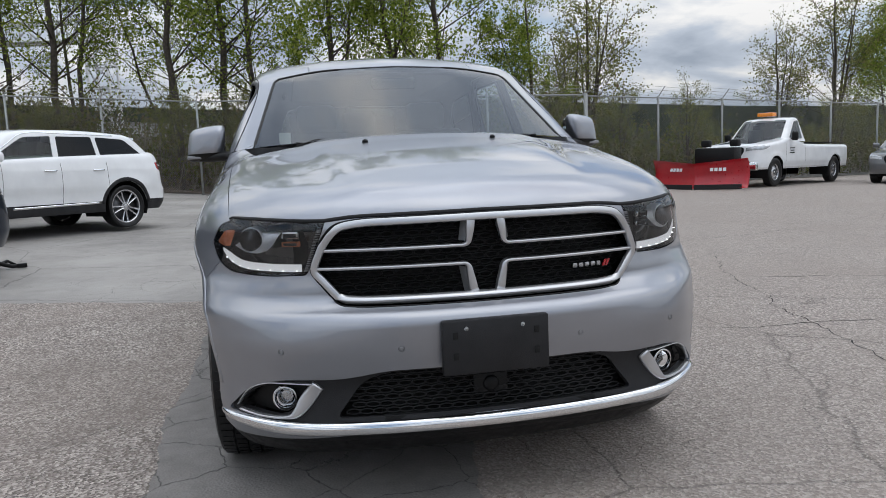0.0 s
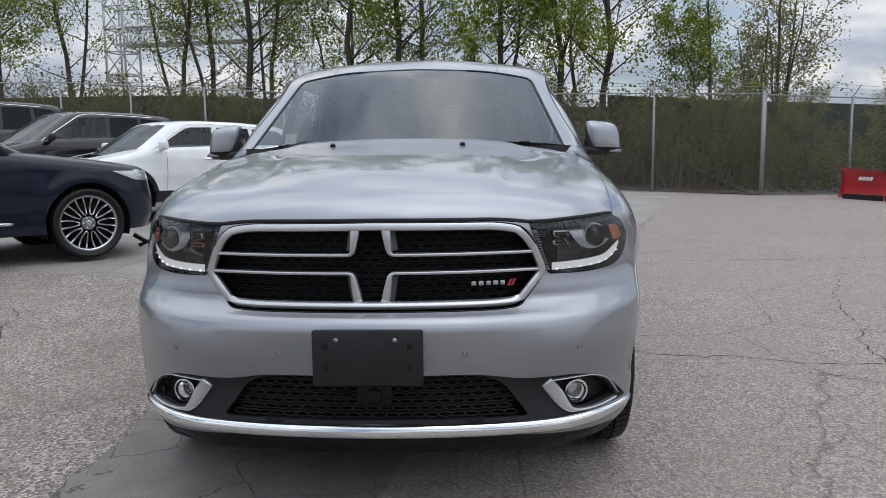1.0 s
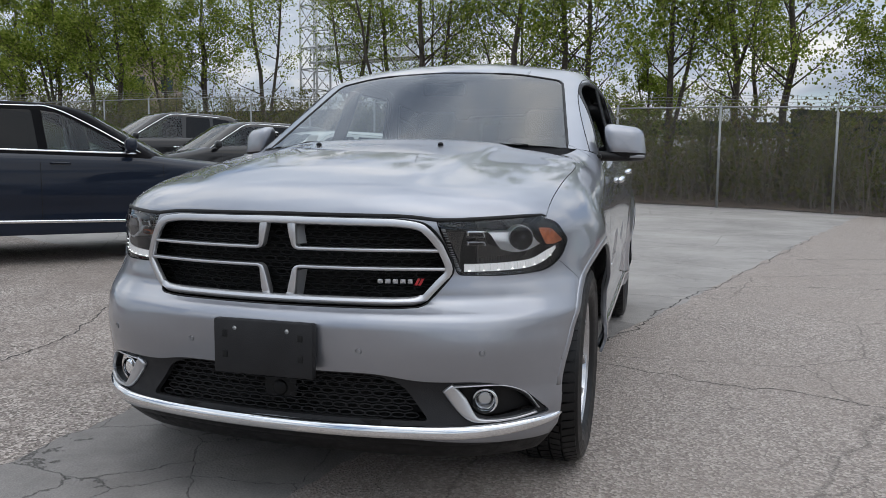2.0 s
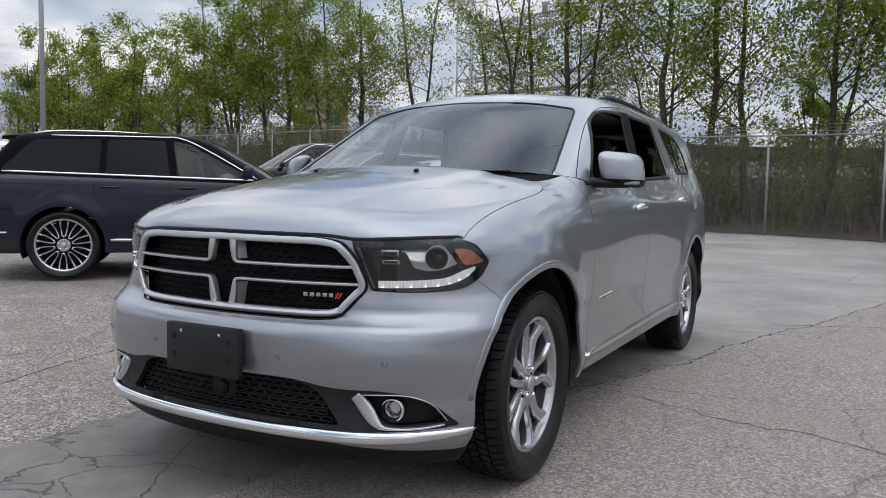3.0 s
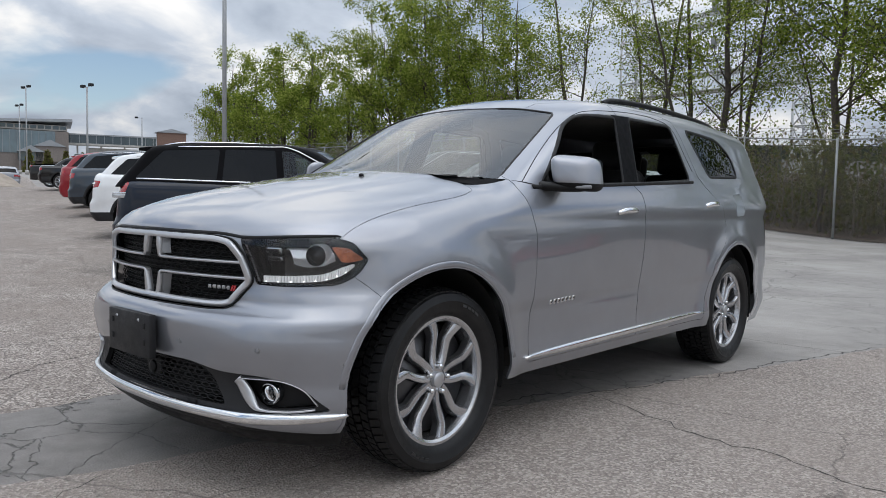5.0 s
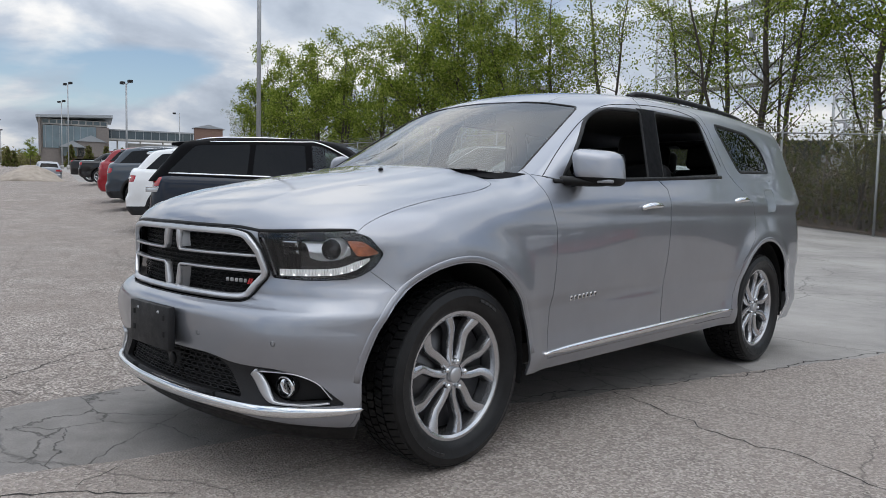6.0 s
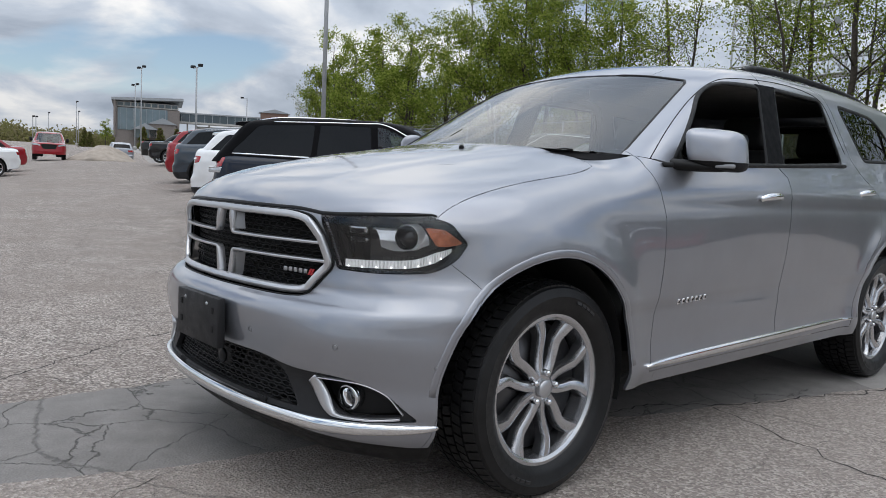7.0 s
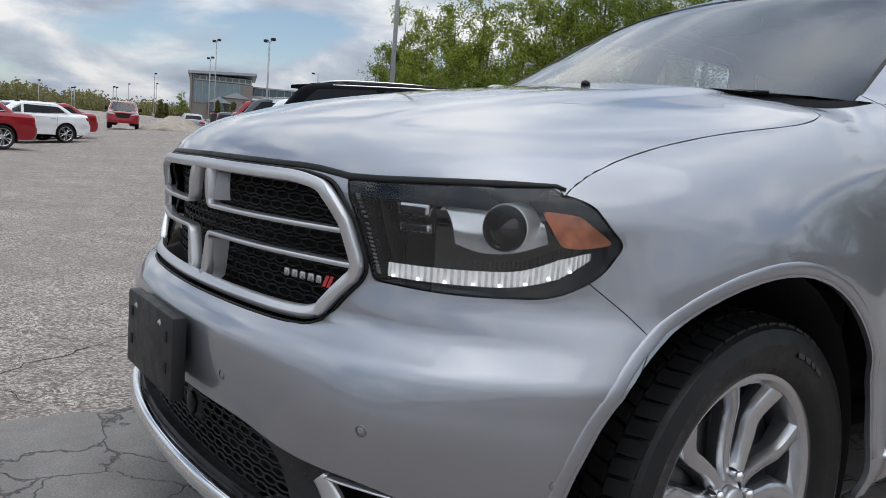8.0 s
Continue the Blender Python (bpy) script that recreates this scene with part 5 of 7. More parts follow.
        for p, n in zip(P, NN):
            Vb, Fb = ribbon(np.array([p + (-0.007, 0.002, 0), p + (0.007, -0.001, 0)]), np.array([n, n]), 0.003, 0.004)
            rsets.append((Vb, Fb))
        link_mesh("ribbed_edge", *fl(joined(*rsets)), SATIN, hl)

    # mirrors
    for s in (1, -1):
        th, ph = np.linspace(0, 2 * math.pi, 33)[:-1], np.linspace(-math.pi / 2, math.pi / 2, 17)
        sg = lambda v, e: np.sign(v) * np.abs(v) ** e
        VV = []
        for p in ph:
            for t in th:
                cx, cz = sg(np.cos(t), 0.44) * sg(np.cos(p), 0.5), sg(np.sin(t), 0.44) * sg(np.cos(p), 0.5)
                dy = sg(np.sin(p), 0.6)
                grow = 1.0 - 0.12 * (dy < 0) * abs(dy)
                VV.append((0.982 + 0.093 * cx * grow - 0.012 * cz, 0.84 + 0.075 * dy + 0.05 * cx * 1.0, 1.254 + 0.084 * cz * grow - 0.010 * cx))
        nn = len(th)
        FFm = [(i * nn + j, i * nn + (j + 1) % nn, (i + 1) * nn + (j + 1) % nn, (i + 1) * nn + j) for i in range(16) for j in range(nn)]
        VV = np.array(VV)
        mb = to_bm(VV, FFm)
        bmesh.ops.recalc_face_normals(mb, faces=mb.faces[:])
        lowV = cut(mb, np.array([[0.7, 1.0], [1.3, 1.0], [1.3, 1.198], [0.7, 1.214]]), (0, 2))
        upV = rest(mb)
        fl = (lambda VF: VF) if s > 0 else (lambda VF: flipped(*VF))
        mir = link_mesh("wing_mirror", *fl(upV), SILVER, car, "silver wing mirror with black foot")
        link_mesh("mirror_base", *fl(lowV), PLASTIC, mir)
        arm = tube(smooth_loop([(0.80, 0.71, 1.185), (0.88, 0.73, 1.188), (0.96, 0.800, 1.182), (1.03, 0.86, 1.182)], 5, False), [0.040, 0.040, 0.038, 0.036, 0.034, 0.032, 0.031, 0.030, 0.030, 0.029, 0.028, 0.027, 0.026, 0.025, 0.022, 0.018], 10)
        V1 = np.array(arm[0]); V1[:, 2] = 1.188 + (V1[:, 2] - 1.188) * 0.75
        link_mesh("mirror_foot", *fl((V1, arm[1])), PLASTIC, mir, "black plastic foot")
        bm = bmesh.new()
        box(bm, (0.17, 0.006, 0.135), pose(0.98 * s, 0.912, 1.254, 0, 0, 24 * s), 0.02)
        part("mirror_glass", bm, CHROME, mir, "mirror glass", True, 40)
        box_part("mirror_lamp", (0.075, 0.04, 0.016), (1.034 * s, 0.822, 1.188), SENSOR, mir, bevel=0.005, turn=(0, 0, 25 * s))
        sail = [(0.665, 1.195), (0.80, 1.198), (0.80, 1.31)]
        P, NN = on_side(cab_f, [p[0] for p in sail], [p[1] for p in sail], -0.004)
        link_mesh("mirror_sail", *fl((np.concatenate([P, P - NN * 0.02]), [(0, 1, 2), (5, 4, 3), (0, 3, 4, 1), (1, 4, 5, 2), (2, 5, 3, 0)])), PLASTIC, mir)

    # door handles
    for yy, zz in ((1.46, 1.062), (2.64, 1.108)):
        for s in (1, -1):
            fl = (lambda VF: VF) if s > 0 else (lambda VF: flipped(*VF))
            pts = smooth_loop([(yy - 0.105, zz - 0.004), (yy - 0.05, zz + 0.001), (yy + 0.05, zz + 0.005), (yy + 0.105, zz + 0.006)], 5, False)
            P, NN = on_side(f, pts[:, 0], pts[:, 1], 0.0)
            lift = 0.030 * np.sin(np.linspace(0.12, math.pi - 0.12, len(P))) ** 0.6
            rad = 0.013 + 0.006 * np.sin(np.linspace(0, math.pi, len(P)))
            hd = link_mesh("door_handle", *fl(tube(P + NN * lift[:, None], rad, 10)), CHROME, car, "chrome door handle")
            # flat dark oval on the door paints the shade of the handle recess
            V1, F1 = disc(0.034, -0.004, 0.0025, 24)
            P, NN = on_side(f, [yy - 0.01], [zz], 0.0)
            V1 = np.stack([V1[:, 0], V1[:, 1] * 1.5, V1[:, 2]], 1) + P[0]
            link_mesh("handle_shade", *fl((V1, F1)), DARK, hd)

    # roof rails
    for s in (1, -1):
        pts = [(0.610, 1.70, 1.700), (0.612, 1.82, 1.728), (0.608, 2.2, 1.742), (0.60, 2.7, 1.738), (0.59, 3.2, 1.715), (0.58, 3.45, 1.675)]
        pp = smooth_loop(pts, 6, False) * (s, 1, 1)
        link_mesh("roof_rail", *tube(pp, 0.017, 8), PLASTIC, car, "black roof rail")
    # washer jets, wipers
    for s in (-1, 1):
        V1, F1 = disc(0.012, 0, 0.010, 10, dome=0.004)
        O = root(f, np.array([[0.275 * s, 0.105, 0.8]]), np.array([[0, 0, 1.0]]))[0]
        link_mesh("washer_jet", np.stack([V1[:, 1], V1[:, 2], V1[:, 0]], 1) + O, F1, PLASTIC, car)
    for x0, x1 in ((-0.55, 0.02), (0.06, 0.58)):
        xs = np.linspace(x0, x1, 14)
        P, NN = on_front(cab_f, xs, 1.222 + 0.004 * np.sin(np.linspace(0, math.pi, 14)), 0.006)
        wp = link_mesh("wiper", *ribbon(P, NN, 0.008, 0.008), PLASTIC, car, "black wiper blade")
        link_mesh("wiper_arm", *tube(np.array([P[0] + (0, -0.02, -0.012), P[2] + NN[2] * 0.012, P[5] + NN[5] * 0.010]), [0.009, 0.007, 0.005], 6), PLASTIC, wp)
    box_part("cowl", (1.46, 0.26, 0.05), (0, 0.46, 1.150), PLASTIC, car, "black cowl panel", bevel=0.01)

    # trim mark on the door: seven small bright bars
    for k in range(7):
        yy = 0.72 + 0.034 * k
        P, N = on_side(f, [yy, yy + 0.020], [0.640 + 0.001 * k, 0.6405 + 0.001 * k], 0.0005)
        link_mesh("trim_mark", *ribbon(P, N, 0.024, 0.003, rounded=False), CHROME, car, "small bright trim mark")
        P, N = on_side(f, [yy + 0.004, yy + 0.015], [0.640 + 0.001 * k, 0.6405 + 0.001 * k], 0.0036)
        link_mesh("mark_shade", *ribbon(P, N, 0.008, 0.0006, rounded=False), PLASTIC, car)

    # wheels
    for y in (0.0, 3.042):
        make_wheel(car, (0.786, y, 0.378), R=0.379, side=1, turn=radians(30 if y else 44))
        make_wheel(car, (-0.786, y, 0.378), R=0.379, side=-1, turn=0.2)

    # cabin
    box_part("underbody", (1.30, 3.9, 0.10), (0, 1.75, 0.33), DARK, car, "dark underbody")
    box_part("engine_bay", (1.2, 0.9, 0.6), (0, -0.14, 0.66), DARK, car)
    box_part("cabin_floor", (1.66, 3.3, 0.05), (0, 2.2, 0.46), DARK, car)
    box_part("door_lining", (0.04, 3.2, 0.72), (0.80, 2.15, 0.82), LEATHER, car, bevel=0.01)
    box_part("door_lining", (0.04, 3.2, 0.72), (-0.80, 2.15, 0.82), LEATHER, car, bevel=0.01)
    box_part("dashboard", (1.52, 0.50, 0.34), (0, 0.86, 1.02), LEATHER, car, "black dashboard", bevel=0.06, segs=4)
    box_part("headliner", (1.05, 1.9, 0.02), (0, 2.55, 1.655), TRIM_GREY, car, "", bevel=0.008)
    V1, F1 = tube([(0.38 + 0.185 * math.cos(w), 1.20 + 0.06 * math.sin(w), 1.06 + 0.175 * math.sin(w)) for w in np.linspace(0, 2 * math.pi, 29)[:-1]], 0.016, 8, closed=True)
    sw = link_mesh("steering_wheel", V1, F1, LEATHER, car, "black steering wheel")
    box_part("wheel_hub", (0.32, 0.05, 0.10), (0.38, 1.18, 1.05), LEATHER, sw, bevel=0.02)
    for yy, xs in ((1.85, (-0.38, 0.38)), (2.75, (-0.42, 0.0, 0.42)), (3.45, (-0.3, 0.3))):
        for xx in xs:
            w = 0.50 if len(xs) == 2 else 0.40
            seat = box_part("car_seat", (w, 0.52, 0.18), (xx, yy, 0.70), LEATHER, car, "black leather seat", bevel=0.05, segs=3)
            box_part("backrest", (w, 0.14, 0.62), (xx, yy + 0.28, 1.03), LEATHER, seat, bevel=0.05, segs=3, turn=(-14, 0, 0))
            box_part("headrest", (0.27, 0.10, 0.19), (xx, yy + 0.385, 1.43), LEATHER, seat, bevel=0.045, segs=3, turn=(-10, 0, 0))
    box_part("rear_view_mirror", (0.24, 0.03, 0.065), (0, 1.10, 1.55), PLASTIC, car, bevel=0.015)
    box_part("dash_paper", (0.055, 0.07, 0.004), (-0.60, 0.70, 1.262), WHITE, car, "white slip of paper", turn=(50, 0, 0))
    return car


make_suv()


# ---- fence, trees, poles, far buildings ----
BARK = plain("bark", (0.075, 0.062, 0.05), 0.9, vary=0.35, scale=12, bump=0.6, bump_scale=40)
TWIG = plain("grey_twigs", (0.17, 0.145, 0.12), 0.9, vary=0.3)
WIRE = plain("fence_wire", (0.26, 0.265, 0.26), 0.5, 0.5, vary=0.1)
PALE_STEEL = plain("pale_grey_paint", (0.64, 0.65, 0.66), 0.6, vary=0.1)
POLE = plain("painted_pole", (0.36, 0.37, 0.38), 0.45, 0.3, vary=0.1)
LITTER = plain("leaf_litter", (0.085, 0.062, 0.046), 0.95, vary=0.55, scale=5, bump=0.8, bump_scale=18)
GREEN_WALL = plain("dark_green_wall", (0.026, 0.036, 0.020), 0.9, vary=0.35, scale=1.5)
RUBBLE = plain("rubble", (0.15, 0.143, 0.135), 0.95, vary=0.5, scale=7, bump=1.0, bump_scale=9)
CONCRETE = plain("pale_concrete", (0.42, 0.41, 0.39), 0.85, vary=0.12, scale=1.5, bump=0.2)
HALL_STONE = plain("grey_brown_stone", (0.21, 0.185, 0.17), 0.9, vary=0.15, scale=2)
HALL_GLASS = plain("hall_glazing", (0.13, 0.18, 0.21), 0.1, 0.0, vary=0.2, scale=0.3, spec=0.8)
BRICK = plain("brick_far", (0.19, 0.12, 0.095), 0.9, vary=0.2, scale=3)
TAN = plain("tan_wall", (0.40, 0.32, 0.26), 0.9, vary=0.15, scale=1)
METAL_ROOF = plain("grey_metal_roof", (0.30, 0.32, 0.34), 0.5, 0.2, vary=0.1)
FAR_GLASS = plain("far_glazing", (0.05, 0.075, 0.09), 0.08, 0.0, vary=0.2, scale=0.3, spec=0.9)
SAND = plain("gravel_heap", (0.36, 0.31, 0.26), 0.95, vary=0.2, scale=3, bump=0.6, bump_scale=14)


def leaf_mat(name, a, b_, c):
    m = bpy.data.materials.new(name)
    m.use_nodes = True
    nt = m.node_tree
    nt.nodes.clear()
    out, mix, di, tr, geo = (nt.nodes.new("ShaderNode" + k) for k in ("OutputMaterial", "MixShader", "BsdfDiffuse", "BsdfTranslucent", "NewGeometry"))
    r = ramp_node(nt, geo.outputs["Random Per Island"], [(0.0, a), (0.5, b_), (1.0, c)])
    nt.links.new(r.outputs[0], di.inputs[0])
    nt.links.new(r.outputs[0], tr.inputs[0])
    mix.inputs[0].default_value = 0.52
    nt.links.new(di.outputs[0], mix.inputs[1]); nt.links.new(tr.outputs[0], mix.inputs[2]); nt.links.new(mix.outputs[0], out.inputs[0])
    return m


LEAVES = leaf_mat("spring_leaves", (0.095, 0.140, 0.022), (0.210, 0.275, 0.042), (0.39, 0.43, 0.11))
LEAVES_DULL = leaf_mat("dull_leaves", (0.13, 0.15, 0.04), (0.22, 0.235, 0.07), (0.29, 0.265, 0.12))
BRUSH = leaf_mat("brush_leaves", (0.085, 0.105, 0.028), (0.155, 0.165, 0.05), (0.20, 0.15, 0.095))
FAR_LEAVES = leaf_mat("hazy_far_leaves", (0.17, 0.16, 0.075), (0.23, 0.225, 0.09), (0.27, 0.23, 0.14))


def leaves_at(points, rng, size, per, spread):
    """Small folded leaves scattered round points. Returns V, F."""
    P = np.repeat(np.asarray(points, float), per, 0)
    n = len(P)
    P = P + rng.normal(0, 1, (n, 3)) * spread
    A = rng.normal(0, 1, (n, 3)); A /= np.linalg.norm(A, axis=1)[:, None]
    B = rng.normal(0, 1, (n, 3)); B -= (B * A).sum(1)[:, None] * A; B /= np.linalg.norm(B, axis=1)[:, None]
    s = (size * rng.uniform(0.6, 1.35, n))[:, None]
    V = np.stack([P - A * s * 0.5, P + B * s * 0.36, P + A * s * 0.5, P - B * s * 0.36], 1).reshape(-1, 3)
    return V, [(4 * i, 4 * i + 1, 4 * i + 2, 4 * i + 3) for i in range(n)]


def tree_meshes(seed, height, girth, leafy, size, spread=1.0, lean=0.0, forks=1, low=0.28):
    rng = np.random.default_rng(seed)
    woods, tips = [], []
    for k in range(forks):
        a = rng.uniform(0, 6.28)
        base = np.array([0.0, 0, 0])
        top = np.array([math.cos(a), math.sin(a), 0]) * (lean + (0.6 + 0.5 * rng.random()) * (k > 0)) * height * 0.12
        h = height * (1 if k == 0 else rng.uniform(0.7, 0.95))
        n = 9
        path = np.array([base + top * (i / (n - 1)) ** 1.3 + np.array([*rng.normal(0, 0.05 * height / 10, 2), h * i / (n - 1)]) * (1 if i else 0) for i in range(n)])
        path[0] = 0, 0, -0.3
        rad = girth * (1 - np.linspace(0, 1, n)) ** 0.8 * (1 if k == 0 else 0.7) + 0.012
        rad[0] *= 1.35
        woods.append(tube(path, rad, 7))
        for i in range(int(24 / forks) + 5):
            t = rng.uniform(low, 0.98)
            p = np.array([np.interp(t * (n - 1), range(n), path[:, q]) for q in range(3)])
            w, up = rng.uniform(0, 6.28), rng.uniform(0.35, 1.1)
            ln = height * (0.10 + 0.17 * (1 - t)) * rng.uniform(0.7, 1.3) * spread
            d = np.array([math.cos(w), math.sin(w), up]); d /= np.linalg.norm(d)
            q1, q2 = p + d * ln * 0.5 + rng.normal(0, 0.06, 3), p + d * ln + np.array([0, 0, 0.10 * ln]) + rng.normal(0, 0.1, 3)
            r0 = max(0.012, girth * (1 - t) * 0.42)
            woods.append(tube([p, q1, q2], [r0, r0 * 0.6, 0.006], 4))
            for j in range(6):
                u = rng.uniform(0.3, 1.0)
                b0 = p + (q2 - p) * u
                d2 = d + rng.normal(0, 0.65, 3); d2 /= np.linalg.norm(d2)
                e = b0 + d2 * ln * rng.uniform(0.25, 0.55)
                woods.append(tube([b0, (b0 + e) / 2 + rng.normal(0, 0.03, 3), e], [0.011, 0.008, 0.004], 3, caps=False))
                tips += [b0 * 0.5 + e * 0.5, e, e + rng.normal(0, 0.15, 3)]
    V, F = joined(*woods)
    L = leaves_at(tips, rng, size * 0.88, int(leafy * 1.55), 0.165 * height / 10) if leafy else (np.zeros((0, 3)), [])
    wm, lm = bpy.data.meshes.new("trunk"), bpy.data.meshes.new("crown")
    wm.from_pydata(V.tolist(), [], F)
    lm.from_pydata(L[0].tolist(), [], L[1])
    wm.polygons.foreach_set("use_smooth", np.ones(len(wm.polygons), bool))
    return wm, lm


KINDS = []
for seed, h, g, leafy, size, spread, lean, forks, mat in ((3, 12.5, 0.135, 13, 0.13, 1.05, 0.2, 1, LEAVES), (5, 13.5, 0.145, 11, 0.125, 1.0, 0.5, 1, LEAVES), (8, 11.5, 0.12, 14, 0.13, 1.05, 0.3, 2, LEAVES),
                                                         (11, 12.0, 0.12, 7, 0.115, 0.95, 0.9, 2, LEAVES), (13, 8.0, 0.10, 13, 0.125, 1.3, 0.2, 3, LEAVES), (17, 7.0, 0.08, 4, 0.095, 1.3, 0.3, 4, LEAVES_DULL)):
    wm, lm = tree_meshes(seed, h, g, leafy, size, spread, lean, forks)
    wm.materials.append(BARK)
    lm.materials.append(mat)
    KINDS.append((wm, lm))
TREE_WORDS = ["tall slim tree with sparse fresh spring leaves", "tall straight tree with thin pale green crown", "forked tree with fresh green spring leaves",
              "thin leaning tree with few leaves", "low bushy tree with bright green leaves", "small half-bare tree with spreading twigs"]


def plant(x, y, kind, scale=1.0, turn=0.0, squash=1.0):
    t = tagged(empty("tree", pose(x, y, float(lot_z(x, y)) - 0.05, 0, 0, turn) @ Matrix.Diagonal((scale, scale, scale * squash, 1))), TREE_WORDS[kind], "tree", "trees behind the fence")
    for nm, me in zip(("trunk", "crown"), KINDS[kind]):
        o = new(nm, me)
        o.parent = t
    return t


def row_point(x, off):
    """A point behind the long fence, at that x and that far from it."""
    return x, 19 - (x - 8.5) * 0.231 + off * 1.026


def make_trees():
    rng = np.random.default_rng(21)
    for x, off, k, s in ((4.8, 4.0, 0, 1.0), (3.5, 4.1, 1, 0.95), (1.1, 4.0, 2, 1.05), (-1.5, 4.0, 0, 0.98), (-2.6, 4.2, 1, 1.0), (-4.3, 4.0, 0, 1.08), (-8.6, 4.0, 1, 1.02), (-8.0, 4.3, 3, 0.9), (-10.2, 4.0, 3, 1.0),
                         (-11.9, 4.1, 3, 0.95), (-16.6, 3.9, 3, 0.95), (-20.5, 4.0, 2, 0.98), (-23.6, 4.6, 2, 1.0), (-26.8, 4.0, 0, 1.05), (-29.0, 4.3, 2, 1.12), (-32.0, 4.4, 4, 1.5),
                         (-35.2, 4.0, 0, 1.0), (-39.5, 4.6, 4, 1.3), (-45.4, 4.2, 4, 1.42), (-50.5, 4.5, 4, 1.5), (-56.0, 4.2, 4, 1.45), (-62.0, 4.4, 4, 1.5), (-67.5, 4.4, 5, 1.35)):
        plant(*row_point(x, off), k, s, rng.uniform(0, 360), rng.uniform(0.93, 1.07))
    for x in np.concatenate([np.arange(5.0, -8.0, -5.5), np.arange(-34.0, -62.0, -8.5)]):
        k = int(rng.integers(0, 5)) if x > -30 else int(rng.choice([4, 4, 5]))
        if -14 < x < -7.5:
            k = 3
        plant(*row_point(x + rng.uniform(-1, 1), 7.5 + rng.uniform(0, 5)), k, rng.uniform(0.75, 1.0) * (1.1 if x > -30 else 1.05), rng.uniform(0, 360))
    for x, y, k, s in ((12.0, 27.0, 5, 1.2), (8.6, 24.2, 2, 0.72), (10.9, 26.0, 5, 0.9), (27.0, 31.0, 5, 1.35), (29.5, 30.0, 2, 0.8), (32.0, 33.0, 2, 0.85), (25.5, 33.5, 5, 1.1), (-188.0, 57.0, 4, 0.75)):
        plant(x, y, k, s, rng.uniform(0, 360))
    # bare saplings close behind the fences
    for k in range(15):
        plant(*row_point(8.0 - 3.1 * k + rng.uniform(-0.9, 0.9), rng.uniform(1.0, 2.6)), 5, rng.uniform(0.34, 0.56), rng.uniform(0, 360))
    for k in range(9):
        s, off = 1.0 + 2.1 * k + rng.uniform(-0.7, 0.7), rng.uniform(0.7, 1.8)
        plant(8.5 + 0.954 * s - 0.298 * off, 19 + 0.298 * s + 0.954 * off, 5, rng.uniform(0.32, 0.52), rng.uniform(0, 360))


make_trees()


def make_brush():
    """Brambles and saplings between fence and trees, and a leaf-strewn bank under them."""
    rng = np.random.default_rng(5)
    tips, sets = [], []
    for i in range(3700):
        if i < 2600:
            x = rng.uniform(-42, 9)
            px, py = row_point(x, rng.uniform(0.9, 5.5))
        else:
            s = rng.uniform(0, 24)
            off = rng.uniform(0.5, 4.0)
            px, py = 8.5 + 0.954 * s - 0.298 * off, 19 + 0.298 * s + 0.954 * off
        g = float(lot_z(px, py)) + 0.1
        h = rng.uniform(0.5, 3.3) * (0.5 if i > 2600 else 1)
        d = rng.normal(0, 0.35, 2)
        p0, p1 = np.array([px, py, g - 0.1]), np.array([px + d[0] * h * 0.4, py + d[1] * h * 0.4, g + h * 0.6])
        p2 = np.array([px + d[0] * h, py + d[1] * h, g + h])
        sets.append(tube([p0, p1, p2], [0.018, 0.013, 0.005], 3, caps=False))
        for u in (0.25, 0.45, 0.6, 0.75, 0.9, 1.0):
            tips.append(p0 + (p2 - p0) * u + rng.normal(0, 0.14, 3))
    tagged(link_mesh("brush_stems", *joined(*sets), TWIG), "tangled grey brush stems behind the fence", "brush", kind="stuff")
    V, F = leaves_at(tips, rng, 0.115, 6, 0.20)
    tagged(link_mesh("brush_leaves", V, F, BRUSH, smooth=False), "dull green and brown brush leaves behind the fence", "brush", kind="stuff")
    xs = np.linspace(8.4, -70, 80)
    V, F = [], []
    for x in xs:
        for off, up in ((0.25, 0.02), (1.2, 0.12), (3.0, 0.40), (6.0, 1.0), (10.0, 1.9), (24.0, 2.2)):
            px, py = row_point(x, off)
            V.append((px, py, float(lot_z(px, py)) + up + (rng.uniform(-0.06, 0.06) if off > 1 else 0)))
    F = [(i * 6 + j, i * 6 + j + 1, i * 6 + 6 + j + 1, i * 6 + 6 + j) for i in range(79) for j in range(5)]
    tagged(link_mesh("bank", V, F, LITTER), "leaf-strewn earth bank under the trees", "bank", kind="structure")
    V = []
    for s in np.linspace(0, 34, 36):
        for off, up in ((0.3, 0.02), (1.5, 0.2), (3.0, 0.7), (4.5, 0.95), (16.0, 1.0)):
            px, py = 8.5 + 0.954 * s - 0.298 * off, 19 + 0.298 * s + 0.954 * off
            V.append((px, py, float(lot_z(px, py)) + up + (rng.uniform(-0.12, 0.12) if off > 1 else 0)))
    F = [(i * 5 + j, i * 5 + j + 1, i * 5 + 5 + j + 1, i * 5 + 5 + j) for i in range(35) for j in range(4)]
    tagged(link_mesh("rubble_bank", V, F, RUBBLE), "grey rubble bank behind the fence", "bank", kind="structure")


make_brush()


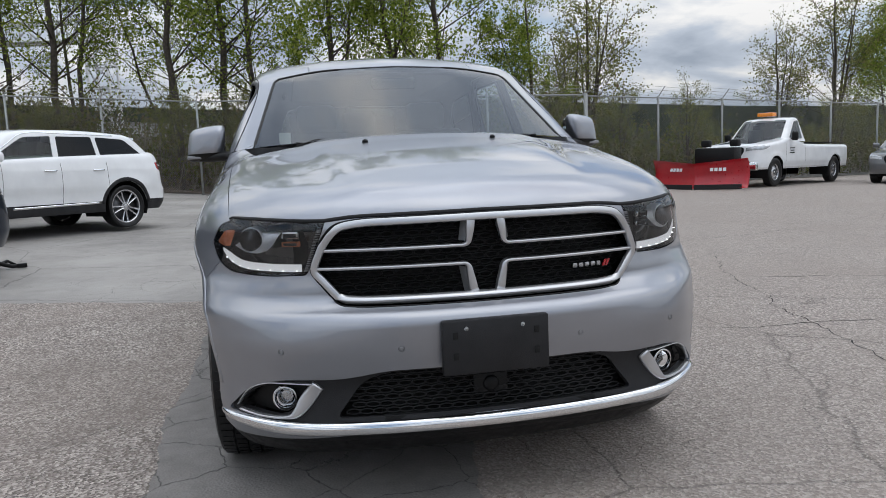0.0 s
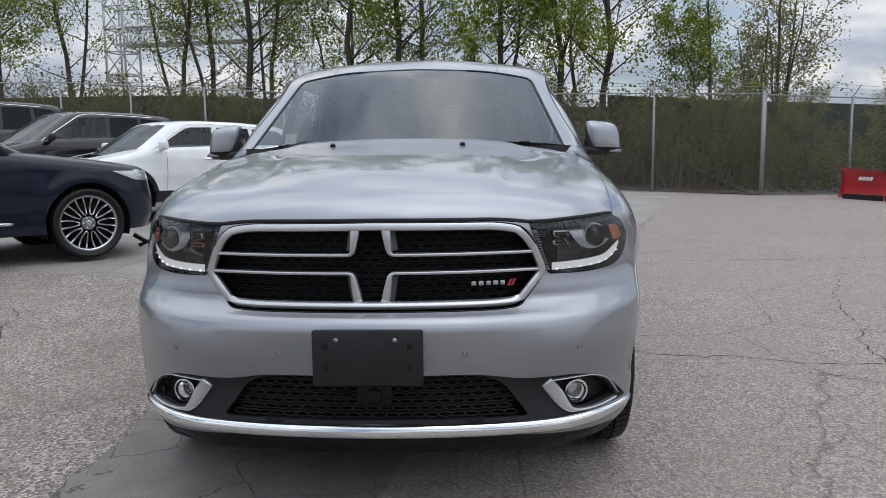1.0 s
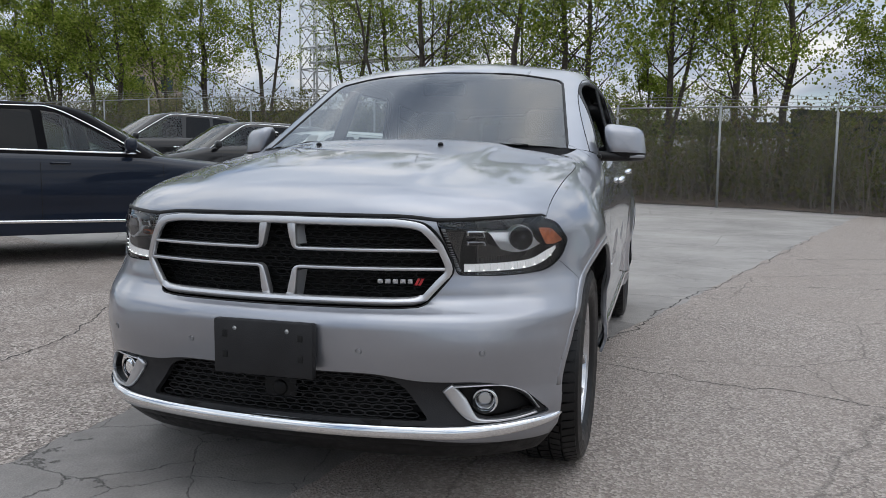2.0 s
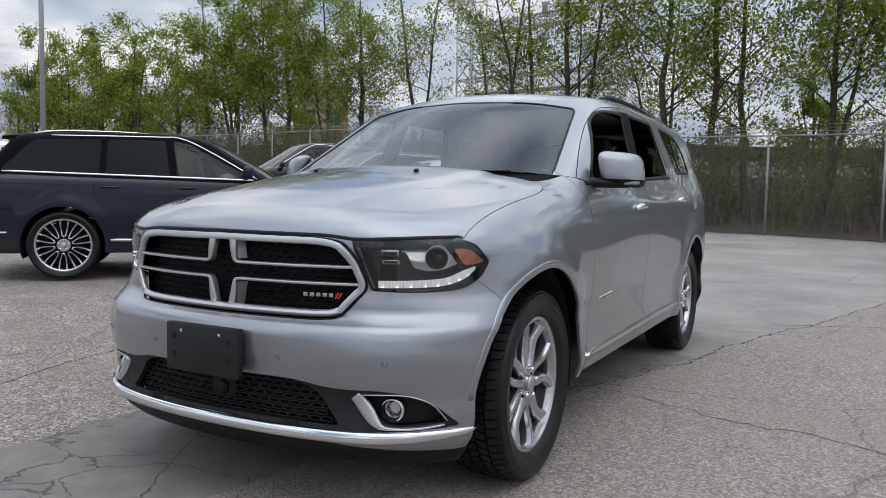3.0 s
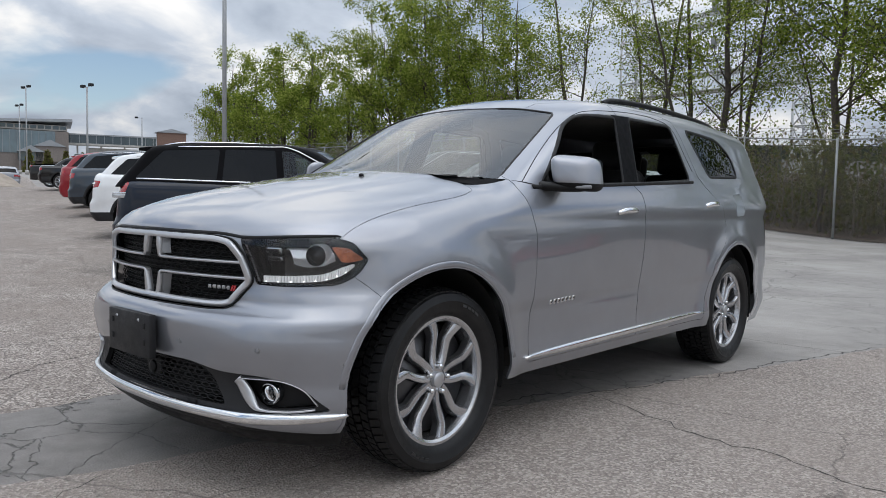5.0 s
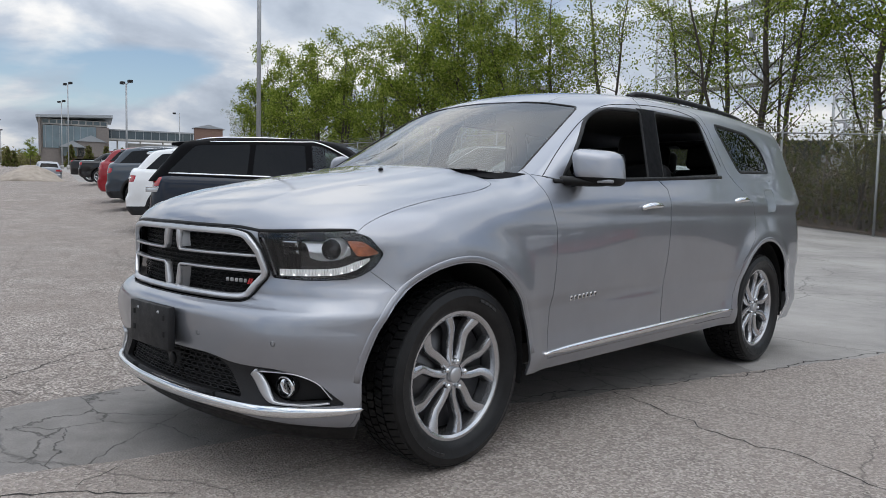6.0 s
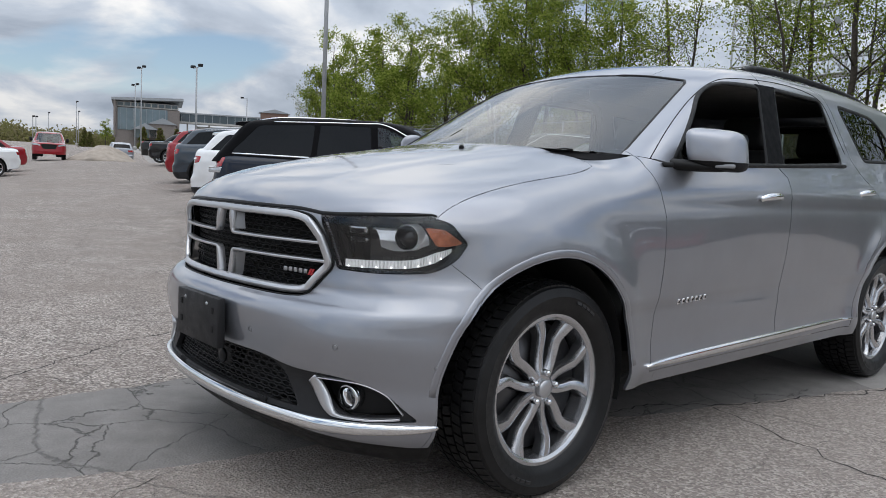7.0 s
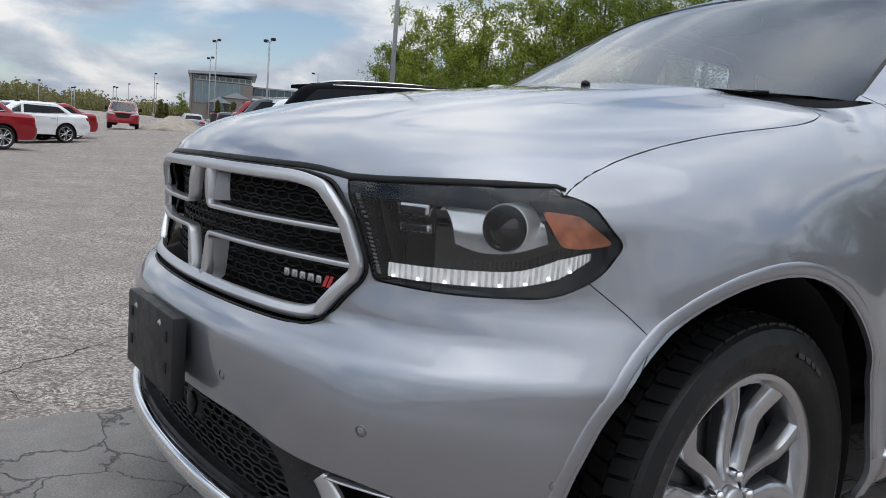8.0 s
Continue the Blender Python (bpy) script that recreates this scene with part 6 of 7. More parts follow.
def long_wall(name, a, b, z0, z1, thick, mat, label):
    a, b = np.array(a, float), np.array(b, float)
    n = int(np.linalg.norm(b - a) / 4) + 1
    d = (b - a) / np.linalg.norm(b - a)
    s = np.array([-d[1], d[0]]) * thick / 2
    V, F = [], []
    for t in np.linspace(0, 1, n):
        p = a + (b - a) * t
        g = float(lot_z(*p))
        for o in (-1, 1):
            for z in (z0, z1):
                V.append((*(p + s * o), g + z))
    for i in range(n - 1):
        k = 4 * i
        F += [(k, k + 4, k + 5, k + 1), (k + 2, k + 3, k + 7, k + 6), (k + 1, k + 5, k + 7, k + 3)]
    F += [(0, 1, 3, 2), (4 * n - 4, 4 * n - 2, 4 * n - 1, 4 * n - 3)]
    return tagged(link_mesh(name, V, F, mat, smooth=False), label, "wall", kind="structure")


long_wall("wall_far_left", row_point(-9.5, 13), row_point(-80, 13), 0, 3.3, 0.3, GREEN_WALL, "long dark green screen wall behind the trees")
long_wall("wall_far_right", (5.5, 26.8), (47, 39.8), 0, 3.35, 0.3, GREEN_WALL, "long dark green screen wall behind the rubble bank")
long_wall("wall_pale", (-22, 62), (24, 52), 0, 4.4, 0.5, CONCRETE, "long pale concrete building wall beyond the trees")
long_wall("wall_fascia", (-22, 61.7), (24, 51.7), 3.6, 4.7, 0.5, GREEN_WALL, "dark olive fascia along the pale building")


def make_fence(name, a, b, height, spacing, lean):
    """Chain link between steel posts, with a top rail and barbed wire on slanting arms."""
    a, b = np.array(a, float), np.array(b, float)
    L = np.linalg.norm(b - a)
    d = (b - a) / L
    nrm = np.array([d[1], -d[0]]) * lean
    g = lambda s: float(lot_z(*(a + d * s)))
    at = lambda s, z, o=0.0: (*(a + d * s + nrm * o), g(s) + z)
    fence = tagged(empty(name), "tall galvanised chain-link fence with barbed wire", "fence", kind="structure")
    for s in np.arange(0, L + 0.1, spacing):
        link_mesh("post", *tube([at(s, -0.2), at(s, height + 0.04)], 0.036 if s else 0.05, 10), GALV, fence)
        link_mesh("wire_arm", *tube([at(s, height), at(s, height + 0.32, 0.3)], 0.014, 6), GALV, fence)
    ss = np.arange(0, L + 0.1, spacing)
    link_mesh("top_rail", *tube([at(s, height - 0.02) for s in ss], 0.021, 8), GALV, fence)
    for k in range(3):
        pts = []
        for s in np.arange(0, L, 0.75):
            pts.append(at(s, height + 0.10 + 0.1 * k - 0.02 * math.sin(s * 2.1), 0.1 + 0.1 * k))
        link_mesh("barbed_wire", *tube(pts, 0.005, 4), GALV, fence)
    # two families of crossing wires
    sets, step = [], 0.075
    for way in (1, -1):
        for s in np.arange(-height, L + height, step):
            z0, z1 = 0.02, height - 0.02
            s0, s1 = (s, s + (z1 - z0)) if way > 0 else (s, s - (z1 - z0))
            lo, hi = min(s0, s1), max(s0, s1)
            if hi < 0 or lo > L:
                continue
            def zat(q):
                return z0 + (z1 - z0) * (q - s0) / (s1 - s0)
            q0, q1 = np.clip(s0, 0, L), np.clip(s1, 0, L)
            sets.append(tube([at(q0, zat(q0), 0.02), at(q1, zat(q1), 0.02)], 0.0019, 3, caps=False))
    tagged(link_mesh("chain_link", *joined(*sets), WIRE, fence, "diamond wire mesh"), kind="stuff")
    return fence


make_fence("fence_long", (8.5, 19.0), (-62, 19 + 70.5 * 0.231), 2.9, 3.0, 1)
make_fence("fence_right", (8.55, 19.05), (38, 28.25), 2.87, 3.0, 1)


def lamp_post(x, y, height, heads, r0=0.09, r1=0.06, z=None, reach=0.9):
    g = float(lot_z(x, y)) if z is None else z
    lp = tagged(empty("lamp_post", pose(x, y, g)), "tall grey steel parking-lot lamp post", "lamp post", "lamp posts in the lot")
    link_mesh("pole", *tube([(0, 0, -0.2), (0, 0, height)], [r0, r1], 12), POLE, lp)
    link_mesh("pole_base", *lathe_z([(0.0, 0.0), (0.30, 0.0), (0.30, 0.55), (0.24, 0.62), (0.0, 0.62)], 20), CONCRETE, lp, "round concrete footing")
    for dx in heads:
        link_mesh("arm", *tube([(0, 0, height - 0.1), (dx * reach, 0, height + 0.05)], 0.04, 6), POLE, lp)
        h = box_part("lamp_head", (0.55, 0.5, 0.34), (dx * (reach + 0.2), 0, height + 0.15), PLASTIC_GREY, lp, "dark lamp head", bevel=0.06)
    return lp


def lathe_z(profile, steps):
    V, F = lathe(profile, steps)
    return np.stack([V[:, 1], V[:, 2], V[:, 0]], 1), F


lamp_post(-27.4, 16.8, 14.0, (-1, 1), 0.105, 0.085)
lamp_post(-89.1, 37.1, 10.8, (-1, 1), 0.13, 0.10)
lamp_post(-119.7, 41.2, 12.9, (-1, 1), 0.10, 0.08)
lamp_post(-138.9, 46.9, 11.6, (-1, 1), 0.10, 0.08)
lamp_post(-140.2, 69.5, 11.8, (-1,), 0.12, 0.10, reach=2.0)
for px, py, hh in ((-192.9, 42.4, 6.0), (-194.8, 43.5, 6.0), (-205.2, 55.2, 10.9), (-238.8, 65.0, 9.8), (-250.5, 59.8, 9.1), (-194.7, 33.7, 4.9), (-197.6, 34.8, 5.1), (-200.8, 27.7, 6.0)):
    lamp_post(px, py, hh, (1,), 0.12, 0.10, reach=0.6)


def make_gantry():
    """A steel lattice signal bridge behind the trees."""
    gy = tagged(empty("signal_gantry", pose(-16.9, 46.0, 0.9, 0, 0, -14)), "grey steel lattice signal gantry with walkway", "gantry")
    def lattice(p, q, w, n):
        p, q = np.array(p, float), np.array(q, float)
        ax = (q - p) / np.linalg.norm(q - p)
        u = np.cross(ax, (0, 1, 0)); u /= np.linalg.norm(u)
        v = np.cross(ax, u)
        cs = [u * w / 2 + v * w / 2, -u * w / 2 + v * w / 2, -u * w / 2 - v * w / 2, u * w / 2 - v * w / 2]
        sets = [tube([p + c, q + c], 0.10, 4) for c in cs]
        for i in range(n):
            a, b = p + (q - p) * i / n, p + (q - p) * (i + 1) / n
            for k in range(4):
                c1, c2 = cs[k], cs[(k + 1) % 4]
                sets += [tube([a + c1, b + c2], 0.055, 4), tube([a + c1, a + c2], 0.055, 4)]
        return joined(*sets)
    link_mesh("mast", *lattice((-6.5, 0, 0), (-6.5, 0, 19), 1.5, 13), PALE_STEEL, gy)
    link_mesh("mast", *lattice((6.5, 0, 0), (6.5, 0, 8.6), 1.2, 7), PALE_STEEL, gy)
    link_mesh("truss", *lattice((-6.5, 0, 8.3), (6.5, 0, 8.1), 1.1, 12), PALE_STEEL, gy)
    link_mesh("truss", *lattice((-6.5, 0, 12.3), (3.5, 0, 12.3), 0.7, 9), PALE_STEEL, gy)
    link_mesh("handrail", *joined(tube([(-6.5, -0.6, 9.9), (6.5, -0.6, 9.7)], 0.03, 4), *[tube([(x, -0.6, 8.6), (x, -0.6, 9.8)], 0.02, 4) for x in np.arange(-6, 6.5, 1.5)]), GALV, gy)
    link_mesh("ladder", *joined(tube([(0.8, -0.7, 8), (0.8, -0.7, 13)], 0.03, 4), tube([(1.3, -0.7, 8), (1.3, -0.7, 13)], 0.03, 4), *[tube([(0.8, -0.7, z), (1.3, -0.7, z)], 0.02, 4) for z in np.arange(8.2, 13, 0.4)]), GALV, gy)
    for z in (10.6, 12.9):
        box_part("signal_head", (0.35, 0.3, 0.8), (0.3, -0.5, z), GALV, gy, "grey signal head", bevel=0.05)


make_gantry()


def house(name, x, y, z, turn, label, category="building", size=(1, 1, 1)):
    return tagged(empty(name, pose(x, y, z, 0, 0, turn) @ Matrix.Diagonal((*size, 1))), label, category)


def gable(w, dpt, h):
    V = [(-w / 2, -dpt / 2, 0), (w / 2, -dpt / 2, 0), (w / 2, dpt / 2, 0), (-w / 2, dpt / 2, 0), (0, -dpt / 2, h), (0, dpt / 2, h)]
    return np.array(V, float), [(0, 1, 4), (2, 3, 5), (1, 2, 5, 4), (3, 0, 4, 5), (3, 2, 1, 0)]


def make_buildings():
    # tan block glimpsed between the trees
    b = house("tan_building", -42.8, 55.4, 1.6, 37, "tan masonry building with few windows behind trees")
    box_part("wall", (4.6, 5, 9.4), (0, 0, 4.7), TAN, b)
    box_part("roof", (4.9, 5.3, 0.4), (0, 0, 9.6), CONCRETE, b)
    for i in range(2):
        for j in range(2):
            w = box_part("window", (1.0, 0.2, 1.3), (-1.2 + 2.3 * i, -2.5, 3.0 + 3.6 * j), FAR_GLASS, b)
            box_part("sill", (1.2, 0.3, 0.12), (-1.2 + 2.3 * i, -2.56, 2.2 + 3.6 * j), CONCRETE, w)
    # large hall with a sloping metal roof
    h = house("sports_hall", -288.4, 103.3, 12.0, 70, "large grey hall with sloping metal roof and glazing", size=(0.85, 1, 1.2))
    box_part("wall", (26, 16, 12.5), (0, 0, 2.75), HALL_STONE, h, "grey-brown masonry walls")
    box_part("roof", (29, 18, 0.8), (0, -0.4, 11.4), METAL_ROOF, h, "pale sloping metal roof", turn=(-3, -2, 0))
    box_part("clerestory", (25, 15, 1.6), (0, 0, 10.0), CONCRETE, h)
    for i in range(9):
        box_part("window", (2.2, 0.2, 1.0), (-11 + 2.75 * i, -7.6, 10.1), FAR_GLASS, h)
    box_part("glazing", (20, 0.3, 6.6), (-2, -8.1, 5.6), HALL_GLASS, h, "tall dark glazing")
    for i in range(8):
        box_part("mullion", (0.15, 0.2, 6.6), (-11 + 2.6 * i, -8.3, 5.6), METAL_ROOF, h)
    box_part("end_fin", (0.8, 3.0, 11.0), (-13.2, -7.5, 5.5), HALL_STONE, h)
    for gx, gz, w in ((6.0, 4.4, 12.0), (-1.0, 2.6, 10.0)):
        v, f = gable(w, 5, 1.9)
        link_mesh("gable_roof", v + (gx, -9.5 - 0.6 * (gz < 4), gz), f, METAL_ROOF, h, "grey pitched entrance roof", smooth=False)
        box_part("entrance", (w - 1.2, 4, gz), (gx, -9.5, gz / 2), HALL_STONE if gz > 3 else FAR_GLASS, h)
    # glazed bridge to a small tower
    k = house("link_bridge", -278.4, 127.5, 15.5, 65, "glazed footbridge on columns")
    box_part("deck", (30, 5, 0.7), (0, 0, 3.6), CONCRETE, k)
    box_part("glazing", (30, 4.6, 2.9), (0, 0, 5.4), FAR_GLASS, k)
    box_part("roof", (30.5, 5.4, 0.5), (0, 0, 7.1), METAL_ROOF, k)
    for i in range(11):
        box_part("mullion", (0.18, 4.9, 2.9), (-14 + 2.8 * i, 0, 5.4), METAL_ROOF, k)
    for i in range(4):
        box_part("column", (0.6, 0.6, 11), (-12 + 8 * i, 0, -2.1), CONCRETE, k)
    t = house("stair_tower", -269.4, 146.0, 17.5, 65, "brown brick stair tower with pitched roof", size=(1.3, 1, 1))
    box_part("wall", (8.0, 6, 18), (0, 0, -1.8), BRICK, t)
    v, f = gable(9.2, 7, 1.5)
    link_mesh("roof", v + (0, 0, 7.2), f, METAL_ROOF, t, smooth=False)
    # low white wall under the bridge
    box_part("wall_white", (26, 0.5, 10.0), (-277, 131, 13.0), CONCRETE, None, turn=(0, 0, 65))
    tagged(bpy.data.objects["wall_white"], "low white wall under the footbridge", "wall", kind="structure")
    # gravel heap
    bm = bmesh.new()
    bmesh.ops.create_cone(bm, cap_ends=True, segments=40, radius1=2.5, radius2=0.35, depth=1.2)
    bmesh.ops.subdivide_edges(bm, edges=bm.edges[:], cuts=3, use_grid_fill=True)
    rng = np.random.default_rng(2)
    for v in bm.verts:
        n = noise.noise(v.co * 0.9)
        v.co += Vector((0.25 * n, 0.2 * noise.noise(v.co * 1.3), 0.22 * n))
    p = part("gravel_mound", bm, SAND, None, "", True)
    p.matrix_basis = pose(-51.5, 14.6, float(lot_z(-51.5, 14.6)) + 0.5, 0, 0, 20)
    tagged(p, "mound of tan gravel on the asphalt", "gravel mound")
    # far wooded hill
    rng = np.random.default_rng(9)
    pts = []
    for i in range(5200):
        deg = rng.uniform(160.5, 215)
        w, r = radians(deg), rng.uniform(300, 350)
        top = np.interp(deg, [160, 163, 168, 172, 180, 215], [13.5, 14.6, 15.5, 17, 19, 22]) + 0.9 * math.sin(w * 90) + 0.7 * math.sin(w * 210)
        pts.append((r * math.cos(w), r * math.sin(w), 6 + rng.uniform(0, 1) ** 0.7 * (top - 6) * (0.6 + 0.4 * (r - 300) / 50)))
    V, F = leaves_at(pts, rng, 1.2, 9, 1.1)
    tagged(link_mesh("far_wood", V, F, FAR_LEAVES, smooth=False), "distant wooded hillside in early leaf", "woods", kind="stuff")
    # young conifers and shrubs by the hall
    for x, y, s in ((-233, 82, 1.45), (-231, 86.3, 1.5), (-229.2, 90.8, 1.45), (-228, 95, 1.4), (-142.2, 39.2, 0.7), (-143, 40.4, 0.6)):
        pts = []
        for i in range(150):
            hgt = rng.uniform(0, 1)
            a = rng.uniform(0, 6.28)
            rr = (1 - hgt) * 1.5 * rng.uniform(0.5, 1)
            pts.append((rr * math.cos(a), rr * math.sin(a), 0.3 + 4.2 * hgt))
        tr = tagged(empty("conifer", pose(x, y, float(lot_z(x, y)) - 0.1) @ Matrix.Scale(s, 4)), "small dark green conifer", "tree", "conifers by the hall")
        V, F = leaves_at(pts, rng, 0.5, 6, 0.15)
        link_mesh("crown", V, F, BRUSH, tr, smooth=False)
        link_mesh("trunk", *tube([(0, 0, -0.5), (0, 0, 4.2)], [0.12, 0.02], 6), BARK, tr)


make_buildings()
WALL_GREY = plain("grey_rendered_wall", (0.30, 0.29, 0.28), 0.9, vary=0.15, scale=0.8)
long_wall("wall_east", (44, -45), (56, 50), 0, 3.0, 0.4, WALL_GREY, "plain grey wall closing the lot")
long_wall("wall_south", (-60, -48), (44, -55), 0, 3.0, 0.4, WALL_GREY, "plain grey wall closing the lot")


# ---- the other vehicles ----
def make_car(name, label, colour, at_hub, heading, group="", wb=2.85, nose=0.90, tail=0.98, W=0.94, roof=1.70, belt=1.06, rise=0.08, hood0=0.92, hood1=1.10, cowl=0.42, run=1.75,
             back=None, slope=0.55, R=0.37, rim=0.25, style="five", clad=False, shape="suv", fine=0.06, chrome=True, dark_front=False, low=0.30, strip=False, trunk=1.08, pocket=None, rails=False, wide=0.0, frame_mat=None, b_post=1.42, spoiler=0.0, shoulder=0.14):
    """A parked vehicle. at_hub: ground point under the front axle's middle; heading: degrees of its nose from +x."""
    tail_y = wb + tail
    back = tail_y - 0.12 if back is None else back
    truck = shape == "truck"

    def bf(P):
        x, y, z = np.abs(P[:, 0]), P[:, 1], P[:, 2]
        X = W * curve(z, [0.2, low + 0.05, 0.55, 0.75, 0.95, belt, belt + 0.12, belt + 0.3], [0.93, 0.965, 0.97, 1.0, 0.995, 0.97, 0.93, 0.86])
        for c in (0.0, wb):
            d = np.hypot(y - c, z - R) - (R + 0.09)
            X = X + 0.018 * np.exp(-(d / 0.09) ** 2)
        a = x - X
        b = (-nose + 0.22 * x * x + 0.06 * np.clip((z - 0.6) / 0.4, 0, 1) + 0.10 * np.clip((0.45 - z) / 0.2, 0, 1) - y) / np.sqrt(1 + (0.44 * x) ** 2)
        ends = trunk if shape == "sedan" else (1.28 if truck else belt + rise + shoulder - 0.02)
        Zc = curve(y, [-nose - 0.1, -nose + 0.12, -nose + 0.5, cowl, cowl + 0.5, back, tail_y + 0.2], [hood0 - 0.05, hood0, hood0 + 0.07, hood1, belt + shoulder, ends + (0.02 if shape != "suv" else 0), ends - 0.02])
        c = z - (Zc - 0.07 * x * x)
        d = y - (tail_y - 0.12 * x * x - (0.02 if truck else curve(z, [low - 0.05, 0.36, 0.46, 0.62, 0.72, 0.95, 1.2], [0.17, 0.06, 0.01, 0.0, 0.05, 0.075, 0.12])))
        return smax(smax(smax(a, b, 0.30), d, 0.22), c, 0.10)

    def cf(P):
        x, y, z = np.abs(P[:, 0]), P[:, 1], P[:, 2]
        w = (cowl - 0.05 + (z - hood1) * run + 0.42 * x * x - y) / math.hypot(1, run)
        s = x - (W * 0.945 - 0.32 * (z - belt) - 0.04 * np.clip((y - 2.2) / 1.6, 0, 1) ** 2)
        mid = cowl + (roof - hood1) * run
        r = z - (curve(y, [cowl, mid, mid + 0.5, mid + 1.1, max(back - 0.6, mid + 1.3), back + 0.5], [roof - 0.16, roof - 0.05, roof - 0.005, roof, roof - (0.05 if shape == "suv" else 0.02), roof - 0.14]) - 0.07 * x * x)
        t = (y - (back - slope * (z - belt) - 0.10 * x * x)) / math.hypot(1, slope)
        return smax(smax(smax(w, s, 0.06), r, 0.09), t, 0.10)

    g = float(lot_z(*at_hub))
    th = radians(heading)
    rear_g = float(lot_z(at_hub[0] - math.cos(th) * wb, at_hub[1] - math.sin(th) * wb))
    tilt = math.degrees(math.atan2(rear_g - g, wb))
    car = tagged(empty(name, pose(at_hub[0], at_hub[1], g, 0, 0, heading + 90) @ pose(0, 0, 0, tilt, 0, 0)), label, "pickup truck" if truck else "car", group)
    body = skirt(bf, 0.42, -nose + 0.5, tail_y - 0.5, np.linspace(low, 0.80, 10), radians(70), fine)
    side = lambda c: c.x > 0.5
    for cy in (0.0, wb):
        cut(body, np.concatenate([arc(cy, R, R + 0.055, -6, 186, 26), [[cy - R, 0.02], [cy + R, 0.02]]]), (1, 2), side)
    # lamps
    head = cut(body, rounded_poly([(0.50, hood0 - 0.20), (0.52, hood0 - 0.09), (W - 0.06, hood0 - 0.03), (W - 0.03, hood0 - 0.12)], 0.03), (0, 2), lambda c: c.y < -nose + 0.55)
    wrap = cut(body, rounded_poly([(-nose - 0.1, hood0 - 0.19), (-nose + 0.40, hood0 - 0.15), (-nose + 0.66, hood0 - 0.045), (-nose - 0.1, hood0 - 0.05)], 0.03), (1, 2), lambda c: c.x > W - 0.30 and c.y < 0)
    tz = belt - 0.02 if shape != "sedan" else trunk - 0.16
    tail_patch = cut(body, rounded_poly([(tail_y - 0.34, tz + 0.03), (tail_y - 0.30, tz - 0.09), (tail_y + 0.1, tz - 0.13), (tail_y + 0.1, tz + 0.07)], 0.02), (1, 2), lambda c: c.x > 0.45 and c.y > wb + 0.2)
    mouth = cut(body, rounded_poly([(-0.1, hood0 - 0.06, 0.001), (0.44, hood0 - 0.07), (0.47, hood0 - 0.18), (0.36, hood0 - 0.38), (-0.1, hood0 - 0.40, 0.001)], 0.05), (0, 2), lambda c: c.y < -nose + 0.4)
    lower = None
    if clad:
        lower = cut(body, np.array([[-nose - 0.3, 0.1], [tail_y + 0.3, 0.1], [tail_y + 0.3, 0.47], [-nose - 0.3, 0.47]]) if clad is True else np.array([[wb + R + 0.09, 0.1], [tail_y + 0.3, 0.1], [tail_y + 0.3, 0.53], [wb + R + 0.09, 0.47]]), (1, 2), None)
    cabm = skirt(cf, 0.30, cowl + (roof - hood1) * run * 0.75 + 0.12, back - slope * (roof - belt) * 0.7 - 0.35, np.linspace(belt - 0.04, belt + 0.28, 7), radians(80), fine)
    top = lid(cf, np.linspace(0, 0.5, 9), np.linspace(cowl, back + 0.2, 40), belt + 0.1)
    y0, y1 = cowl + (roof - hood1) * run * 0.75 + 0.03, back - slope * (roof - belt) * 0.7 - 0.26
    rp = np.array([[-0.1, y0], [0.38, y0], [0.38, y1], [-0.1, y1]])
    cut(cabm, rp, (0, 1), lambda c: c.z > roof - 0.2)
    panel("roof", *cut(top, rp, (0, 1)), cf, colour, car, both=True, gap=0, deep=0)
    top.free()
    sh = cut(cabm, rounded_poly([(-0.1, hood1 - 0.12, 0.001), (W - 0.20, hood1 - 0.12), (W - 0.23, hood1 + 0.02), (W - 0.33, roof - 0.12, 0.05), (-0.1, roof - 0.06, 0.001)], 0.03), (0, 2), lambda c: c.y < cowl + (roof - hood1) * run + 0.25)
    rg = cut(cabm, rounded_poly([(-0.1, belt + rise + 0.04, 0.001), (W - 0.26, belt + rise + 0.04), (W - 0.36, roof - 0.14, 0.05), (-0.1, roof - 0.12, 0.001)], 0.03), (0, 2), lambda c: c.y > back - slope * (roof - belt) - 0.25)
    ws = lambda z: cowl - 0.05 + (z - hood1) * run + 0.42 * (W * 0.88) ** 2
    zt, zb = roof - 0.13 + wide * 0.8, belt + 0.03 - wide * 0.4
    pb = min(b_post, ws(zt) + 0.62) if not truck else back - slope * 0.3 - 0.20
    rear = lambda z: back - slope * (z - belt) - 0.16 + wide * 1.5
    wf = rounded_poly([(ws(zb) + 0.13, zb), (pb - 0.05, zb + 0.01), (pb, zt, 0.02), (ws(zt) + 0.16, zt - 0.02, 0.10)], 0.03)
    wins = [wf]
    if not truck:
        c1 = min(wb - 0.45, rear(zt) - 0.35) if shape == "suv" else None
        if shape == "suv":
            wins.append(rounded_poly([(pb + 0.04, zb + 0.01), (c1, zb + rise * 0.5), (c1 - 0.02, zt), (pb + 0.09, zt)], 0.03))
            wins.append(rounded_poly([(c1 + 0.07, zb + rise * 0.55), (rear(zb + rise) - 0.10, zb + rise), (rear(zt) - 0.12, zt - 0.03), (c1 + 0.05, zt)], 0.05))
        else:
            wins.append(rounded_poly([(pb + 0.04, zb + 0.01), (rear(zb) - 0.25, zb + rise * 0.5), (rear(zt) - 0.05, zt - 0.04, 0.1), (pb + 0.09, zt)], 0.03))
    sidec = lambda c: c.x > 0.4
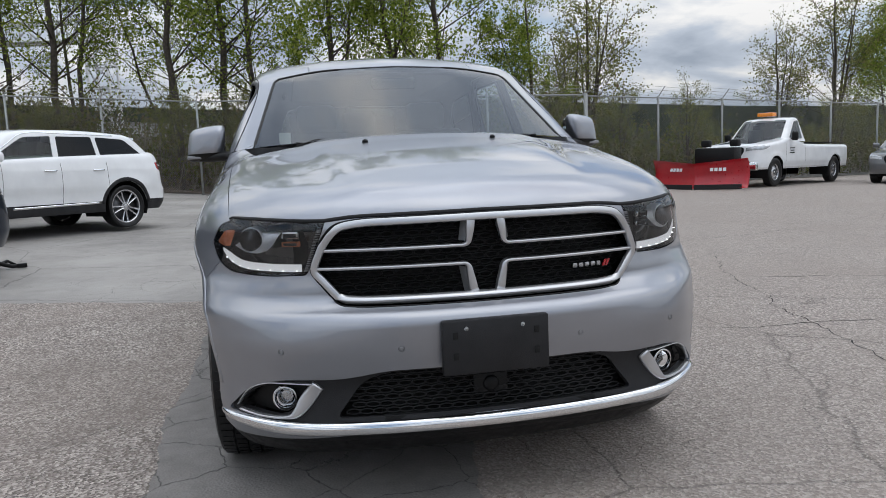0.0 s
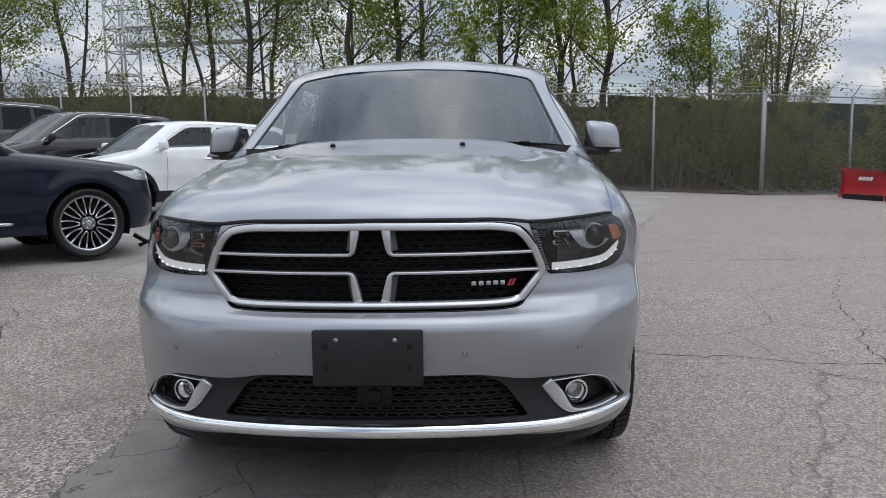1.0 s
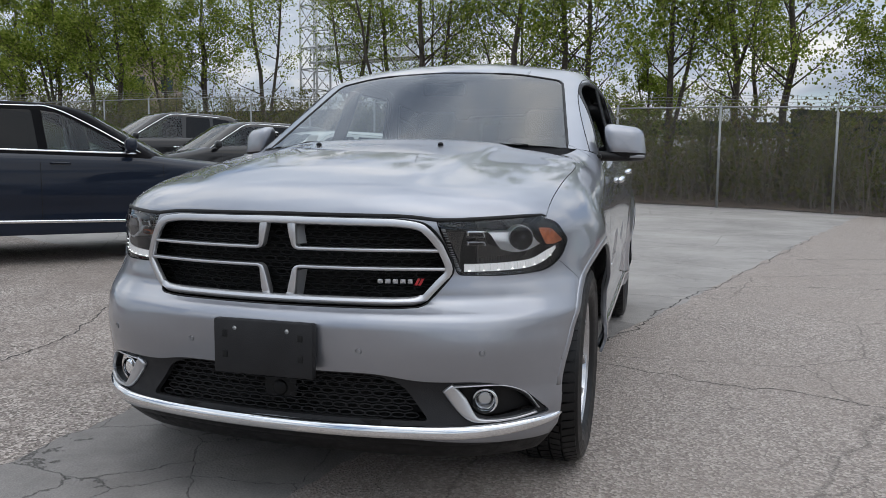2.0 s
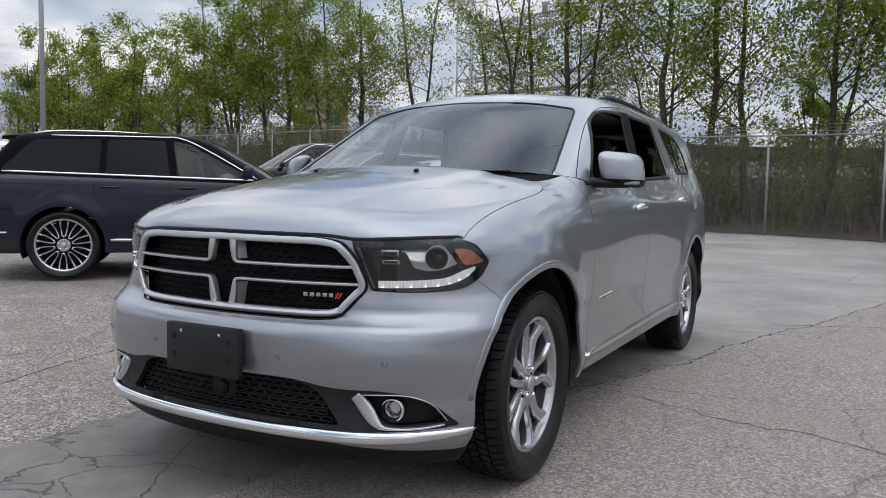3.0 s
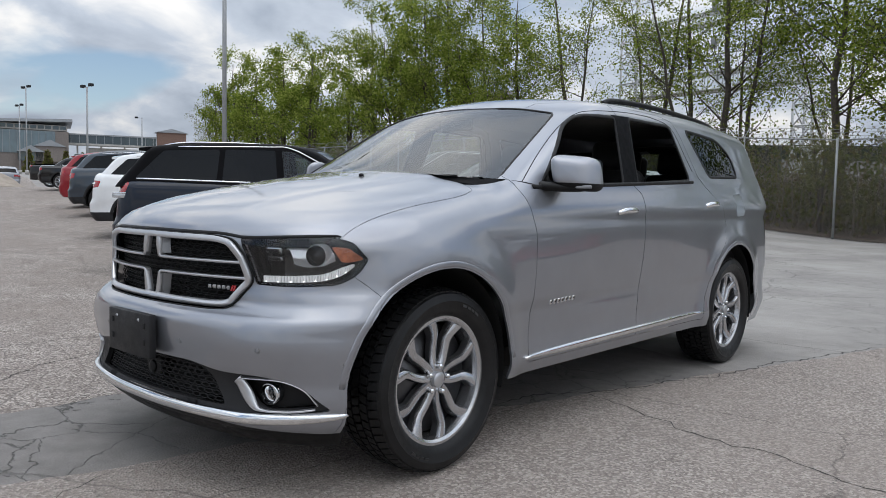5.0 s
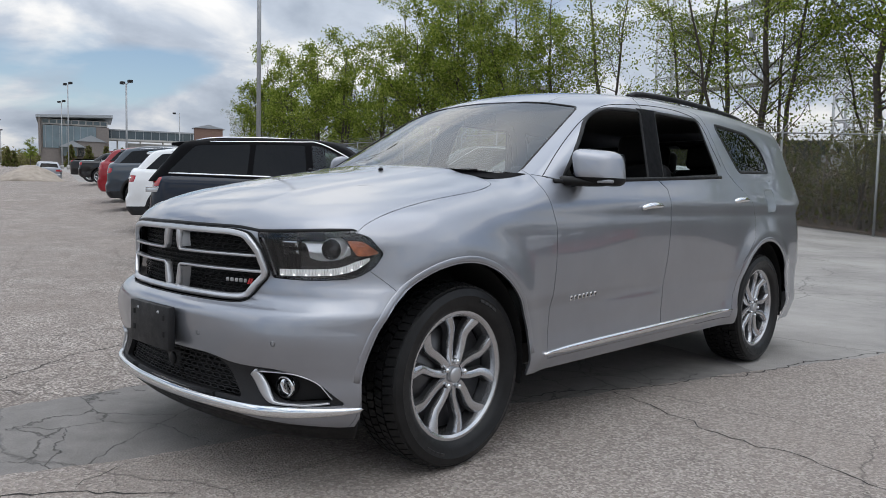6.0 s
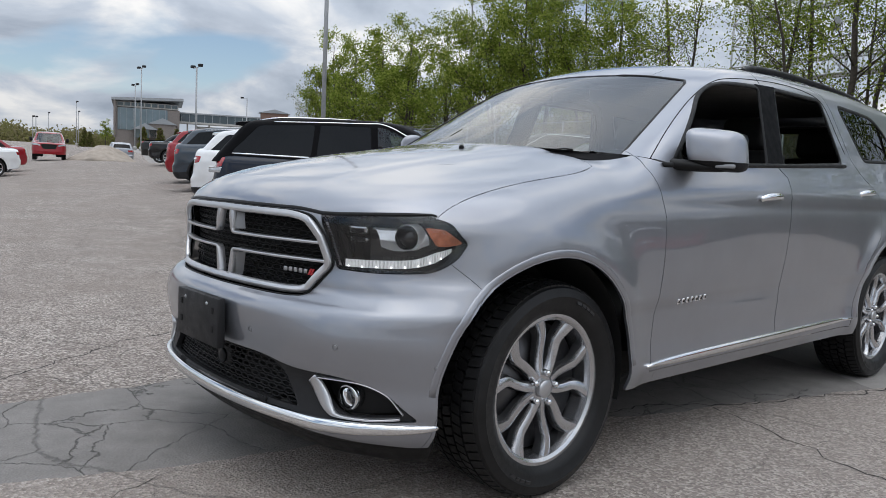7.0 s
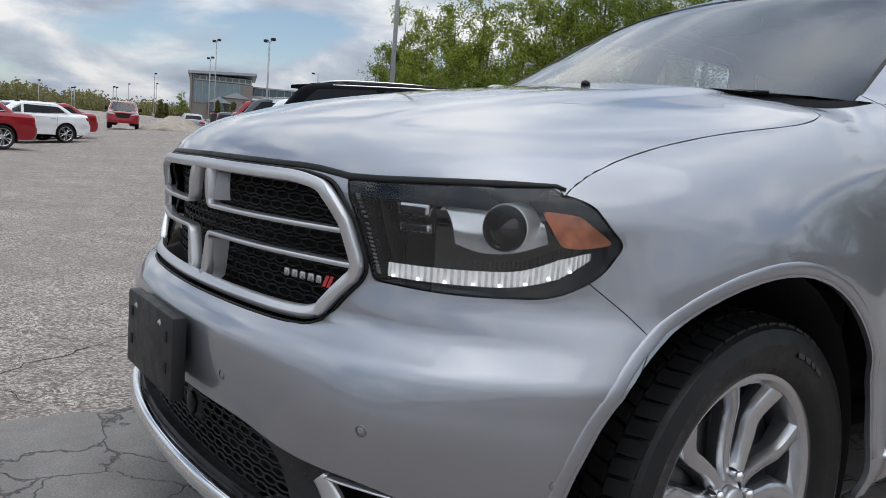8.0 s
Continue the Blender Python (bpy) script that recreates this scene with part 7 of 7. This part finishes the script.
    for i, poly in enumerate(wins):
        glass = panel("side_window", *cut(cabm, poly, (1, 2), sidec), cf, CAR_GLASS if i == 0 and not dark_front else PRIVACY, car, gap=0.0, deep=0, out=-0.004)
        mirrored_part(glass)
    P0, P1 = wins[0][:, 0].min(), wins[-1][:, 0].max()
    if chrome and fine < 0.09:
        line = np.stack([np.linspace(P0, P1, 24), zb - 0.012 + np.linspace(0, 1, 24) * rise], 1)
        P, N = on_side_of(cf, line)
        s1 = link_mesh("chrome_line", *ribbon(P, N, 0.022, 0.008), CHROME, car, "bright window-line moulding")
        mirrored_part(s1)
        arcp = smooth_loop([(ws(zb) + 0.10, zb), (ws(zt - 0.15) + 0.13, zt - 0.13), (ws(zt) + 0.22, zt + 0.035 - wide * 0.5), (pb + 0.2, zt + 0.045 - wide * 0.5), (rear(zt) - 0.3, zt + 0.025 - wide * 0.5)], 7, False)
        P, N = on_side_of(cf, arcp)
        s2 = link_mesh("chrome_line", *ribbon(P, N, 0.016, 0.008), CHROME, car)
        mirrored_part(s2)
    panel("windscreen", *sh, cf, CAR_GLASS, car, both=True, gap=0.0, deep=0, out=-0.003)
    panel("rear_window", *rg, cf, PRIVACY, car, both=True, gap=0.0, deep=0, out=-0.003)
    panel("cabin_frame", *rest(cabm), cf, frame_mat or colour, car, both=True, gap=0, deep=0.012)
    for nm, vf, mt, lb in (("headlamp", wrap, HEAD_LENS, "clear headlamp"), ("headlamp", head, HEAD_LENS, "clear headlamp"), ("tail_lamp", tail_patch, TAIL, "red tail lamp")):
        if len(vf[1]):
            o = panel(nm, *vf, bf, mt, car, lb, gap=0.002, deep=0.01)
            mirrored_part(o)
    if len(mouth[1]):
        panel("grille", *mouth, bf, PLASTIC, car, "dark grille", both=True, gap=0.002, deep=0.02, out=-0.012)
    if lower:
        panel("lower_cladding", *lower, bf, PLASTIC_GREY, car, "dark plastic lower cladding", both=True, gap=0.001, out=0.004)
        if clad == "tail":
            w = np.radians(np.linspace(8, 90, 26))
            P = root(bf, np.stack([0 * w + 0.45, 0 * w + wb + 0.5, 0 * w + 0.535], 1), np.stack([np.cos(w), np.sin(w), 0 * w], 1))
            P = np.concatenate([P, [P[-1] - (0.45, 0, 0)]])
            o = link_mesh("tail_strip", *ribbon(P, normals_of(bf, P), 0.022, 0.010), CHROME, car, "bright strip round the rear bumper")
            mirrored_part(o)
        for cy in (0.0, wb) if clad is True else ():
            P, N = on_side_of(bf, arc(cy, R, R + 0.085, 8, 172, 26))
            o = link_mesh("arch_trim", *ribbon(P, N, 0.06, 0.012), PLASTIC_GREY, car, "dark plastic arch trim")
            mirrored_part(o)
    panel("body", *rest(body), bf, colour, car, both=True, gap=0, deep=0.012)
    # door joints, handles, mirrors, sill strip
    for yy in ([0.62, pb + 0.03, wb - 0.33] if not truck else [0.62, pb + 0.06]):
        P, N = on_side_of(bf, np.stack([np.full(12, yy), np.linspace(low + 0.16, belt + 0.02, 12)], 1))
        o = link_mesh("door_joint", *ribbon(P, N, 0.006, 0.0015), DARK, car)
        mirrored_part(o)
    for yy in ([pb - 0.16, wb - 0.50] if not truck else [pb - 0.12]):
        P, N = on_side_of(bf, np.stack([np.linspace(yy - 0.10, yy + 0.10, 7), np.full(7, belt - 0.10)], 1))
        o = link_mesh("door_handle", *ribbon(P, N, 0.026, 0.028), CHROME if chrome and not frame_mat else colour, car)
        mirrored_part(o)
    for s in (1, -1):
        bm = bmesh.new()
        box(bm, (0.20, 0.12, 0.15) if not truck else (0.18, 0.13, 0.26), pose((W + 0.08) * s, ws(zb) + 0.22, zb + 0.08), 0.05, 3)
        box(bm, (0.12, 0.05, 0.04), pose((W - 0.04) * s, ws(zb) + 0.24, zb + 0.01), 0.01)
        part("wing_mirror", bm, colour if not truck else PLASTIC, car, "", True, 45)
    if strip:
        P, N = on_side_of(bf, np.stack([np.linspace(0.75, wb - 0.5, 20), np.linspace(low + 0.13, low + 0.15, 20)], 1))
        o = link_mesh("sill_strip", *ribbon(P, N, 0.035, 0.012), CHROME, car, "bright sill strip")
        mirrored_part(o)
    if spoiler:
        zz = roof - 0.075
        ys = back - slope * (zz - belt)
        V = []
        for x in np.linspace(-1, 1, 15):
            drop, in_ = 0.05 * x * x, 0.05 * x * x
            for yy, up in ((ys - 0.20, 0.035), (ys + spoiler - in_, 0.0), (ys + spoiler - in_, -0.035), (ys - 0.10, -0.05)):
                V.append((x * (W - 0.30), yy, zz + up - drop))
        F = [(i * 4 + j, i * 4 + (j + 1) % 4, i * 4 + 4 + (j + 1) % 4, i * 4 + 4 + j) for i in range(14) for j in range(4)] + [(3, 2, 1, 0), (56, 57, 58, 59)]
        link_mesh("roof_spoiler", V, F, frame_mat or colour, car).data.set_sharp_from_angle(angle=radians(40))
    if rails:
        for s in (1, -1):
            ry = np.linspace(ws(zt) + 0.35, rear(zt) - 0.1, 12)
            link_mesh("roof_rail", *tube(np.stack([np.full(12, s * (W - 0.33)), ry, roof - 0.035 - 0.05 * np.linspace(-1, 1, 12) ** 4], 1), 0.014, 6), CHROME, car)
    for cy in (0.0, wb):
        for s in (1, -1):
            make_wheel(car, (s * (W - 0.135), cy, R), R, rim, 0.118, style, s, fine < 0.05, turn=0.3 * cy, pocket=pocket)
        V = []
        for w in np.radians(np.linspace(-20, 200, 24)):
            V += [(W - 0.03, cy + (R + 0.06) * math.cos(w), R + (R + 0.06) * math.sin(w)), (0.4, cy + (R + 0.06) * math.cos(w), R + (R + 0.06) * math.sin(w))]
        o = link_mesh("wheel_liner", V, [(2 * i, 2 * i + 1, 2 * i + 3, 2 * i + 2) for i in range(23)], DARK, car)
        mirrored_part(o)
    box_part("underbody", (2 * W - 0.5, tail_y + nose - 0.8, 0.12), (0, (tail_y - nose) / 2, low + 0.06), DARK, car)
    box_part("cabin_floor", (2 * W - 0.25, back - cowl - 0.6, 0.1), (0, (back + cowl) / 2, belt - 0.25), LEATHER, car)
    for yy in ((1.25, 2.2) if not truck else (1.25,)):
        for s in (-0.38, 0.38):
            seat = box_part("car_seat", (0.48, 0.14, 0.62), (s, yy + 0.15, belt + 0.05), LEATHER, car, "", 0.05, (-12, 0, 0))
            box_part("headrest", (0.26, 0.1, 0.18), (s, yy + 0.24, belt + 0.42), LEATHER, seat, "", 0.04)
    if truck:
        # the bed is not hollow: a black sheet on top stands for its shade
        bl = tail_y - back - 0.12
        box_part("bed_shade", (2 * W - 0.30, bl, 0.012), (0, back + 0.06 + bl / 2, 1.285), DARK, car, "dark sheet standing for the shaded truck bed", bevel=0.003)
    return car


def on_side_of(f, line):
    O = np.stack([np.full(len(line), 0.15), line[:, 0], line[:, 1]], 1)
    P = root(f, O, np.tile((1.0, 0, 0), (len(line), 1)))
    return P, normals_of(f, P)


# the row nose towards the fence
navy = make_car("dark_suv", "dark navy three-row SUV with bright window line", NAVY, (-4.60, 5.61), 46.8, "row of parked cars", wb=3.025, nose=0.92, tail=1.04, W=0.985, roof=1.755, belt=1.165, rise=0.05, hood0=1.00, hood1=1.18,
                cowl=0.47, run=1.72, back=3.98, slope=0.80, R=0.39, rim=0.30, style="many", fine=0.045, strip=True, pocket=DARK, wide=0.01, frame_mat=PILLAR_BLACK, b_post=1.83, spoiler=0.16, shoulder=0.065, rails=True, clad="tail")
for sx in (1, -1):
    for zz, mt, lb in ((1.005, HEAD_LENS, "white reversing-lamp bar"), (1.040, CHROME, "thin chrome strip over the lamp")):
        box_part("tail_bar", (0.03, 0.26, 0.055 if mt is HEAD_LENS else 0.016), (sx * 0.935, 3.80, zz), mt, navy, lb, bevel=0.005)
make_car("white_suv", "white compact SUV with black wheel-arch cladding", WHITE, (-10.04, 7.28), 47.9, "row of parked cars", wb=2.7, roof=1.66, fine=0.07, clad=True, slope=0.85, spoiler=0.14, b_post=1.6)
make_car("blue_grey_suv", "dark blue-grey SUV with bright alloy wheels", BLUEGREY, (-15.26, 9.04), 47.9, "row of parked cars", wb=2.75, roof=1.66, fine=0.07, clad=True, slope=0.85, spoiler=0.14, b_post=1.6)
make_car("red_suv", "dark red compact SUV", RED, (-18.81, 10.16), 47.9, "row of parked cars", wb=2.7, roof=1.64, fine=0.08, slope=0.85, spoiler=0.14, b_post=1.6)
make_car("black_sedan", "black saloon with bright alloy wheels", BLACK, (-31.14, 14.35), 47.9, "row of parked cars", wb=2.85, nose=0.95, tail=1.1, roof=1.46, belt=0.98, hood0=0.78, hood1=0.98, shape="sedan", back=3.35, slope=1.4, R=0.34, fine=0.08)
make_car("black_pickup", "black pickup truck with red tail lamps", BLACK, (-39.02, 17.66), 47.9, "row of parked cars", wb=3.6, nose=0.95, tail=1.2, W=1.0, roof=1.92, belt=1.25, hood0=1.12, hood1=1.28, shape="truck", back=2.6, slope=0.25, R=0.40, fine=0.10, low=0.42)
# the row that faces it
for k, (nm, lb, col, rf) in enumerate((("white_crossover", "white compact crossover with black lower cladding", WHITE, 1.63), ("black_crossover", "black crossover with bright window line", BLACK, 1.70), ("black_suv", "tall black SUV with privacy glass", BLACK, 1.80))):
    bx, by = -3.71 - 2.8 * k - 0.22 * (k == 0), 11.11 + 1.15 * k - 0.27 * (k == 0)
    make_car(nm, lb, col, (bx - 0.64 * 2.69, by - 0.768 * 2.69), 180 + 50.2, "row facing the first", wb=2.69, nose=0.88, tail=0.97, W=0.93, roof=rf, belt=1.07, hood0=0.93, hood1=1.09, cowl=0.05,
             run=1.5, slope=1.0, spoiler=0.14, b_post=1.6, rise=0.11, R=0.365, rim=0.27, style="five", clad=k == 0, fine=0.05 if k == 0 else 0.08, strip=k == 0)
# far side of the aisle
make_car("white_sedan", "white saloon with dark alloy wheels", WHITE, (-29.2, 0.96), 289, "cars across the aisle", wb=2.95, nose=0.95, tail=1.1, roof=1.47, belt=0.98, hood0=0.80, hood1=0.99, shape="sedan", back=3.5, slope=1.5, R=0.345, fine=0.06, pocket=DARK)
make_car("red_sedan", "dark red parked saloon car", RED, (-23.0, -1.65), 289, "cars across the aisle", wb=2.85, nose=0.95, tail=1.1, roof=1.46, belt=0.98, hood0=0.80, hood1=0.99, shape="sedan", back=3.4, slope=1.4, R=0.34, fine=0.08)
make_car("red_coupe", "red saloon behind the white one", RED, (-32.6, 2.05), 289, "cars across the aisle", wb=2.85, nose=0.95, tail=1.1, roof=1.46, belt=0.98, hood0=0.80, hood1=0.99, shape="sedan", back=3.4, slope=1.4, R=0.34, fine=0.1)
make_car("red_pickup", "bright red pickup truck facing the camera", RED, (-52.3, 11.45), -14, "", wb=3.6, nose=0.95, tail=1.2, W=1.0, roof=1.92, belt=1.25, hood0=1.14, hood1=1.30, shape="truck", back=2.9, slope=0.25, R=0.41, fine=0.08, low=0.42)
make_car("silver_suv", "pale grey SUV beyond the gravel heap", SILVER, (-65.6, 20.2), 166, "", wb=2.7, roof=1.68, fine=0.1)
make_car("grey_crossover", "dark grey crossover beside the fence", GREY, (17.75, 16.5), 217, "", wb=2.7, roof=1.64, fine=0.07)


def make_plow_truck():
    tr = make_car("plow_truck", "white pickup truck with amber beacon and dark snowplow mount", WHITE, (12.95, 17.53), 208.4, "", wb=3.95, nose=0.98, tail=1.22, W=1.0, roof=2.09, belt=1.36, rise=0.0, hood0=1.24, hood1=1.42, cowl=0.50, run=1.1,
                  shape="truck", back=2.05, slope=0.18, R=0.425, rim=0.23, style="steel", fine=0.06, low=0.52, chrome=False)
    b = box_part("beacon", (0.50, 0.28, 0.12), (0, 1.35, 2.17), AMBER_LIT, tr, "amber beacon bar", bevel=0.03)
    box_part("bumper", (1.9, 0.18, 0.26), (0, -1.02, 0.62), CHROME, tr, "chrome front bumper", bevel=0.05)
    box_part("plow_mount", (1.25, 0.45, 0.55), (0, -1.50, 0.90), PLASTIC, tr, "black plow mount and lamps", bevel=0.06)
    for s in (-0.45, 0.45):
        box_part("plow_lamp", (0.26, 0.2, 0.2), (s, -1.35, 1.30), PLASTIC, tr, bevel=0.04)
    for k, z in enumerate((1.12, 1.05, 0.98)):
        box_part("door_writing", (0.004, 0.30 - 0.08 * (k == 1), 0.028), (1.005, 0.98, z), PLASTIC_GREY, tr)
    # V plow
    pl = tagged(empty("snowplow", pose(10.79, 16.58, float(lot_z(10.79, 16.58)), 0, 0, 215.6 + 90)), "red V-shaped snowplow blade resting on the asphalt", "snowplow")
    for s in (1, -1):
        V, n = [], 9
        for i in range(n):
            t = i / (n - 1)
            for j in range(8):
                u = j / 7
                z = 0.04 + u * (0.70 + 0.12 * t)
                bow = 0.16 * (2 * u - 1) ** 2
                V.append((s * 1.40 * t, 0.36 * t - bow - 0.0, z))
        V = np.array(V)
        F = [(i * 8 + j, (i + 1) * 8 + j, (i + 1) * 8 + j + 1, i * 8 + j + 1) for i in range(n - 1) for j in range(7)]
        V2 = V + (0, 0.03, 0)
        k = len(V)
        F2 = [tuple(q + k for q in f)[::-1] for f in F]
        rim = [(i * 8, i * 8 + 8, k + i * 8 + 8, k + i * 8) for i in range(n - 1)] + [(i * 8 + 7, k + i * 8 + 7, k + i * 8 + 15, i * 8 + 15) for i in range(n - 1)] + [((n - 1) * 8 + j, k + (n - 1) * 8 + j, k + (n - 1) * 8 + j + 1, (n - 1) * 8 + j + 1) for j in range(7)]
        link_mesh("blade", np.concatenate([V, V2]), F + F2 + rim, PLOW_RED, pl, "curved red steel blade")
        box_part("blade_edge", (1.27, 0.03, 0.14), (s * 0.64, 0.18 - 0.17, 0.075), PLASTIC_GREY, pl, "dark wear edge", turn=(0, 0, s * 15.7))
        for q in range(4):
            box_part("blade_writing", (0.085, 0.012, 0.10), (s * (0.62 + 0.11 * (q - 1.5)) + 0.0, 0.155 + 0.28 * s * 0.11 * (q - 1.5) * s - 0.055, 0.56), WHITE, pl, turn=(-24, 0, s * 15.7))
        link_mesh("plow_arm", *tube([(s * 0.1, 0.1, 0.35), (s * 0.35, 1.15, 0.5)], 0.05, 8), PLASTIC, pl)


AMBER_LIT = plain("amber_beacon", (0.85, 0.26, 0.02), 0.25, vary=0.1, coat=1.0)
PLOW_RED = plain("plow_red", (0.42, 0.008, 0.018), 0.35, vary=0.12, scale=4, coat=0.4)
make_plow_truck()


def make_trim_piece():
    """Torn black plastic by the nose of the dark SUV."""
    t = tagged(empty("plastic_trim", pose(-3.8, 6.15, float(lot_z(-3.8, 6.15)), 0, 0, 20)), "torn black plastic bumper trim lying on the asphalt", "car part")
    link_mesh("strip", *tube([(-0.16, 0.02, 0.16), (-0.04, 0, 0.08), (0.10, -0.02, 0.03), (0.24, 0.0, 0.025)], [0.03, 0.028, 0.024, 0.016], 6), PLASTIC, t)
    link_mesh("strip", *tube([(-0.10, -0.05, 0.03), (0.06, 0.05, 0.09), (0.15, 0.02, 0.03)], [0.024, 0.02, 0.016], 6), PLASTIC, t)
    box_part("bracket", (0.10, 0.05, 0.05), (0.20, -0.02, 0.03), PLASTIC, t, bevel=0.008)


make_trim_piece()
